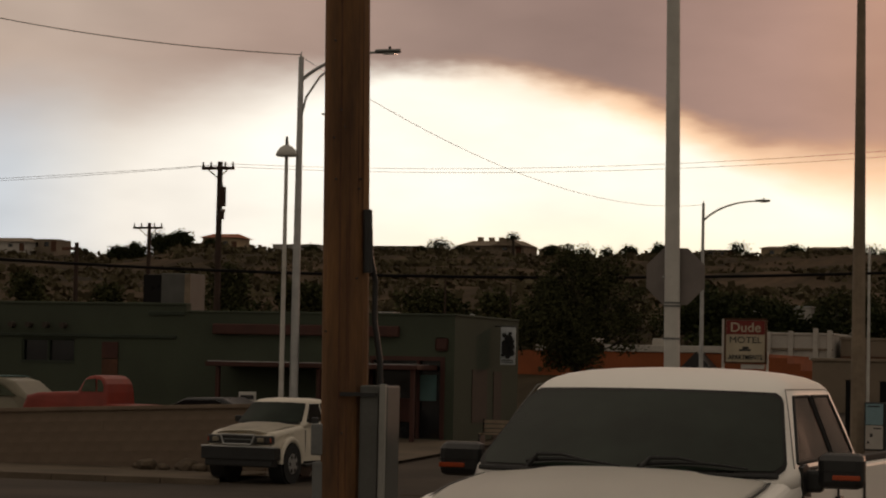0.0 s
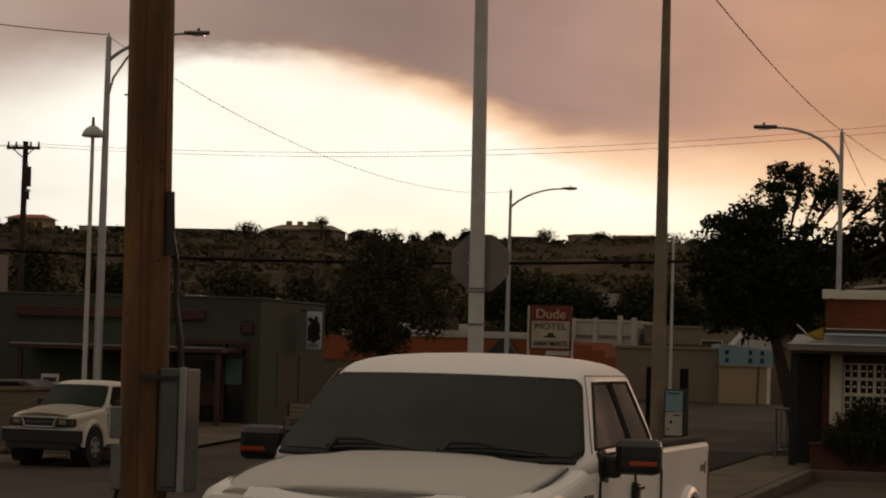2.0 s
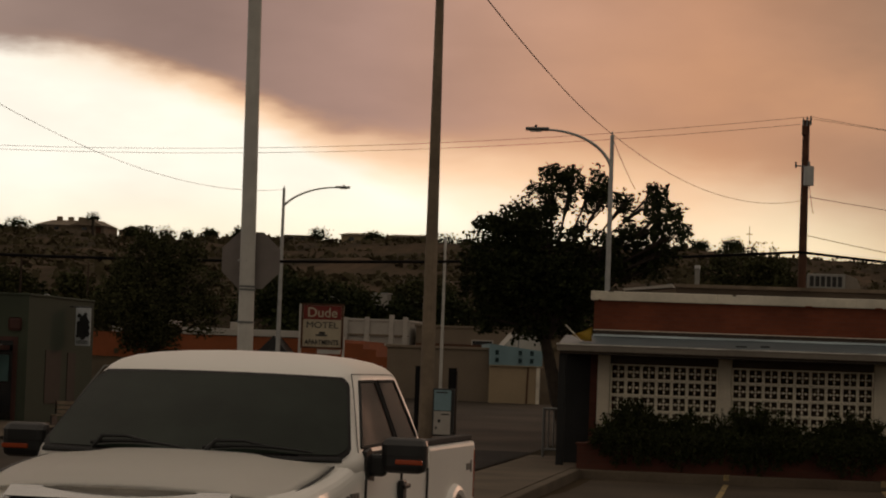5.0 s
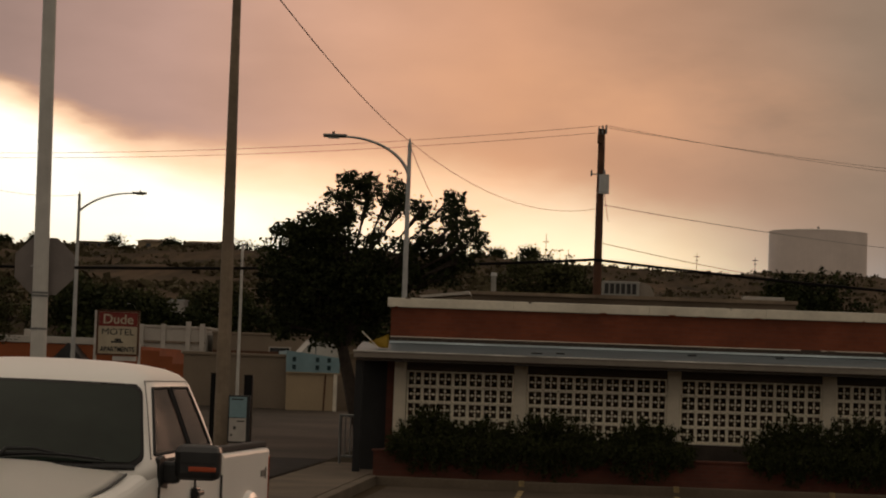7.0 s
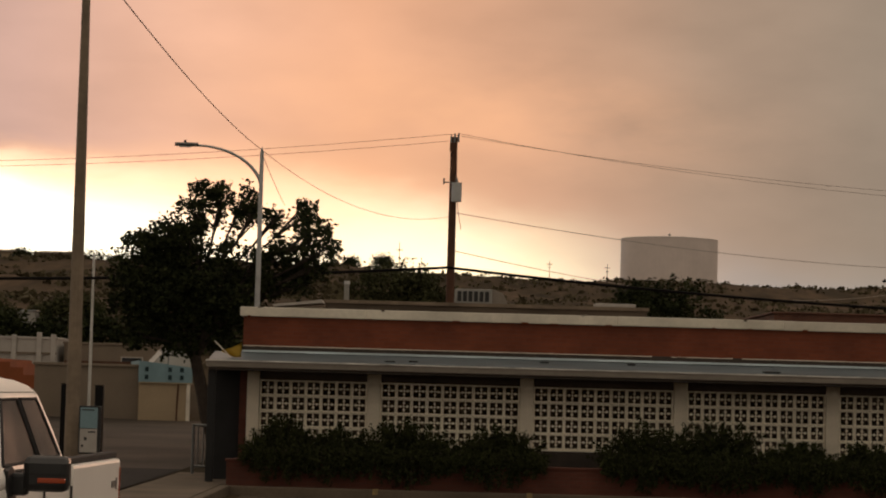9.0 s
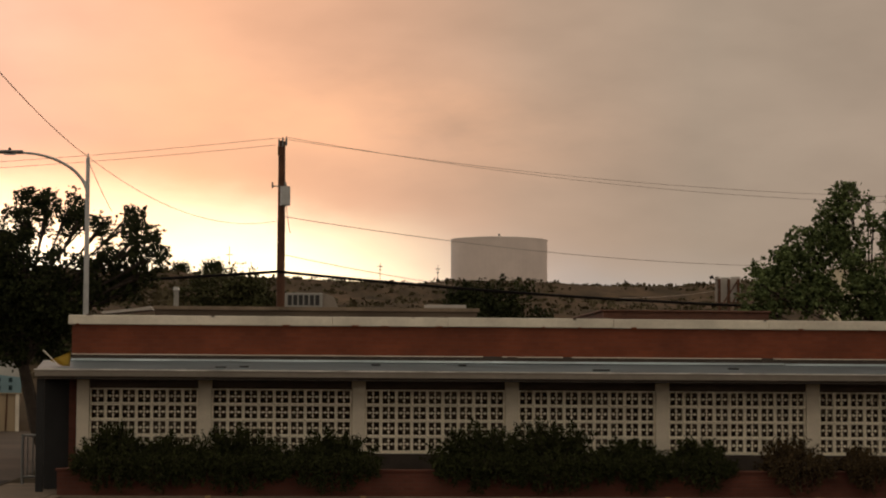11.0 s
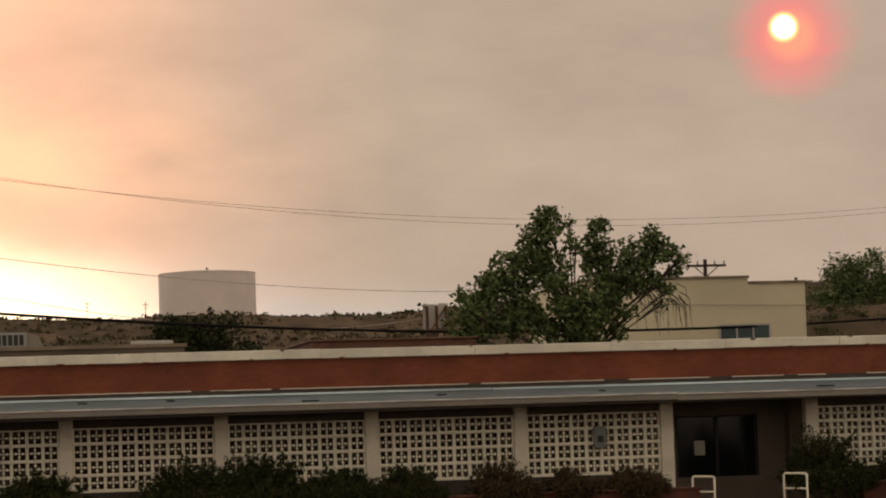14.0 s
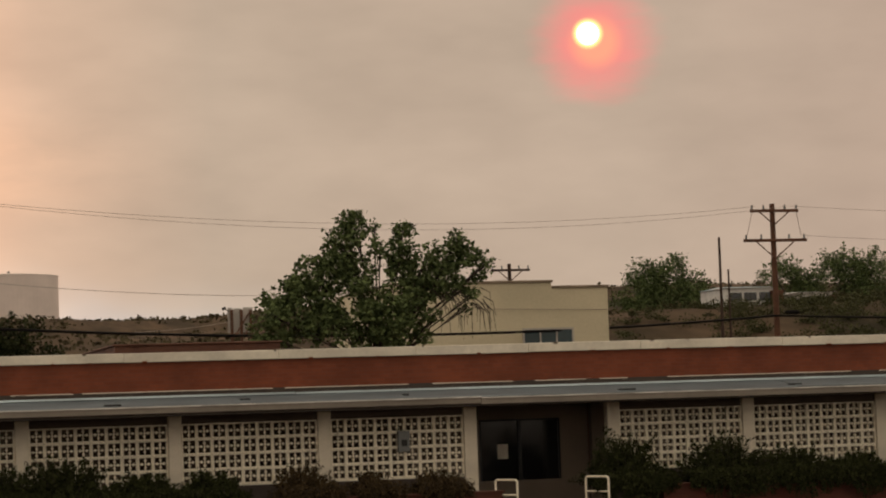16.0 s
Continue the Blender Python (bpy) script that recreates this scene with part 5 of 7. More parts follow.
# ---- green corner shop, block wall, parked cars ----
M_BANNER = material("banner_cloth", (0.5, 0.53, 0.55), 0.7, vary=0.12, scale=4)
shop = thing("corner_shop", "dark green stucco corner shop with stepped parapet", "building", (0, 0, 0))
GY = 58.5
gz = -0.15
for row in ((-45, -25.85, GY, GY + 0.3, gz, 1.87), (-45, -30.55, GY, GY + 0.3, 1.87, 2.5), (-29.0, -25.85, GY, GY + 0.3, 1.87, 2.5), (-45, -25.85, GY, GY + 0.3, 2.5, 3.4), (-25.85, -20.8, GY, GY + 0.3, gz, 3.22), (-20.8, -18.85, GY, GY + 0.3, 2.1, 3.22), (-18.85, -18.56, GY, GY + 0.3, gz, 3.22), (-20.8, -18.85, GY, GY + 0.3, gz, 0.15), (-18.86, -18.56, GY + 0.3, 64.2, gz, 3.22), (-45, -18.56, 63.9, 64.2, gz, 3.2)):
    part("wall", boxes(row), M_GREEN, shop)
part("roof", boxes((-44.7, -25.9, GY + 0.3, 63.9, 2.9, 3.0), (-25.9, -18.86, GY + 0.3, 63.9, 2.9, 3.0)), M_CONCRETE, shop)
part("parapet_cap", boxes((-45, -25.85, GY - 0.03, GY + 0.33, 3.4, 3.47), (-25.84, -18.53, GY - 0.03, GY + 0.33, 3.22, 3.28), (-18.89, -18.53, GY + 0.34, 64.2, 3.22, 3.28), bevel=0.02), M_GREEN, shop)
part("ledge", boxes((-45, -26.1, GY - 0.06, GY - 0.002, 2.55, 2.63), (-26.9, -25.9, GY - 0.05, GY - 0.002, 3.15, 3.25), bevel=0.01), M_GREENDARK, shop)
for vx in (-30.8, -30.3, -29.8, -29.3, -31.3):
    part("roof_beam", rods(((vx, GY - 0.22, 2.85), (vx, GY + 0.02, 2.85), 0.075)), M_SOFFIT, shop, "protruding beam end")
w = part("window", boxes((-30.5, -29.05, GY + 0.12, GY + 0.15, 1.92, 2.45)), M_DARKGLASS, shop)
part("window_frame", boxes((-30.55, -29.0, GY + 0.04, GY + 0.1, 2.45, 2.5), (-30.55, -29.0, GY - 0.02, GY + 0.1, 1.85, 1.92), (-30.55, -30.5, GY + 0.04, GY + 0.1, 1.92, 2.45), (-29.05, -29.0, GY + 0.04, GY + 0.1, 1.92, 2.45), (-29.82, -29.76, GY + 0.04, GY + 0.1, 1.92, 2.45)), M_GREENDARK, w)
d = part("door", boxes((-28.2, -27.75, GY - 0.04, GY - 0.004, gz, 1.98), bevel=0.01), M_WOODDARK, shop, "dark brown door")
part("transom", boxes((-28.2, -27.75, GY - 0.05, GY - 0.004, 2.0, 2.43), bevel=0.01), M_REDTRIM, d, "red-brown transom panel")
# canopy over the shop front
can = part("canopy", boxes((-24.6, -19.0, 56.9, GY - 0.004, 1.86, 1.98), bevel=0.02), M_REDTRIM, shop, "red-brown flat canopy")
part("canopy_top", boxes((-24.55, -19.2, 56.95, GY - 0.01, 1.982, 2.0)), M_GALV, can)
for px in (-24.3, -21.6, -19.15):
    part("canopy_post", boxes((px - 0.05, px + 0.05, 57.0, 57.1, -0.05, 1.858)), M_REDTRIM, can)
part("sign_band", boxes((-25.05, -20.0, GY - 0.16, GY - 0.004, 2.68, 2.95), bevel=0.03), M_REDTRIM, shop, "red-brown timber band")
# shop front glazing
sf = part("shop_window", boxes((-20.75, -18.9, GY + 0.14, GY + 0.17, 0.15, 2.1)), M_DARKGLASS, shop, "dark shop window")
part("shop_frame", boxes((-20.8, -20.72, GY + 0.02, GY + 0.12, 0.15, 2.1), (-18.93, -18.85, GY + 0.02, GY + 0.12, 0.15, 2.1), (-19.55, -19.48, GY + 0.02, GY + 0.12, 0.15, 2.1), (-20.8, -18.85, GY - 0.02, GY + 0.02, 2.1, 2.2), (-18.86, -18.8, GY - 0.03, GY - 0.002, 0, 2.2)), M_REDTRIM, sf)
part("poster", boxes((-19.5, -19.05, GY + 0.1, GY + 0.13, 1.1, 1.75)), M_TEALD, sf, "faded teal poster")
part("awning_shade", boxes((-20.7, -19.6, GY + 0.1, GY + 0.13, 0.55, 1.15), bevel=0.02), M_REDTRIM, sf)
part("plaque", boxes((-19.05, -18.72, GY - 0.06, GY - 0.004, 2.35, 2.68), bevel=0.06), M_REDTRIM, shop, "dull red square plaque")
# side wall door, window and banner
part("side_opening", boxes((-18.6, -18.54, 61.9, 62.6, 0, 1.85)), M_SOFFIT, shop)
part("side_window", boxes((-18.6, -18.54, 60.0, 61.3, 0.55, 1.9)), M_SOFFIT, shop)
ban = part("banner", boxes((-18.4, -18.0, 61.98, 62.02, 2.05, 3.03), bevel=0.005), M_BANNER, shop, "white banner with a dark drawing")
bm = bmesh.new()
for bx, bz, br in ((-18.18, 2.72, 0.12), (-18.27, 2.6, 0.1), (-18.12, 2.52, 0.11), (-18.24, 2.42, 0.13), (-18.1, 2.36, 0.09), (-18.3, 2.82, 0.06), (-18.2, 2.28, 0.08), (-18.32, 2.5, 0.05), (-18.08, 2.66, 0.06), (-18.33, 2.3, 0.05), (-18.14, 2.86, 0.05)):
    rod(bm, (bx, 61.96, bz), (bx, 61.978, bz), br, seg=9)
part("drawing", bm, M_BLACK, ban)
part("text_bar", boxes((-18.37, -18.05, 61.965, 61.978, 2.1, 2.13), (-18.37, -18.05, 61.965, 61.978, 2.15, 2.18)), M_GREYMETAL, ban)
part("banner_arm", rods(((-18.56, 62.0, 3.05), (-17.98, 62.0, 3.05), 0.02)), M_BLACK, ban)
board = thing("board_sign", "small white board sign on legs before the corner shop", "sign", (-22.65, 55.0, ground_z(-22.6, 55.0)))
bz = ground_z(-22.6, 55.0)
part("panel", boxes((-0.22, 0.22, -0.02, 0.02, 0.98 - bz, 1.26 - bz), bevel=0.008), M_POLEWHITE, board, "white panel")
part("text_bar", boxes((-0.17, 0.17, -0.026, -0.021, 1.08 - bz, 1.18 - bz)), M_BLACK, board)
for sx in (-0.19, 0.17):
    part("leg", boxes((sx, sx + 0.03, -0.015, 0.015, 0.0, 0.98 - bz)), M_GREYMETAL, board)
bench = thing("bench", "wooden slat bench outside the corner shop", "bench", (-17.3, 57.6, 0))
for k in range(3):
    part("back_slat", boxes((-0.3, 0.45, 0.3, 0.33, 0.38 + 0.11 * k, 0.46 + 0.11 * k)), M_WOODGREY, bench)
for k in range(3):
    part("seat_slat", boxes((-0.3, 0.45, -0.05 + 0.11 * k, 0.03 + 0.11 * k, 0.33, 0.36)), M_WOODGREY, bench)
for s in (-0.3, 0.42):
    part("end_frame", boxes((s, s + 0.04, -0.08, 0.3, -0.05, 0.33), (s, s + 0.04, 0.3, 0.36, -0.05, 0.7)), M_BLACK, bench)
ac = thing("rooftop_cooler", "boxy grey evaporative cooler on the shop roof", "air cooler", (-27.0, 59.6, 3.0))
part("body", boxes((-0.08, 0.75, 0, 1.0, 0.1, 1.28), bevel=0.02), M_CABINET, ac)
part("stand", boxes((-0.6, 0.75, 0.05, 0.95, 0.0, 0.1)), M_WOODDARK, ac)
part("intake", boxes((-0.62, -0.1, 0.05, 0.95, 0.1, 1.25), bevel=0.02), M_FRIT, ac, "dark open intake side")
part("corner_trim", boxes((0.6, 0.76, -0.012, 0.0, 0.12, 1.26)), M_WOODGREY, ac)
dish = thing("roof_hoop", "bent metal hoop on the shop roof", "antenna", (-18.9, 61.0, 3.0))
part("hoop", sweep(bmesh.new(), [(-0.19 + 0.032 * k, 0, 0.16 + 0.17 * math.sin(math.pi * k / 12)) for k in range(13)], 0.014, 6), M_GALV, dish)
for s in (-0.19, 0.19):
    part("stem", rods(((s, 0, 0), (s, 0, 0.17), 0.014)), M_GALVDULL, dish)

# block wall: single blocks
wall = tagged(new("block_wall"), "low tan concrete-block boundary wall along the pavement", "wall", kind="structure")
wall.matrix_basis = pose(-23.65, 44.5, -0.14) @ pose(0, 0, 0, 0, -2.25, 0) @ pose(23.65, -44.5, 0)
part("core", boxes((-40.0, -17.95, 44.52, 44.66, -0.3, 1.0)), M_BLOCK, wall)
bb = bmesh.new()
box(bb, -0.199, 0.199, -0.004, 0.0, -0.099, 0.099, 0.0015)
me = bpy.data.meshes.new("block")
bb.to_mesh(me)
bb.free()
me.materials.append(M_BLOCK)
random.seed(11)
for row in range(7):
    for col in range(42 if row else 42):
        bx = -17.95 - 0.2 - 0.4 * col - (0.2 if row % 2 else 0.0)
        if bx < -33:
            continue
        o = new("block", me)
        o.parent = wall
        o.matrix_basis = pose(bx, 44.52 + random.uniform(-0.004, 0.004), -0.3 + 0.1 + 0.2 * row - 0.11)
part("cap", boxes((-40, -17.95, 44.46, 44.7, 1.0, 1.08), bevel=0.01), M_BLOCK, wall)
# corner pavement and its kerb
pav = sheet("pavement", steps((-60, -24, 6), (-24, -17.6, 0.8)), steps((40.6, 44.4, 0.95)), M_CONCRETE, 0.10)
tagged(pav, "dusty concrete pavement along the block wall", "pavement", kind="structure")
pav2 = sheet("pavement", steps((-45, -21, 6), (-21, -17.2, 1.0)), steps((50, 58.4, 1.4)), M_CONCRETE, 0.08)
tagged(pav2, "pale concrete apron before the corner shop", "pavement", kind="structure")
bm = bmesh.new()
for k in range(40):
    x0 = -60 + k * 1.07
    zc = ground_z(x0, 40.5)
    box(bm, x0, x0 + 1.06, 40.42, 40.62, zc - 0.05, zc + 0.12, 0.015)
kerb2 = part("kerb", bm, M_CONCRETE)
tagged(kerb2, "chipped pale concrete kerb along the side street", "kerb", kind="structure")
random.seed(21)
for rx, ry, rs in ((-20.0, 43.6, 0.2), (-19.6, 43.5, 0.12), (-19.2, 43.7, 0.2), (-18.85, 43.5, 0.14), (-18.6, 43.6, 0.16), (-20.3, 43.8, 0.1), (-19.4, 43.9, 0.15)):
    bm = bmesh.new()
    bmesh.ops.create_icosphere(bm, subdivisions=2, radius=rs)
    for v in bm.verts:
        v.co *= 1 + 0.35 * noise.noise(v.co * 6 + Vector((rx * 9, ry, 0)))
        v.co.z *= 0.7
    o = part("rock", bm, M_ROCK)
    o.matrix_basis = pose(rx, ry, ground_z(rx, ry) + 0.1 + rs * 0.4)
    tagged(o, "rough brown rock lying by the block wall", "rock", "rocks by the wall")


def profile_car(name, label, category, at_point, outline, half, paint, panes, wheels, wheel_r=0.33, tuck=0.22, belt=0.95, glass=None):
    """A car seen from its side, facing -x: outline in x and z, rounded and drawn in above the belt."""
    C = thing(name, label, category, at_point)
    bm = bmesh.new()
    extrude_outline(bm, outline, "y", -half, half)
    es = [e for e in bm.edges if abs(abs(e.verts[0].co.y) - half) < 1e-4 and e.verts[0].co.y * e.verts[1].co.y > 0 and abs((e.verts[0].co - e.verts[1].co).y) < 1e-5 and min(v.co.z for v in e.verts) > 0.5]
    bmesh.ops.bevel(bm, geom=es, offset=0.09, segments=4, affect="EDGES", profile=0.5)
    for v in bm.verts:
        v.co.y *= 1 - tuck * max(0, v.co.z - belt) / 0.6
    part("body", bm, paint, C)
    for pane in panes:
        bm = bmesh.new()
        zt = sum(p[1] for p in pane) / len(pane)
        y = -half * (1 - tuck * max(0, min(p[1] for p in pane) - belt) / 0.6) - 0.004
        extrude_outline(bm, pane, "y", y - 0.004, y + 0.03)
        part("side_window", bm, glass or M_PALEGLASS, C, "dim side glass")
    for wx in wheels:
        for s in (-1, 1):
            t = part("wheel", rods(((wx, s * half - s * 0.2, wheel_r), (wx, s * half, wheel_r), wheel_r), seg=22), M_RUBBER, C)
            part("hubcap", rods(((wx, s * half, wheel_r), (wx, s * (half + 0.02), wheel_r), wheel_r * 0.5, wheel_r * 0.42), seg=16), M_CHROME, t)
    return C


gz50 = ground_z(-24.5, 50.5) + 0.13
oldred = [(-1.55, 0.45), (-1.55, 0.95), (-1.48, 1.16), (-1.2, 1.23), (-0.25, 1.27), (-0.22, 1.28), (-0.14, 1.44), (-0.06, 1.56), (0.02, 1.61), (0.16, 1.635), (0.3, 1.62), (0.4, 1.56), (0.47, 1.44), (0.5, 1.25), (0.51, 1.0), (2.6, 0.95), (2.62, 0.5)]
red = profile_car("pickup_truck", "faded red vintage pickup parked behind the block wall", "pickup truck", (-24.5, 50.8, gz50), oldred, 0.8, M_REDCAR,
                  [[(-0.12, 1.27), (-0.02, 1.53), (0.22, 1.56), (0.24, 1.27)], [(0.28, 1.27), (0.28, 1.55), (0.36, 1.52), (0.42, 1.4), (0.42, 1.27)]], (-0.95, 1.8), 0.36, 0.12)
part("windscreen", sweep(bmesh.new(), [(-0.19, -0.6, 1.28), (-0.02, -0.56, 1.57)], 0.03, 6), M_GALV, red, "pale windscreen frame")
wag = [(-2.2, 0.4), (-2.2, 0.9), (-1.3, 1.0), (-0.4, 1.05), (0.35, 1.5), (0.5, 1.55), (2.0, 1.56), (2.4, 1.45), (2.75, 1.15), (2.9, 1.1), (2.95, 0.5)]
teal = profile_car("station_wagon", "pale cream and teal station wagon behind the block wall", "car", (-29.15, 51.6, gz50), wag, 0.82, M_CREAMCAR,
                   [[(0.1, 1.1), (0.5, 1.42), (1.2, 1.44), (1.2, 1.1)], [(1.26, 1.1), (1.26, 1.44), (2.0, 1.44), (2.5, 1.12)]], (-1.4, 2.0), 0.32, 0.2)
part("roof_panel", boxes((0.5, 2.1, -0.62, 0.62, 1.555, 1.575), bevel=0.008), M_TEALD, teal, "faded teal roof")
low = [(-2.1, 0.35), (-2.1, 0.8), (-1.0, 0.95), (-0.4, 1.25), (0.5, 1.27), (1.1, 0.98), (1.9, 0.95), (2.0, 0.4)]
profile_car("sedan", "low dark sedan parked beyond the block wall", "car", (-22.75, 53.2, gz50 - 0.1), low, 0.82, M_DARKCAR, [[(-0.9, 0.98), (-0.4, 1.2), (0.4, 1.21), (0.85, 1.0)]], (-1.3, 1.2), 0.31, glass=M_FRIT)
part("curb_marker", boxes((-19.95, -19.8, 56.2, 56.35, 0.0, 0.22), bevel=0.02), M_YELLOW)
tagged(bpy.data.objects["curb_marker"], "small yellow painted kerb marker post", "marker post")

# ---- shops and houses further off ----
def block(name, label, category, x0, x1, y0, y1, z0, z1, wall, cap=None, cap_h=0.12, group=""):
    B = thing(name, label, category, (0, 0, 0), group)
    part("wall", boxes((x0, x1, y0, y1, z0, z1)), wall, B)
    part("roof", boxes((x0 - 0.06, x1 + 0.06, y0 - 0.06, y1 + 0.06, z1 + 0.002, z1 + cap_h), bevel=0.02), cap or wall, B)
    return B


def window_on(B, x0, x1, z0, z1, y, trim_mat=None, glass=None):
    w = part("window", boxes((x0, x1, y - 0.02, y - 0.003, z0, z1)), glass or M_DARKGLASS, B)
    t = 0.05
    part("window_frame", boxes((x0 - t, x1 + t, y - 0.05, y - 0.003, z1, z1 + t), (x0 - t, x1 + t, y - 0.07, y - 0.003, z0 - t, z0), (x0 - t, x0, y - 0.05, y - 0.003, z0, z1), (x1, x1 + t, y - 0.05, y - 0.003, z0, z1)), trim_mat or M_WHITEWALL, w)
    return w


g82 = 0.15
B = thing("shop_building", "orange stucco shop row with a white parapet", "building", (0, 0, 1.9 - 1.9 * 1.32))
B.scale = (1.32, 1.32, 1.32)
part("wall", boxes((-24.5, -14.9, 82, 90, g82 - 0.4, 2.62), (-14.9, -14.3, 82, 90, g82 - 0.4, 2.5), (-14.3, -13.85, 82, 90, g82 - 0.4, 2.32), (-13.85, -13.45, 82, 90, g82 - 0.4, 2.08)), M_ORANGE, B)
part("parapet", boxes((-20.6, -16.45, 81.94, 90, 2.625, 2.86), bevel=0.02), M_WHITEWALL, B, "white painted parapet")
for px in (-21.8, -19.4, -16.9):
    part("roof_vent", boxes((px, px + 0.55, 84, 84.5, 2.87, 3.12), bevel=0.02), M_WHITEWALL, B)
for wx in (-23.0, -20.5, -17.8):
    window_on(B, wx, wx + 1.2, 0.7, 1.7, 82, M_REDTRIM)
# dark awning peak beside the street lamp
aw = thing("awning", "dark pointed awning over a shop door", "awning", (-22.66, 107.4, 1.9 - 1.9 * 1.32))
aw.scale = (1.32, 1.32, 1.32)
bm = bmesh.new()
extrude_outline(bm, [(-0.62, 2.0), (0.62, 2.0), (0.02, 2.66)], "y", -0.6, 0.55)
part("cloth", bm, M_BLACK, aw)
part("side_leg", boxes((-0.6, -0.55, -0.58, -0.53, 0.1, 2.0), (0.55, 0.6, -0.58, -0.53, 0.1, 2.0)), M_BLACK, aw)
B = block("white_building", "whitewashed building with pilasters beyond the motel sign", "building", -22.5, -19.0, 122.0, 130, 1.0, 3.95, M_WHITEWALL)
for px, zt in ((-22.2, 4.1), (-21.1, 4.15), (-19.85, 4.3), (-19.15, 4.2)):
    part("pilaster", boxes((px - 0.12, px + 0.12, 121.8, 121.998, 1.2, zt), bevel=0.02), M_WHITEWALL, B)
part("band", boxes((-22.5, -19.0, 121.9, 121.99, 3.2, 3.3), (-22.5, -19.0, 121.9, 121.99, 2.65, 2.72)), M_TAN, B)
B = block("tan_building", "flat tan building with a dark opening", "building", -18.7, -13.9, 122.5, 131, 1.0, 3.75, M_TAN)
part("band", boxes((-18.7, -14.4, 122.4, 122.49, 2.75, 2.95)), M_WOODDARK, B)
window_on(B, -15.8, -14.8, 2.75, 3.15, 122.5, M_WHITEWALL)
B = block("tan_building", "tan stucco corner building at the end of the street", "building", -15.6, -11.55, 95, 102, 0.1, 2.5, M_TAN)
B2 = thing("blue_building", "pale blue building with a lit sand lower wall at the end of the street", "building", (-11.5, 94.6, 0.0), rz=10.0)
# lighter than the tan wall beside it: the lit face, put into the colour
part("lower_wall", boxes((0.0, 1.95, 0.0, 6.4, 0.1, 1.93)), M_SAND, B2, "sand lower wall, toned lighter as the lit face")
bm = bmesh.new()
extrude_outline(bm, [(-0.02, 1.934), (2.03, 1.934), (2.03, 2.55), (-0.02, 2.78)], "y", -0.05, 6.3)
part("upper_wall", bm, M_BLUE, B2, "pale blue upper wall with a sloping parapet")
part("ledge", boxes((-0.03, 2.05, -0.09, -0.052, 1.92, 1.96)), M_SAND, B2)
for wx in (0.2, 1.1, 1.55):
    for wz in (2.06, 2.36):
        w = part("window", boxes((wx, wx + 0.14, -0.062, -0.052, wz, wz + 0.18)), M_BLUEGLASS, B2)
        part("sill", boxes((wx - 0.03, wx + 0.17, -0.08, -0.052, wz - 0.03, wz - 0.002)), M_BLUE, w)
part("pilaster", boxes((1.82, 1.96, -0.06, -0.002, 0.2, 1.915)), M_COPING, B2, "cream pilaster")
part("drainpipe", rods(((1.45, -0.03, 0.2), (1.5, -0.03, 1.9), 0.03)), M_WOODDARK, B2)
part("roof_pipe", rods(((1.1, 0.3, 2.6), (1.12, 0.3, 3.1), 0.025)), M_GREYMETAL, B2)
bm = bmesh.new()
extrude_outline(bm, [(0.5, 2.6), (2.3, 2.45), (1.9, 3.15), (1.1, 3.3)], "y", 1.5, 6.2)
part("gable", bm, M_WHITEWALL, B2, "white gable behind")
B = block("low_store", "low pale store past the street's end", "building", -9.0, -6.2, 112, 118, 1.0, 2.3, M_WHITEWALL)
window_on(B, -8.3, -7.6, 1.4, 1.9, 112)
# reddish wall behind the office
B = block("brick_store", "long low reddish brick building behind the office", "building", 9.5, 14.3, 70, 78, 0.1, 4.37, M_DULLBRICK, M_DULLBRICK, 0.06)
# yellow building
B = thing("yellow_building", "pale yellow stucco building with stepped parapet", "building", (0, 0, 0))
part("wall", boxes((22.5, 28.75, 89, 99, 0.1, 7.08), (28.75, 31.0, 89, 99, 0.1, 6.86)), M_YELLOWWALL, B)
part("parapet_cap", boxes((22.45, 28.8, 88.93, 99, 7.08, 7.17), (28.81, 31.06, 88.93, 99, 6.86, 6.95), bevel=0.01), M_WOODGREY, B)
part("roof_wire", rods(((22.5, 88.9, 6.2), (31.0, 88.9, 6.0), 0.012)), M_WIRE, B)
w = part("window", boxes((27.6, 29.5, 88.96, 88.995, 4.6, 5.28)), M_BLUEGLASS, B, "blue-grey window strip")
for mx in (28.2, 28.85):
    part("mullion", boxes((mx, mx + 0.06, 88.93, 88.958, 4.6, 5.28)), M_WHITEWALL, w)
part("window_frame", boxes((27.54, 29.56, 88.93, 88.995, 5.28, 5.35), (27.54, 27.6, 88.93, 88.995, 4.6, 5.28), (29.5, 29.56, 88.93, 88.995, 4.6, 5.28)), M_WHITEWALL, w)
utility_pole("stub pole rising beside the yellow building", 21.5, 84.0, 6.0, 0.1, (), M_WOODGREY)
# billboard seen from behind
bb = thing("billboard", "back of an old billboard on steel posts", "billboard", (27.4, 150, ground_z(28, 150)))
zb = ground_z(28, 150)
for k in range(3):
    part("post", boxes((0.15 + 0.6 * k, 0.3 + 0.6 * k, 0, 0.2, 0, 9.3 - zb)), M_WOODDARK, bb)
part("panel", boxes((0.0, 0.3, 0.25, 0.3, 7.9 - zb, 9.45 - zb), (0.36, 0.9, 0.25, 0.3, 7.9 - zb, 9.4 - zb), (0.96, 1.6, 0.25, 0.3, 7.9 - zb, 9.45 - zb)), M_WHITEWALL, bb)
part("strut", rods(((0.3, -0.3, 7.6 - zb), (1.4, 0.2, 9.2 - zb), 0.05), ((0.9, -0.3, 7.6 - zb), (1.5, 0.2, 8.6 - zb), 0.05)), M_WOODDARK, bb)
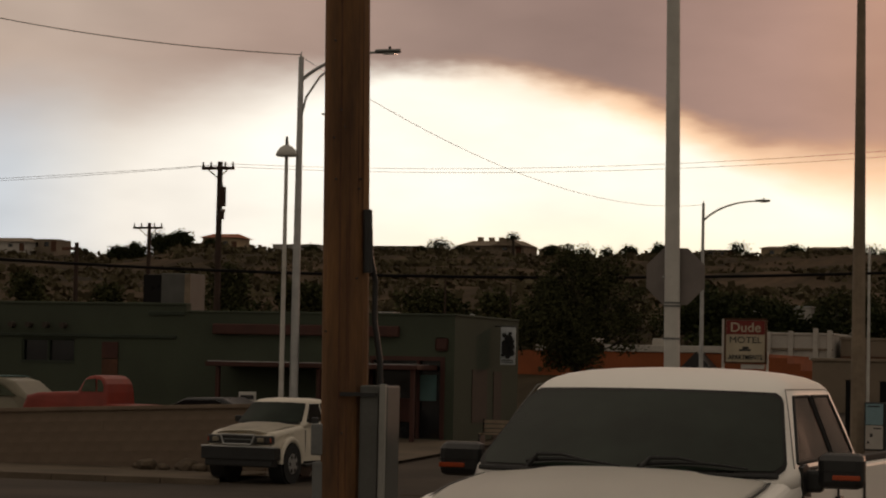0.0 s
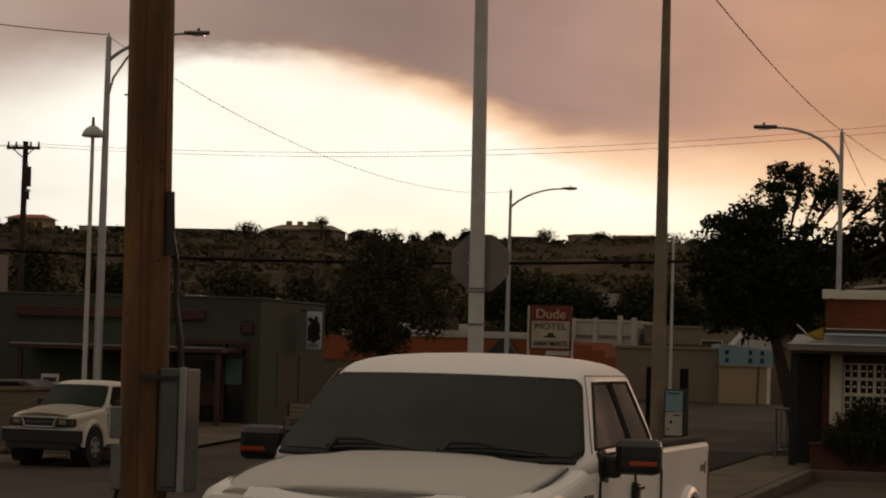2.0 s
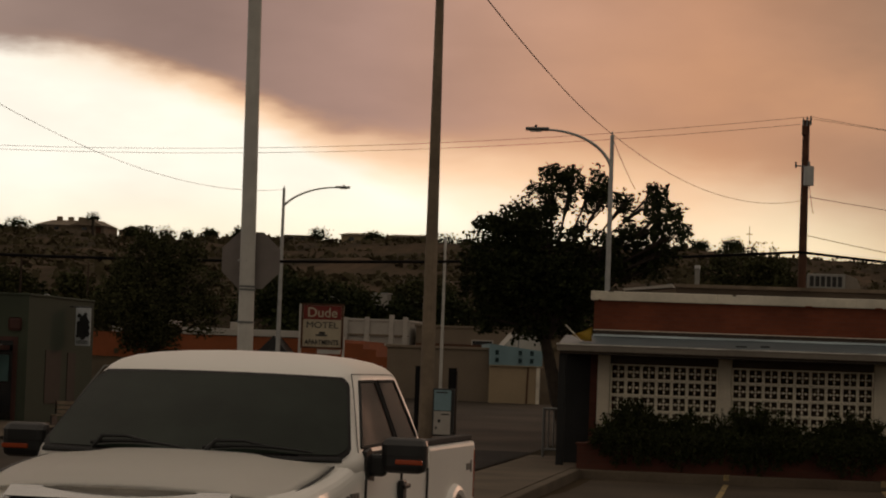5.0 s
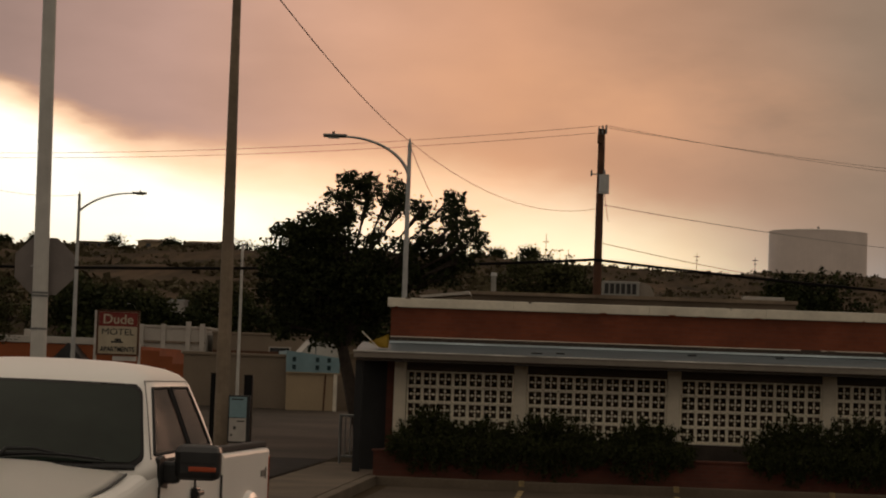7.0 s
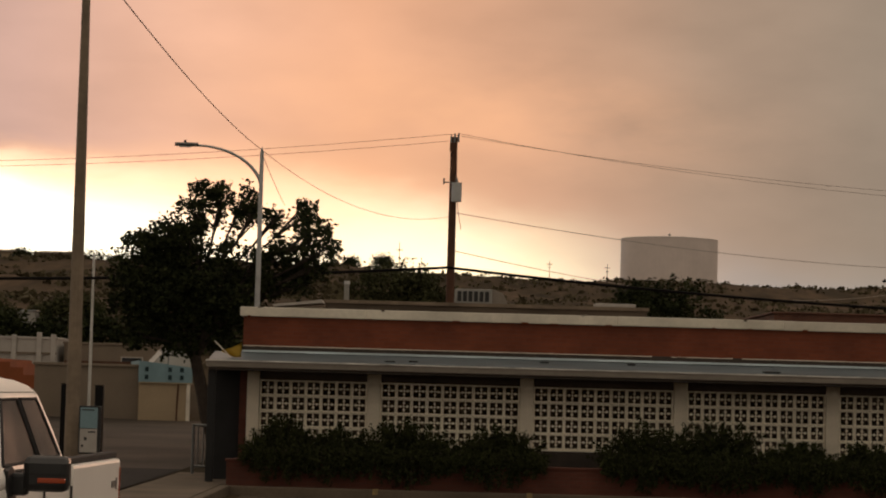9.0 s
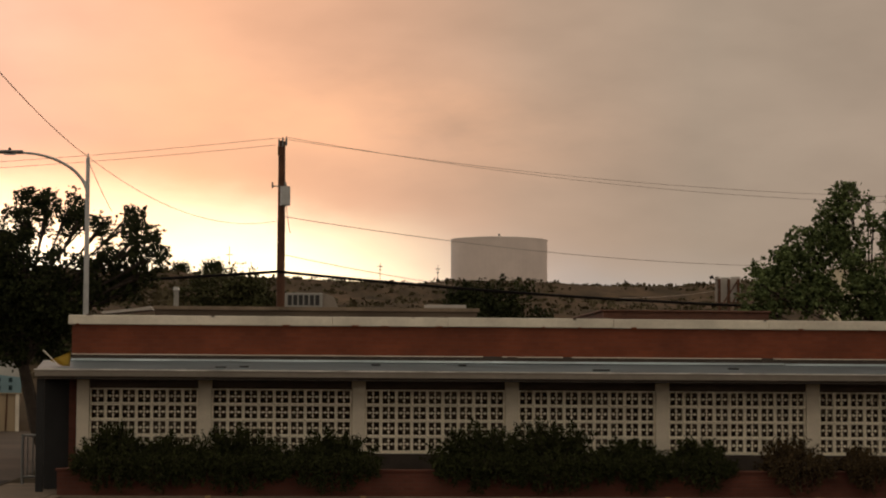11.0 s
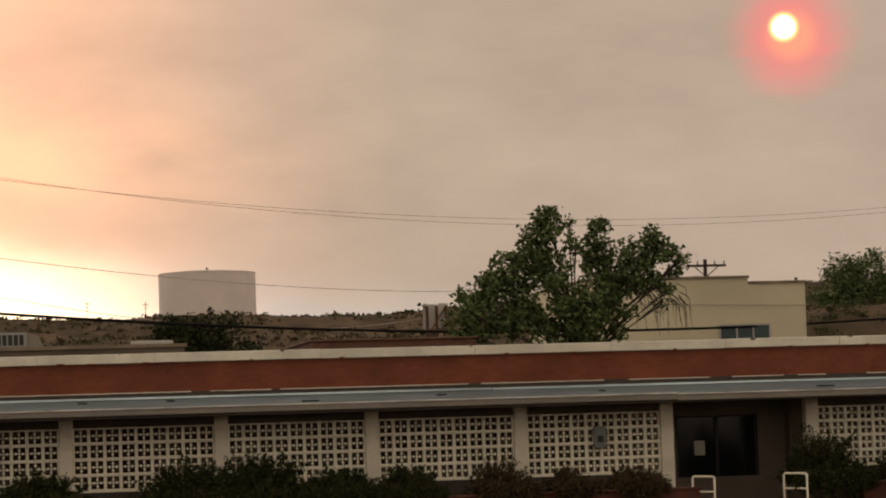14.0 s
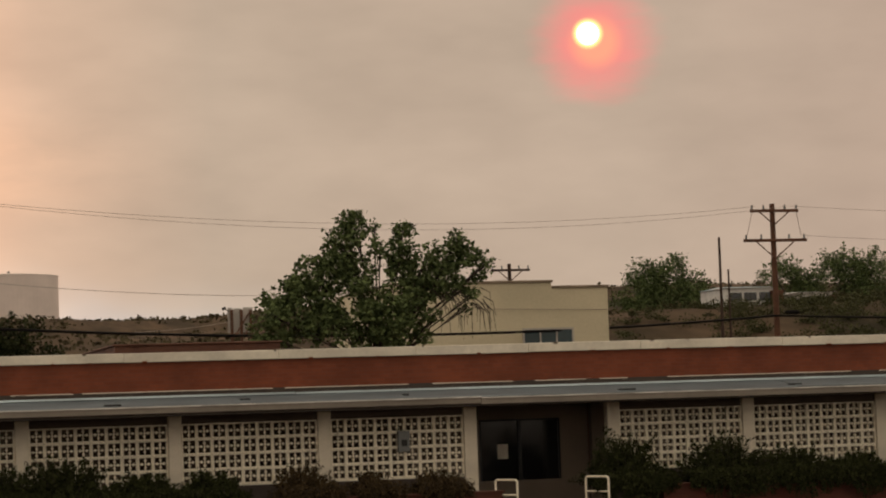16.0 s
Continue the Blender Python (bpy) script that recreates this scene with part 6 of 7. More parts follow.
part("floodlight", rods(((-0.35, -0.5, 9.35 - zb), (0.1, 0.0, 9.2 - zb), 0.03), ((-0.45, -0.55, 9.32 - zb), (-0.28, -0.5, 9.42 - zb), 0.09)), M_BLACK, bb)


def house(label, x, y, z, w, d, h, wall, roof, pitch=0.35, over=0.4, openings=2, group="ridge houses"):
    H = thing("house", label, "house", (x, y, z + (0.5 if y > 300 else 0.2)), group)
    part("wall", boxes((-w / 2, w / 2, -d / 2, d / 2, -2.5, h)), wall, H)
    bm = bmesh.new()
    r = max(0.12, pitch * d / 2)
    loft(bm, [[(-w / 2 - over, -d / 2 - over, h), (w / 2 + over, -d / 2 - over, h), (w / 2 + over, d / 2 + over, h), (-w / 2 - over, d / 2 + over, h)],
              [(-w / 2 + w * 0.12, -0.1, h + r), (w / 2 - w * 0.12, -0.1, h + r), (w / 2 - w * 0.12, 0.1, h + r), (-w / 2 + w * 0.12, 0.1, h + r)]])
    part("roof", bm, roof, H)
    for k in range(openings):
        wx = -w / 2 + w * (k + 0.7) / (openings + 0.4)
        part("window", boxes((wx - 0.4, wx + 0.4, -d / 2 - 0.03, -d / 2 - 0.003, h * 0.4, h * 0.78)), M_DARKGLASS, H)
    part("door", boxes((w * 0.38, w * 0.38 + 0.9, -d / 2 - 0.03, -d / 2 - 0.003, 0, min(2.0, h * 0.85))), M_WOODDARK, H)
    return H


RW, RR = M_TAN, M_WOODGREY
house("pale flat-roofed house standing on the ridge", -187.5, 354, 18.8, 9, 8, 1.5, M_WHITEWALL, RR, 0.2)
house("boxy tan house on the ridge", -182.0, 356.5, 18.9, 4.6, 6, 2.0, M_TAN, M_TAN, 0.02, 0.1)
house("orange-roofed two-storey house on the ridge", -156.3, 368.5, 19.3, 5.8, 6, 2.6, M_SAND, M_ROOFRED, 0.25, 0.5)
house("long low pale house on the ridge", -145, 373, 20.0, 7.5, 6, 1.1, M_WHITEWALL, M_WHITEWALL, 0.05)
house("long low pale house with white roof on the ridge", -130, 378.8, 20.0, 9, 6, 1.2, M_TAN, M_WHITEWALL, 0.05)
house("wide brown bungalow with low roof on the ridge", -114.5, 383.5, 20.3, 11, 8, 1.2, M_WOODGREY, RR, 0.25)
house("low house with pale roof on the ridge", -79.5, 392.5, 20.2, 5, 6, 1.3, M_TAN, M_WHITEWALL, 0.05)
house("tan house among trees on the ridge", -69.6, 394.3, 20.3, 6, 6, 1.6, M_SAND, RR, 0.15)
house("brown house among trees on the ridge", -62, 395.5, 20.3, 7, 6, 1.6, M_WOODGREY, RR, 0.15)
mh = house("white and blue mobile home on the far slope", 57.2, 140, 7.9, 3.3, 4, 1.3, M_POLEWHITE, M_BLUE, 0.08, 0.15, 3, "slope houses")
house("pale mobile home among trees on the far slope", 61.9, 141, 7.7, 2.2, 4, 1.2, M_WHITEWALL, M_GALV, 0.06, 0.15, 2, "slope houses")
bungalow = bpy.data.objects["house.005"]
for cx, ch in ((-3.0, 1.0), (-1.1, 0.9), (0.6, 0.95)):
    part("chimney", boxes((cx - 0.4, cx + 0.4, -0.5, 0.4, 1.6, 2.3 + ch * 0.5), bevel=0.04), M_WOODGREY, bungalow, "squat brown chimney")
bm = bmesh.new()
extrude_outline(bm, [(0.2, 1.2), (5.6, 1.2), (2.9, 2.5)], "y", -4.9, 0.0)
part("front_gable", bm, RR, bungalow, "low front gable")
gab = house("tan gabled house on the ridge", -105.3, 386, 20.0, 4.6, 5, 1.0, M_SAND, RR, 0.1)
bm = bmesh.new()
extrude_outline(bm, [(-2.6, 1.0), (2.6, 1.0), (0.0, 1.9)], "y", -2.9, 2.6)
part("gable_roof", bm, RR, gab)
# small pale sheds and campers at the hill's foot
for sx, sy, sw, sh in ((-46.0, 132.6, 0.8, 0.25), (-44.1, 133.3, 0.7, 0.25), (-26.1, 138.0, 0.9, 0.7), (-23.4, 138.4, 1.4, 1.0), (-20.6, 138.8, 1.6, 0.9), (-21.9, 138.8, 1.0, 0.7), (-33.2, 121.0, 1.4, 0.6)):
    sz = ground_z(sx, sy)
    S = thing("shed", "small pale camper or shed at the foot of the hill", "shed", (sx, sy, sz), "sheds below the hill")
    part("body", boxes((-sw / 2, sw / 2, -0.6, 0.6, -0.5, sh + 0.55), bevel=0.08), M_WHITEWALL, S)
    part("roof", boxes((-sw / 2 - 0.05, sw / 2 + 0.05, -0.65, 0.65, sh + 0.552, sh + 0.62)), M_GALV, S)
    part("window", boxes((-sw * 0.3, sw * 0.1, -0.63, -0.603, sh * 0.5, sh * 0.5 + 0.4)), M_DARKGLASS, S)

# water tank
tank = thing("water_tank", "huge pale cylindrical water tank on the hill", "water tank", (49.1, 528.0, 19.0))
bm = bmesh.new()
ring = 72
loft(bm, [[(r * math.cos(2 * math.pi * k / ring), r * math.sin(2 * math.pi * k / ring), z) for k in range(ring)] for r, z in ((10.45, 0), (10.45, 16.75), (10.5, 16.8), (10.5, 16.95), (10.3, 17.05))])
part("shell", bm, M_TANK, tank, smooth=False)
bm = bmesh.new()
loft(bm, [[(r * math.cos(2 * math.pi * k / ring), r * math.sin(2 * math.pi * k / ring), z) for k in range(ring)] for r, z in ((10.3, 17.0), (6.5, 17.4), (2.5, 17.62), (0.3, 17.7))])
part("roof", bm, M_TANK, tank, smooth=True)
part("vent", rods(((0, 0, 17.6), (0, 0, 18.3), 0.3, 0.2)), M_GREYMETAL, tank)
# antennas on the far ridge
for ax, ay, zt in ((-5.2, 300.3, 20.1), (15.47, 350, 21.0), (23.7, 349.5, 20.7)):
    A = thing("antenna_mast", "thin antenna mast on the ridge", "antenna", (ax, ay, ground_z(ax, ay)), "ridge antennas")
    hh = zt - ground_z(ax, ay)
    part("mast", rods(((0, 0, -0.3), (0, 0, hh), 0.06, 0.04), seg=6), M_BLACK, A)
    part("array", rods(((-0.4, 0, hh * 0.85), (0.4, 0, hh * 0.85), 0.05), ((-0.2, 0, hh * 0.7), (0.2, 0, hh * 0.7), 0.05), seg=6), M_BLACK, A)

# ---- trees and shrubs ----
def leaf_mesh(name, centres, normals_up, size, mat, parent, rng, ratio=0.5, label=""):
    n = len(centres)
    a = rng.normal(size=(n, 3))
    a[:, 2] = a[:, 2] * 0.7 + normals_up
    a /= np.linalg.norm(a, axis=1)[:, None]
    b = np.cross(a, rng.normal(size=(n, 3)))
    b /= np.linalg.norm(b, axis=1)[:, None]
    s = size * rng.uniform(0.6, 1.35, size=(n, 1))
    la, lb = a * s, b * s * ratio
    v = np.stack([centres - la * 0.5, centres + lb * 0.5, centres + la * 0.5, centres - lb * 0.5], 1).reshape(-1, 3)
    f = [(4 * k, 4 * k + 1, 4 * k + 2, 4 * k + 3) for k in range(n)]
    return mesh_from(name, v, f, mat, parent, label)


def lobe_points(lobes, total, rng, clumps=16, spread=0.26):
    """Leaf places: every lobe holds small tight clumps, with gaps between them."""
    weights = np.array([l[3] ** 2 * (l[4] if len(l) > 4 else 1) for l in lobes])
    weights = weights / weights.sum()
    out = []
    for l, w in zip(lobes, weights):
        c, r = np.array(l[:3]), l[3]
        k = max(5, int((clumps * r * r + 6) * (l[4] if len(l) > 4 else 1)))
        d = rng.normal(size=(k, 3))
        d /= np.linalg.norm(d, axis=1)[:, None]
        cc = c + d * r * 1.12 * rng.uniform(0.25, 1.0, size=(k, 1)) ** 0.75 * (1, 1, 0.95)
        n = int(total * w)
        pick = rng.integers(0, k, n)
        shape = rng.uniform(0.5, 1.25, size=(k, 3))[pick]  # every clump is drawn out its own way
        e = np.clip(rng.normal(size=(n, 3)), -1.5, 1.5) * shape * spread * 0.5 * (0.55 + 0.65 * r)
        stray = rng.uniform(size=(n, 1)) < 0.05
        loose = c + np.clip(rng.normal(size=(n, 3)), -1.5, 1.5) * r * 0.62
        out.append(np.where(stray, loose, cc[pick] + e))
        m, twigs = int(n * 0.14), max(4, int(14 * r))  # leafy twigs that break the outline
        d = rng.normal(size=(twigs, 3)) + (0, 0, 0.35)
        d /= np.linalg.norm(d, axis=1)[:, None]
        which, along = rng.integers(0, twigs, m), rng.uniform(0, 1, size=(m, 1))
        reach = rng.uniform(0.18, 0.5, size=(twigs, 1))[which] * min(1.4, 0.6 + 0.5 * r)
        out.append(c + d[which] * (r * 0.85 + along * reach) + rng.normal(size=(m, 3)) * 0.05 * (1.3 - along))
    return np.concatenate(out)


def tree(label, base, fork, lobes, leaves, size, mat, seed, trunk_r=0.2, group="", clumps=16, spread=0.5):
    rng = np.random.default_rng(seed)
    T = thing("tree", label, "tree", (0, 0, 0), group)
    bm = bmesh.new()
    b, f = Vector(base), Vector(fork)
    pts = [b.lerp(f, k / 5) + Vector((0.12 * noise.noise((k * 0.7, seed, 0)), 0.1 * noise.noise((k * 0.7, seed, 5)), 0)) for k in range(6)]
    sweep(bm, pts, [trunk_r * (1.25 - 0.5 * k / 5) for k in range(6)], 9)
    for l in lobes:
        c = Vector(l[:3])
        way = c - pts[-1]
        mid = pts[-1] + Vector((way.x * 0.42, way.y * 0.5, way.z * 0.62)) + Vector((0.2 * noise.noise((c.x, c.z, seed)), 0.1, 0.05))
        low = pts[-1] + Vector((way.x * 0.16, way.y * 0.2, way.z * 0.3))
        sweep(bm, [pts[-1] - Vector((0, 0, 0.1)), low, mid, c], [trunk_r * 0.42, trunk_r * 0.32, trunk_r * 0.2, trunk_r * 0.08], 6)
        for k in range(5):
            d = Vector(rng.normal(size=3)).normalized() * l[3] * 0.85
            sweep(bm, [mid.lerp(c, 0.5), c + d * 0.5 + Vector((0, 0, 0.05)), c + d], [trunk_r * 0.14, trunk_r * 0.09, trunk_r * 0.04], 4)
    part("trunk", bm, M_BARK, T)
    leaf_mesh("crown", lobe_points(lobes, leaves, rng, clumps, spread), 0.15, size, mat, T, rng, 0.6)
    return T


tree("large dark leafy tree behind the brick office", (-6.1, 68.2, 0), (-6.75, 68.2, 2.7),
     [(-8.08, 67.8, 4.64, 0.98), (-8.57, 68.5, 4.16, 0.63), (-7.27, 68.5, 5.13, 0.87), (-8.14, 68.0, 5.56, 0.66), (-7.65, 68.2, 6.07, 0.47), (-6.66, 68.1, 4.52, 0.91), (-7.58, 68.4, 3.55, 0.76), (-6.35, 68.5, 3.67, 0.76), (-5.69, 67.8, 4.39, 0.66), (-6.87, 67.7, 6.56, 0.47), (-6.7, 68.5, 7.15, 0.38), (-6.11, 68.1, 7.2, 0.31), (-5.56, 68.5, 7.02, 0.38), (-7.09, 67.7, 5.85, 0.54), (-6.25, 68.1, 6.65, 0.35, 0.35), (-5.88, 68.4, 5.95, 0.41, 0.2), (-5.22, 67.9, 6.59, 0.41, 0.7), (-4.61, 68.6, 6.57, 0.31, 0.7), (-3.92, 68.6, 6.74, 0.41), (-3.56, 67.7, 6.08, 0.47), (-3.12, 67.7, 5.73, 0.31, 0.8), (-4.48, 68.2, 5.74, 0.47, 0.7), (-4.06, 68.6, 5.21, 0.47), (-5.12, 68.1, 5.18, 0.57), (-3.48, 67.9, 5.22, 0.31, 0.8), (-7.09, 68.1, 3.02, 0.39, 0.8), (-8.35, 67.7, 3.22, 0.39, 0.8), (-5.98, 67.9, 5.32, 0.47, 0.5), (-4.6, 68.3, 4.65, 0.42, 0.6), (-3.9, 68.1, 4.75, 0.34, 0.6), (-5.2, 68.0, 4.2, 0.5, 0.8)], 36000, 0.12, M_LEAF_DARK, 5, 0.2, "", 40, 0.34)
roof_tree = tree("leafy green tree standing behind the office roof", (18.4, 73.2, 0), (18.2, 73.2, 2.6),
     [(17.38, 73.3, 8.01, 0.46), (17.12, 73.4, 7.4, 0.49), (16.85, 73.5, 6.79, 0.55), (16.06, 73.6, 6.61, 0.43), (15.54, 73.4, 6.01, 0.58), (14.84, 73.6, 5.74, 0.43), (14.66, 72.7, 5.23, 0.33), (15.45, 73.2, 5.06, 0.68), (16.41, 73.6, 5.76, 0.61), (16.58, 73.3, 4.9, 0.68), (17.46, 73.6, 6.63, 0.61), (17.81, 72.8, 5.77, 0.68), (17.63, 73.2, 4.91, 0.68), (18.88, 72.9, 7.59, 0.37), (18.7, 73.2, 6.98, 0.49), (19.05, 73.3, 6.38, 0.58), (19.58, 72.7, 6.99, 0.37), (20.64, 72.9, 7.44, 0.33), (20.46, 73.0, 6.91, 0.46), (21.17, 73.6, 7.1, 0.3), (21.35, 73.5, 6.49, 0.24, 0.8), (20.1, 72.9, 6.31, 0.49), (20.9, 73.5, 6.05, 0.3, 0.8), (19.04, 72.8, 5.43, 0.58), (19.57, 73.3, 5.95, 0.43, 0.8), (19.74, 72.8, 5.09, 0.21, 0.3), (18.51, 72.7, 4.91, 0.61), (18.09, 73.6, 7.98, 0.18, 0.6), (18.08, 72.9, 7.29, 0.27, 0.5), (21.08, 73.2, 5.79, 0.21, 0.6), (20.81, 73.2, 5.36, 0.17, 0.5), (21.56, 73.2, 6.75, 0.18, 0.8), (14.31, 73.2, 4.71, 0.33), (14.66, 73.2, 4.46, 0.33), (18.33, 73.2, 4.48, 0.46), (19.39, 73.2, 4.57, 0.33, 0.8)], 21000, 0.145, M_LEAF, 8, 0.13, "", 24, 0.36)
tree("dark shade tree in front of the orange shop row", (-19.1, 72.8, 0), (-19.2, 72.8, 1.9),
     [(-19.41, 72.7, 4.8, 0.77), (-20.29, 72.8, 3.58, 0.71), (-19.21, 72.5, 3.42, 0.94), (-18.49, 72.5, 4.64, 0.64), (-18.18, 72.5, 3.69, 0.71), (-19.73, 72.8, 2.55, 0.61), (-18.84, 72.6, 2.53, 0.54), (-17.42, 72.3, 4.13, 0.44, 0.35), (-17.26, 73.1, 3.28, 0.44, 0.35), (-17.69, 72.9, 2.84, 0.4, 0.4), (-20.78, 72.9, 2.88, 0.37, 0.7), (-18.0, 72.5, 4.99, 0.4, 0.5), (-20.22, 73.3, 4.54, 0.5, 0.8)], 24000, 0.1, M_LEAF_OLIVE, 12, 0.12, "", 30, 0.42)
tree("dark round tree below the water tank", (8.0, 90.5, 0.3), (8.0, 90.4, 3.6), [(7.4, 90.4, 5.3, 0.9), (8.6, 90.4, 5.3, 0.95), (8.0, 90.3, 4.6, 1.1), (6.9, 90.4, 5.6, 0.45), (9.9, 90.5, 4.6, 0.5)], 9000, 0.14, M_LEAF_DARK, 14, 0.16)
tree("olive-green trees behind the utility pole", (-2.2, 110, 1.3), (-2.2, 110, 4.5), [(-3.4, 110, 6.2, 0.9), (-2.2, 110.2, 6.7, 1.0), (-0.9, 110.1, 6.3, 0.95), (0.1, 110.2, 5.9, 0.7), (-2.0, 110, 5.3, 1.3)], 9000, 0.16, M_LEAF_OLIVE, 15, 0.15)
tree("green trees on the slope past the yellow building", (55.8, 150, 4.8), (56, 150, 8.0), [(54.9, 150, 10.6, 1.2), (56.6, 150, 10.9, 1.3), (58.3, 150.2, 10.3, 1.0, 0.6), (56, 150, 9.3, 1.5), (53.2, 150, 9.3, 0.7, 0.6), (59.3, 150, 9.6, 0.8, 0.5), (54.4, 150, 8.7, 1.1), (57.8, 150, 8.8, 1.2)], 19000, 0.16, M_LEAF, 16, 0.2)
tree("dark trees on the slope behind the utility pole", (65.5, 151, 5), (65.5, 151, 8.0), [(64.3, 151, 10.9, 0.9), (65.6, 151, 11.3, 0.8), (68.3, 151, 11.2, 1.0), (69.6, 151, 11.6, 1.1), (71.6, 151, 11.2, 1.3), (70.4, 151, 10.3, 1.4), (66.8, 151, 10.2, 0.9), (66.5, 151, 9.3, 1.6), (70.5, 151, 9.0, 1.7)], 20000, 0.16, M_LEAF, 17, 0.2)
tree("broad green bushes on the near slope", (63, 141, 5), (63, 141, 6.0), [(61.0, 137.0, 7.4, 0.9), (63.0, 137, 7.6, 1.1), (65.5, 137, 7.7, 1.2), (68, 137, 7.6, 1.3), (58.6, 136.8, 7.1, 0.8), (70.5, 137, 7.6, 1.3)], 14000, 0.2, M_LEAF_OLIVE, 18, 0.15)
# bare twigs hanging from the roof tree
rng = np.random.default_rng(61)
bm = bmesh.new()
for k in range(26):
    p = Vector((19.6 + 1.7 * rng.uniform(), 72.6 + 0.3 * rng.normal(), 5.5 + 0.5 * rng.uniform()))
    q = p + Vector((0.5 * rng.uniform(0.2, 1.0), 0.1 * rng.normal(), -rng.uniform(0.5, 1.3)))
    sweep(bm, [p, p.lerp(q, 0.4) + Vector((0.15, 0, 0.08)), q], [0.018, 0.012, 0.006], 4)
tagged(part("twig", bm, M_BARK, roof_tree, "bare drooping twigs"), kind="stuff")
# row of trees along the foot of the hill
random.seed(31)
for k, (hx, hy, hs) in enumerate(((-28.6, 132, 1.6), (-27.0, 132.6, 1.7), (-25.2, 133, 1.5), (-23.3, 133.4, 1.2), (-21.4, 133.6, 1.1), (-18.5, 134, 1.3), (-16, 134.3, 1.2), (-34, 126, 1.8), (-36.5, 125, 1.6), (-39, 124, 1.5), (-45.6, 111.3, 1.7), (-44, 112, 1.4),
                                (-47.8, 110.4, 1.5), (-50.5, 108, 1.4), (-41.5, 114, 1.2), (-30.5, 117, 1.4), (-24.5, 119, 1.2), (-55, 112, 1.5), (-58, 110, 1.2), (-12.5, 136, 1.4), (-9.0, 138, 1.4), (-5.5, 139, 1.3), (26.0, 128, 1.3), (32.5, 130, 1.2))):
    z = ground_z(hx, hy)
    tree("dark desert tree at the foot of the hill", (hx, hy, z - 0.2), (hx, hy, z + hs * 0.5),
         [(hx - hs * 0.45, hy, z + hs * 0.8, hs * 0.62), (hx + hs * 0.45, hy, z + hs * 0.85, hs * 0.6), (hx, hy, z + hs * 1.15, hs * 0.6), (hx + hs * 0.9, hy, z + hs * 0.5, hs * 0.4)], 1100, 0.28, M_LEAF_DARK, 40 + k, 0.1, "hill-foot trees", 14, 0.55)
for k, (hx, top, hw) in enumerate(((-51.3, 6.61, 0.8), (-49.9, 6.24, 0.8), (-47.7, 6.75, 0.94), (-46.3, 6.12, 0.67), (-44.6, 6.0, 0.54), (-59.2, 6.31, 0.8), (-57.1, 6.03, 0.67), (-38.2, 5.86, 1.07), (-37.0, 5.64, 0.67), (-35.5, 5.8, 0.8), (-23.8, 6.1, 0.94), (-22.8, 5.79, 0.8), (-21.4, 5.66, 0.94), (-20.1, 5.41, 0.67), (-19.0, 5.56, 0.8), (-17.9, 5.83, 0.8), (-16.4, 5.85, 0.8))):
    far = 1.19 if hx > -30 else 1.0  # those by the white buildings stand behind them
    hx, top, hw = hx * far, 1.9 + (top - 1.9) * far, hw * far
    hy = 116 * far + 3 * math.sin(k * 2.3)
    z = ground_z(hx, hy)
    tree("tall dark desert tree at the foot of the hill", (hx, hy, z - 0.2), (hx, hy, z + (top - z) * 0.45),
         [(hx, hy, top - hw * 0.45, hw * 0.5), (hx - hw * 0.55, hy, top - hw * 0.8, hw * 0.55), (hx + hw * 0.55, hy, top - hw * 0.85, hw * 0.55), (hx, hy, top - hw * 1.3, hw * 0.8), (hx + hw * 0.3, hy + 0.3, top - hw * 2.0, hw * 0.8)],
         2600, 0.2, M_LEAF_OLIVE, 140 + k, 0.1, "hill-foot trees", 20, 0.55)
# trees standing on the ridge
for k, (hx, hy, hs) in enumerate(((-163.2, 343, 2.1), (-161, 344, 2.4), (-157.3, 346, 3.0), (-155.2, 348, 2.6), (-150.5, 349, 1.2), (-120.6, 371, 2.6), (-117.5, 372, 1.6), (-140, 365, 1.4), (-123.5, 371, 1.3), (-98.2, 378, 2.2), (-95, 379, 1.6), (-91.5, 379.5, 1.5), (-104, 378, 1.6),
                                (-87, 381, 1.5), (-74.6, 383, 2.2), (-66, 385, 1.9), (-54.7, 386.5, 2.4), (-51.5, 387, 1.8), (-47, 387, 1.8), (-57.5, 386, 1.7), (-9.0, 380, 2.2), (-14, 380, 1.8))):
    z = ground_z(hx, hy)
    thin = 0.45 if k in (9, 10, 14, 16) else 1.0
    tree("small tree silhouetted on the ridge", (hx, hy, z - 0.3), (hx, hy, z + hs * 0.4),
         [(hx - hs * 0.35, hy, z + hs * 0.6, hs * 0.42), (hx + hs * 0.35, hy, z + hs * 0.55, hs * 0.42), (hx, hy, z + hs * 0.75, hs * 0.4), (hx, hy, z + hs * 0.3, hs * 0.5)], int((4500 if k < 5 else 1500) * thin), 0.34, M_LEAF_DARK, 80 + k, 0.09, "ridge trees", 14, 0.9)
# fan palm on the ridge
palm = thing("palm_tree", "fan palm beside the bungalow on the ridge", "palm tree", (-109.4, 374.7, ground_z(-109.4, 374.7)))
part("trunk", rods(((0, 0, -0.3), (0, 0, 3.5), 0.3, 0.22), seg=8), M_BARK, palm)
rng = np.random.default_rng(3)
d = rng.normal(size=(420, 3))
d[:, 2] = np.abs(d[:, 2]) * 0.8 - 0.25
d /= np.linalg.norm(d, axis=1)[:, None]
leaf_mesh("crown", np.array((0, 0, 3.6)) + d * rng.uniform(0.3, 1.25, (420, 1)), 0, 0.5, M_LEAF_DARK, palm, rng, 0.2)


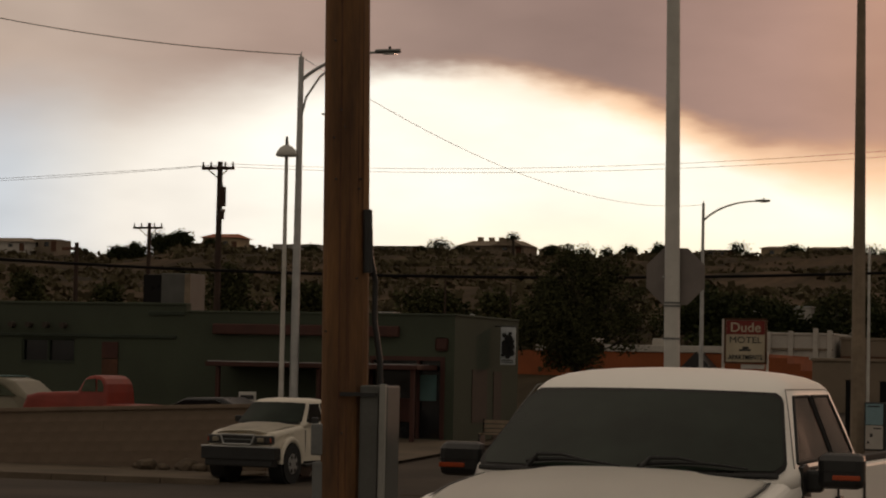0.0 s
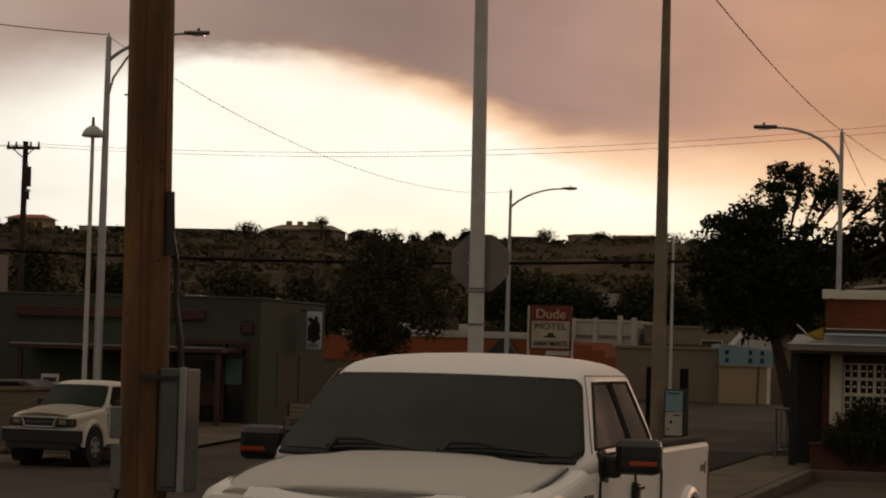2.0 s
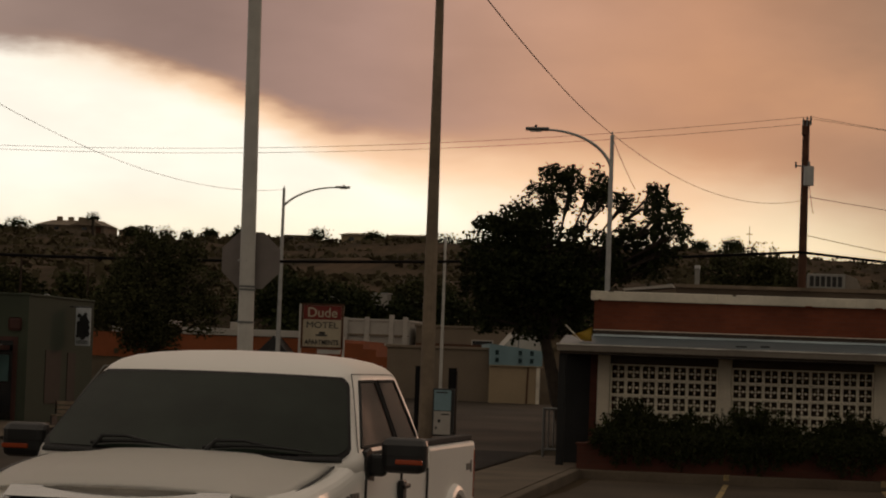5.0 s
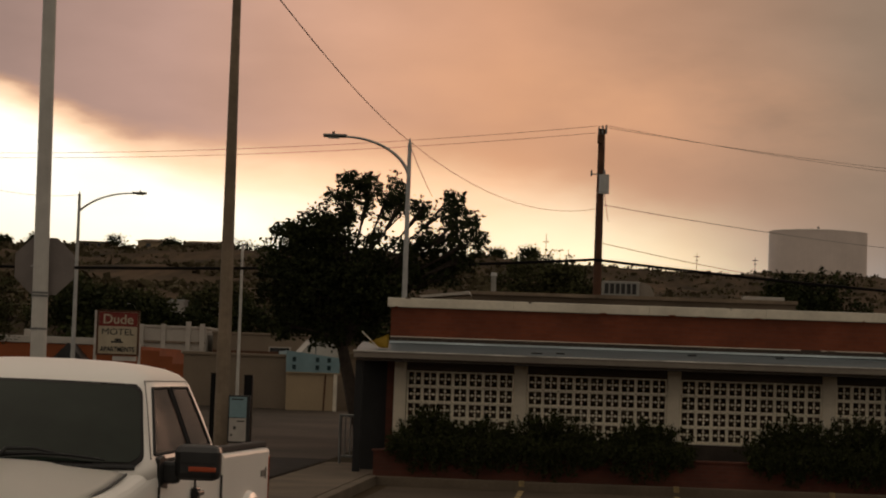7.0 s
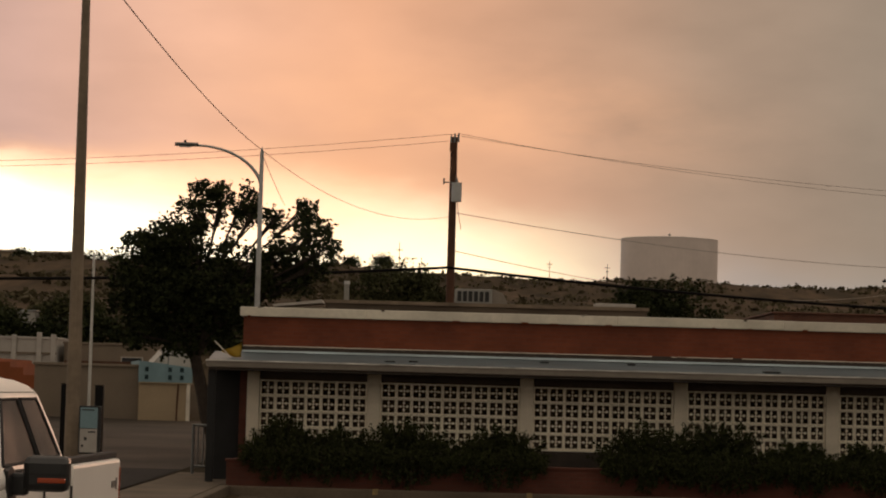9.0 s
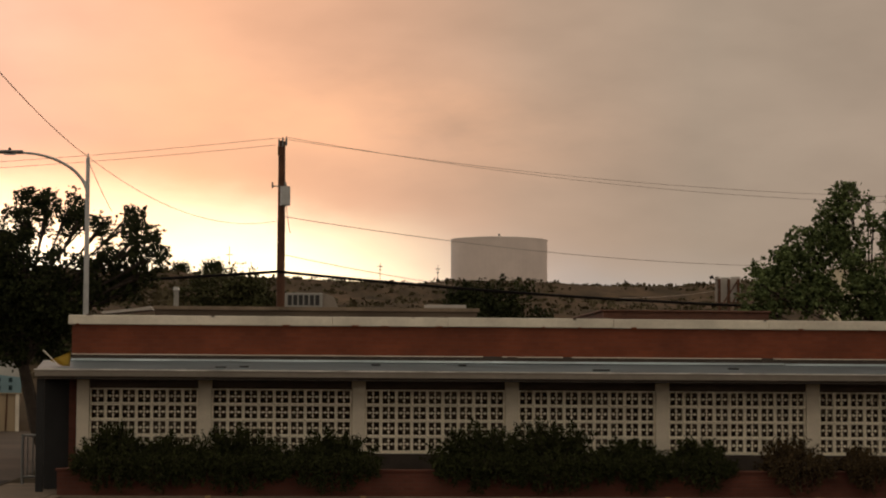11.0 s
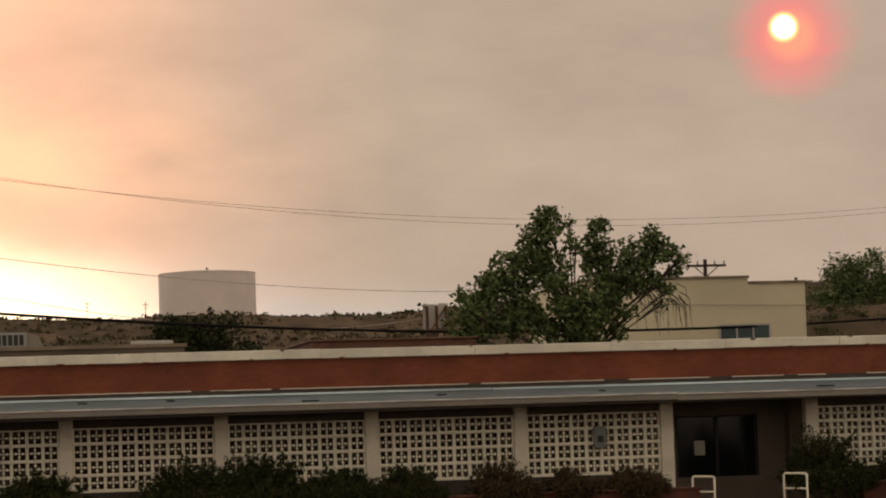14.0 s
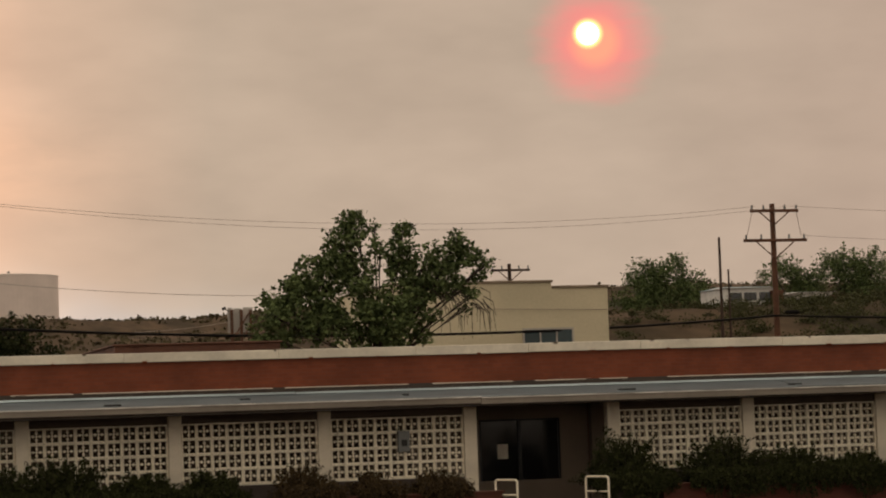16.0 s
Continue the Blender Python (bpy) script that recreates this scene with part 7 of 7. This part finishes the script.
# shrubs in the planter
def shrub(label, x, w, top, mat, seed, leaves):
    """A dome of upright stems, leaves along their outer halves, hanging a little over the planter's edge."""
    rng = np.random.default_rng(seed)
    S = thing("shrub", label, "shrub", (0, 0, 0), "planter shrubs")
    h = top - 0.42
    bm = bmesh.new()
    n = int(w * 130)
    pts = []
    for k in range(n):
        th = rng.uniform(0, 2 * math.pi)
        ph = math.asin(rng.uniform(-0.4, 1.0))
        r = rng.uniform(0.5, 1.0) ** 0.6 * (1.1 if rng.uniform() < 0.12 else 0.97)
        tip = np.array((x + math.cos(ph) * math.cos(th) * w * 0.56 * r, 46.85 + math.cos(ph) * math.sin(th) * 0.86 * r, 0.45 + math.sin(ph) * h * r))
        root = np.array((x + 0.3 * (tip[0] - x), min(max(46.9 + 0.15 * rng.normal(), 46.5), 47.6), 0.42))
        midp = (root + tip) / 2 + rng.normal(size=3) * 0.04 + (0, 0, 0.06)
        if ph < 0.12:  # low stems arch over the planter's front wall
            u = rng.uniform(-1, 1)
            tip = np.array((x + u * w * 0.46, 46.06 - 0.14 * rng.uniform(), 0.6 - rng.uniform(0, 0.52) * (1 - 0.7 * u * u)))
            midp = np.array((x + u * w * 0.4, 46.16 - 0.06 * rng.uniform(), 0.66 + 0.1 * rng.uniform()))
        sweep(bm, [root, midp, tip], [0.012, 0.008, 0.003], 4)
        m = leaves // n
        f = rng.uniform(0.3, 1.0, (m, 1))
        p = np.where(f < 0.5, root + (midp - root) * f * 2, midp + (tip - midp) * (f - 0.5) * 2)
        pts.append(p + rng.normal(size=(m, 3)) * (0.075, 0.075, 0.06) * (1.35 - 1.0 * f))
    part("stem", bm, M_BARK, S)
    leaf_mesh("foliage", np.concatenate(pts), 0.9, 0.085, mat, S, rng, 0.24)
    return S


DK, DRY = "dark green oleander shrub in the brick planter", "dry brownish shrub in the brick planter"
for k, (sx, w, top, dry) in enumerate(((-2.93, 1.3, 1.45, 0), (-1.88, 1.19, 1.2, 0), (-0.62, 1.84, 1.45, 0), (1.18, 1.62, 1.35, 0), (4.07, 1.84, 1.46, 0), (5.32, 1.95, 1.57, 0), (6.9, 1.35, 1.21, 0), (8.16, 1.08, 1.19, 0), (9.98, 1.35, 1.28, 1), (11.32, 1.03, 1.03, 1), (12.61, 1.08, 1.03, 1), (16.49, 1.57, 1.67, 0), (18.72, 1.95, 1.57, 0), (20.19, 1.25, 1.26, 0), (21.54, 1.3, 1.07, 0), (23.4, 1.5, 1.2, 0), (25.5, 1.6, 1.3, 0))):
    shrub(DRY if dry else DK, sx, w * (1.05 if dry else 1.22), top, M_LEAF_DRY if dry else M_LEAF_SHRUB, 200 + k, int((8000 if dry else 14500) * w))

# scrub over the hillside
rng = np.random.default_rng(77)
pts, sizes = [], []
n_bush = 15000
ang = np.radians(rng.uniform(-31, 31, n_bush))
dist = 112 + (425 - 112) * rng.uniform(0, 1, n_bush) ** 0.75
for a, dd in zip(ang, dist):
    bx, by = dd * math.sin(a), dd * math.cos(a)
    if noise.noise((bx * 0.03, by * 0.03, 3.0)) < -0.18 and dd < 380:
        continue
    r = rng.uniform(0.2, 0.95) ** 1.5 * (0.55 + dd / 600) * (0.8 if bx > -8 else 1.25)
    m = 7
    p = rng.normal(size=(m, 3)) * (r * 0.7, r * 0.7, r * 0.27)
    p[:, 2] = np.abs(p[:, 2])
    pts.append(p + (bx, by, ground_z(bx, by) + 0.05))
    sizes.append(np.full(m, r))
allp, alls = np.concatenate(pts), np.concatenate(sizes)
n = len(allp)
a = rng.normal(size=(n, 3))
a /= np.linalg.norm(a, axis=1)[:, None]
b = np.cross(a, rng.normal(size=(n, 3)))
b /= np.linalg.norm(b, axis=1)[:, None]
s = (alls * rng.uniform(0.5, 1.1, n))[:, None]
v = np.stack([allp - a * s * 0.5, allp + b * s * 0.45, allp + a * s * 0.5, allp - b * s * 0.45], 1).reshape(-1, 3)
scrub = mesh_from("scrub", v, [(4 * k, 4 * k + 1, 4 * k + 2, 4 * k + 3) for k in range(n)], M_SCRUB)
tagged(scrub, "low grey-green desert scrub over the hillside", "scrub", kind="stuff")


# green bushes covering the near slope beyond the yellow building
rng = np.random.default_rng(91)
pts = []
for k in range(900):
    bx = 40 + 40 * rng.uniform(0, 1) ** 0.8
    by = rng.uniform(112, 139)
    if rng.uniform() > min(1.0, 0.3 + max(0.0, bx / by - 0.36) * 9):
        continue
    r = rng.uniform(0.25, 0.7)
    p = rng.normal(size=(110, 3)) * (r * 0.62, r * 0.62, r * 0.42)
    p[:, 2] = np.abs(p[:, 2])
    pts.append(p + (bx, by, ground_z(bx, by)))
bushes = leaf_mesh("bushes", np.concatenate(pts), 0.3, 0.15, M_LEAF_OLIVE, None, rng, 0.5)
tagged(bushes, "green bushes crowding the near slope", "bushes", kind="stuff")
# ---- overhead wires ----
def wire(label, p0, p1, sag, r, mat, n=28):
    p0, p1 = Vector(p0), Vector(p1)
    pts = [p0.lerp(p1, k / n) - Vector((0, 0, 4 * sag * (k / n) * (1 - k / n))) for k in range(n + 1)]
    o = part("overhead_wire", sweep(bmesh.new(), pts, r, 5), mat)
    tagged(o, label, "wire", "overhead wires")
    return o


THIN = "thin weathered overhead power wire"
wire("thick black telephone cable slung between poles", (-50, 66, 5.95), (0.22, 80.25, 5.95), 1.15, 0.05, M_CABLE)
wire("thick black telephone cable slung between poles", (0.22, 80.25, 5.95), (39.3, 92.1, 5.75), 0.72, 0.05, M_CABLE)
wire("thick black telephone cable slung between poles", (39.3, 92.1, 5.75), (75, 88, 6.6), 0.7, 0.042, M_CABLE)
wire(THIN, (0.15, 80.28, 10.33), (38.6, 92.3, 10.2), 1.05, 0.0075, M_WIRE)
wire(THIN, (0.45, 80.28, 10.36), (40.0, 92.3, 10.2), 1.3, 0.0075, M_WIRE)
wire(THIN, (0.15, 80.28, 10.33), (-36.95, 87.6, 9.65), 0.75, 0.0075, M_WIRE)
wire(THIN, (0.1, 80.28, 10.1), (-38.05, 87.6, 9.6), 0.8, 0.0075, M_WIRE)
wire(THIN, (-37.0, 87.6, 9.65), (-95, 110, 11.5), 0.9, 0.008, M_WIRE)
wire(THIN, (-38.0, 87.6, 9.6), (-90, 84, 9.5), 0.9, 0.008, M_WIRE)
wire(THIN, (0.42, 80.3, 7.75), (37.0, 121.7, 9.2), 1.0, 0.011, M_WIRE)
wire(THIN, (0.42, 80.3, 6.5), (27.6, 150, 8.6), 0.9, 0.012, M_WIRE)
wire(THIN, (40.0, 92.2, 10.2), (80, 90, 10.6), 0.8, 0.0075, M_WIRE)
wire(THIN, (40.5, 92.2, 9.0), (80, 95, 10.2), 0.9, 0.0075, M_WIRE)
wire("wire from the transit pole to the street lamp", (-4.29, 29.05, 6.95), (-4.86, 65.2, 8.18), 0.2, 0.009, M_CABLE)
wire("wire from the street lamp to the utility pole", (-4.86, 65.2, 8.18), (0.2, 80.3, 7.62), 0.68, 0.0075, M_WIRE)
wire("short drop wire from the street lamp into the tree", (-4.86, 65.2, 8.1), (-4.1, 63.5, 6.6), 0.05, 0.01, M_WIRE)
wire("wire leaving the tall street lamp towards the street", (-21.95, 56.25, 9.55), (-36.5, 60.5, 12.25), 0.3, 0.014, M_WIRE)
wire("long sagging wire between two street lamps", (-21.95, 56.25, 9.5), (-21.68, 103.1, 9.15), 1.2, 0.0075, M_WIRE)
splice = thing("cable_splice", "black splice case on the telephone cable beside the pole", "cable splice", (39.91, 92.00, 5.87))
part("case", rods(((-0.22, 0, 0), (0.22, 0, 0.0), 0.085), seg=12), M_CABLE, splice)
part("end_cap", rods(((-0.3, 0, 0.0), (-0.221, 0, 0.0), 0.05, 0.08), seg=12), M_CABLE, splice)
part("end_cap", rods(((0.221, 0, 0.0), (0.3, 0, 0.0), 0.08, 0.05), seg=12), M_CABLE, splice)
# slack jumpers at the pole tops
for p0, p1, s in (((38.4, 92.1, 10.0), (38.1, 92.1, 8.9), -0.0), ((40.3, 92.1, 10.1), (40.5, 92.1, 8.95), 0.1), ((0.45, 80.1, 8.1), (0.6, 80.1, 7.2), 0.1)):
    wire("slack jumper wire at the pole top", p0, p1, s, 0.012, M_WIRE, 10)
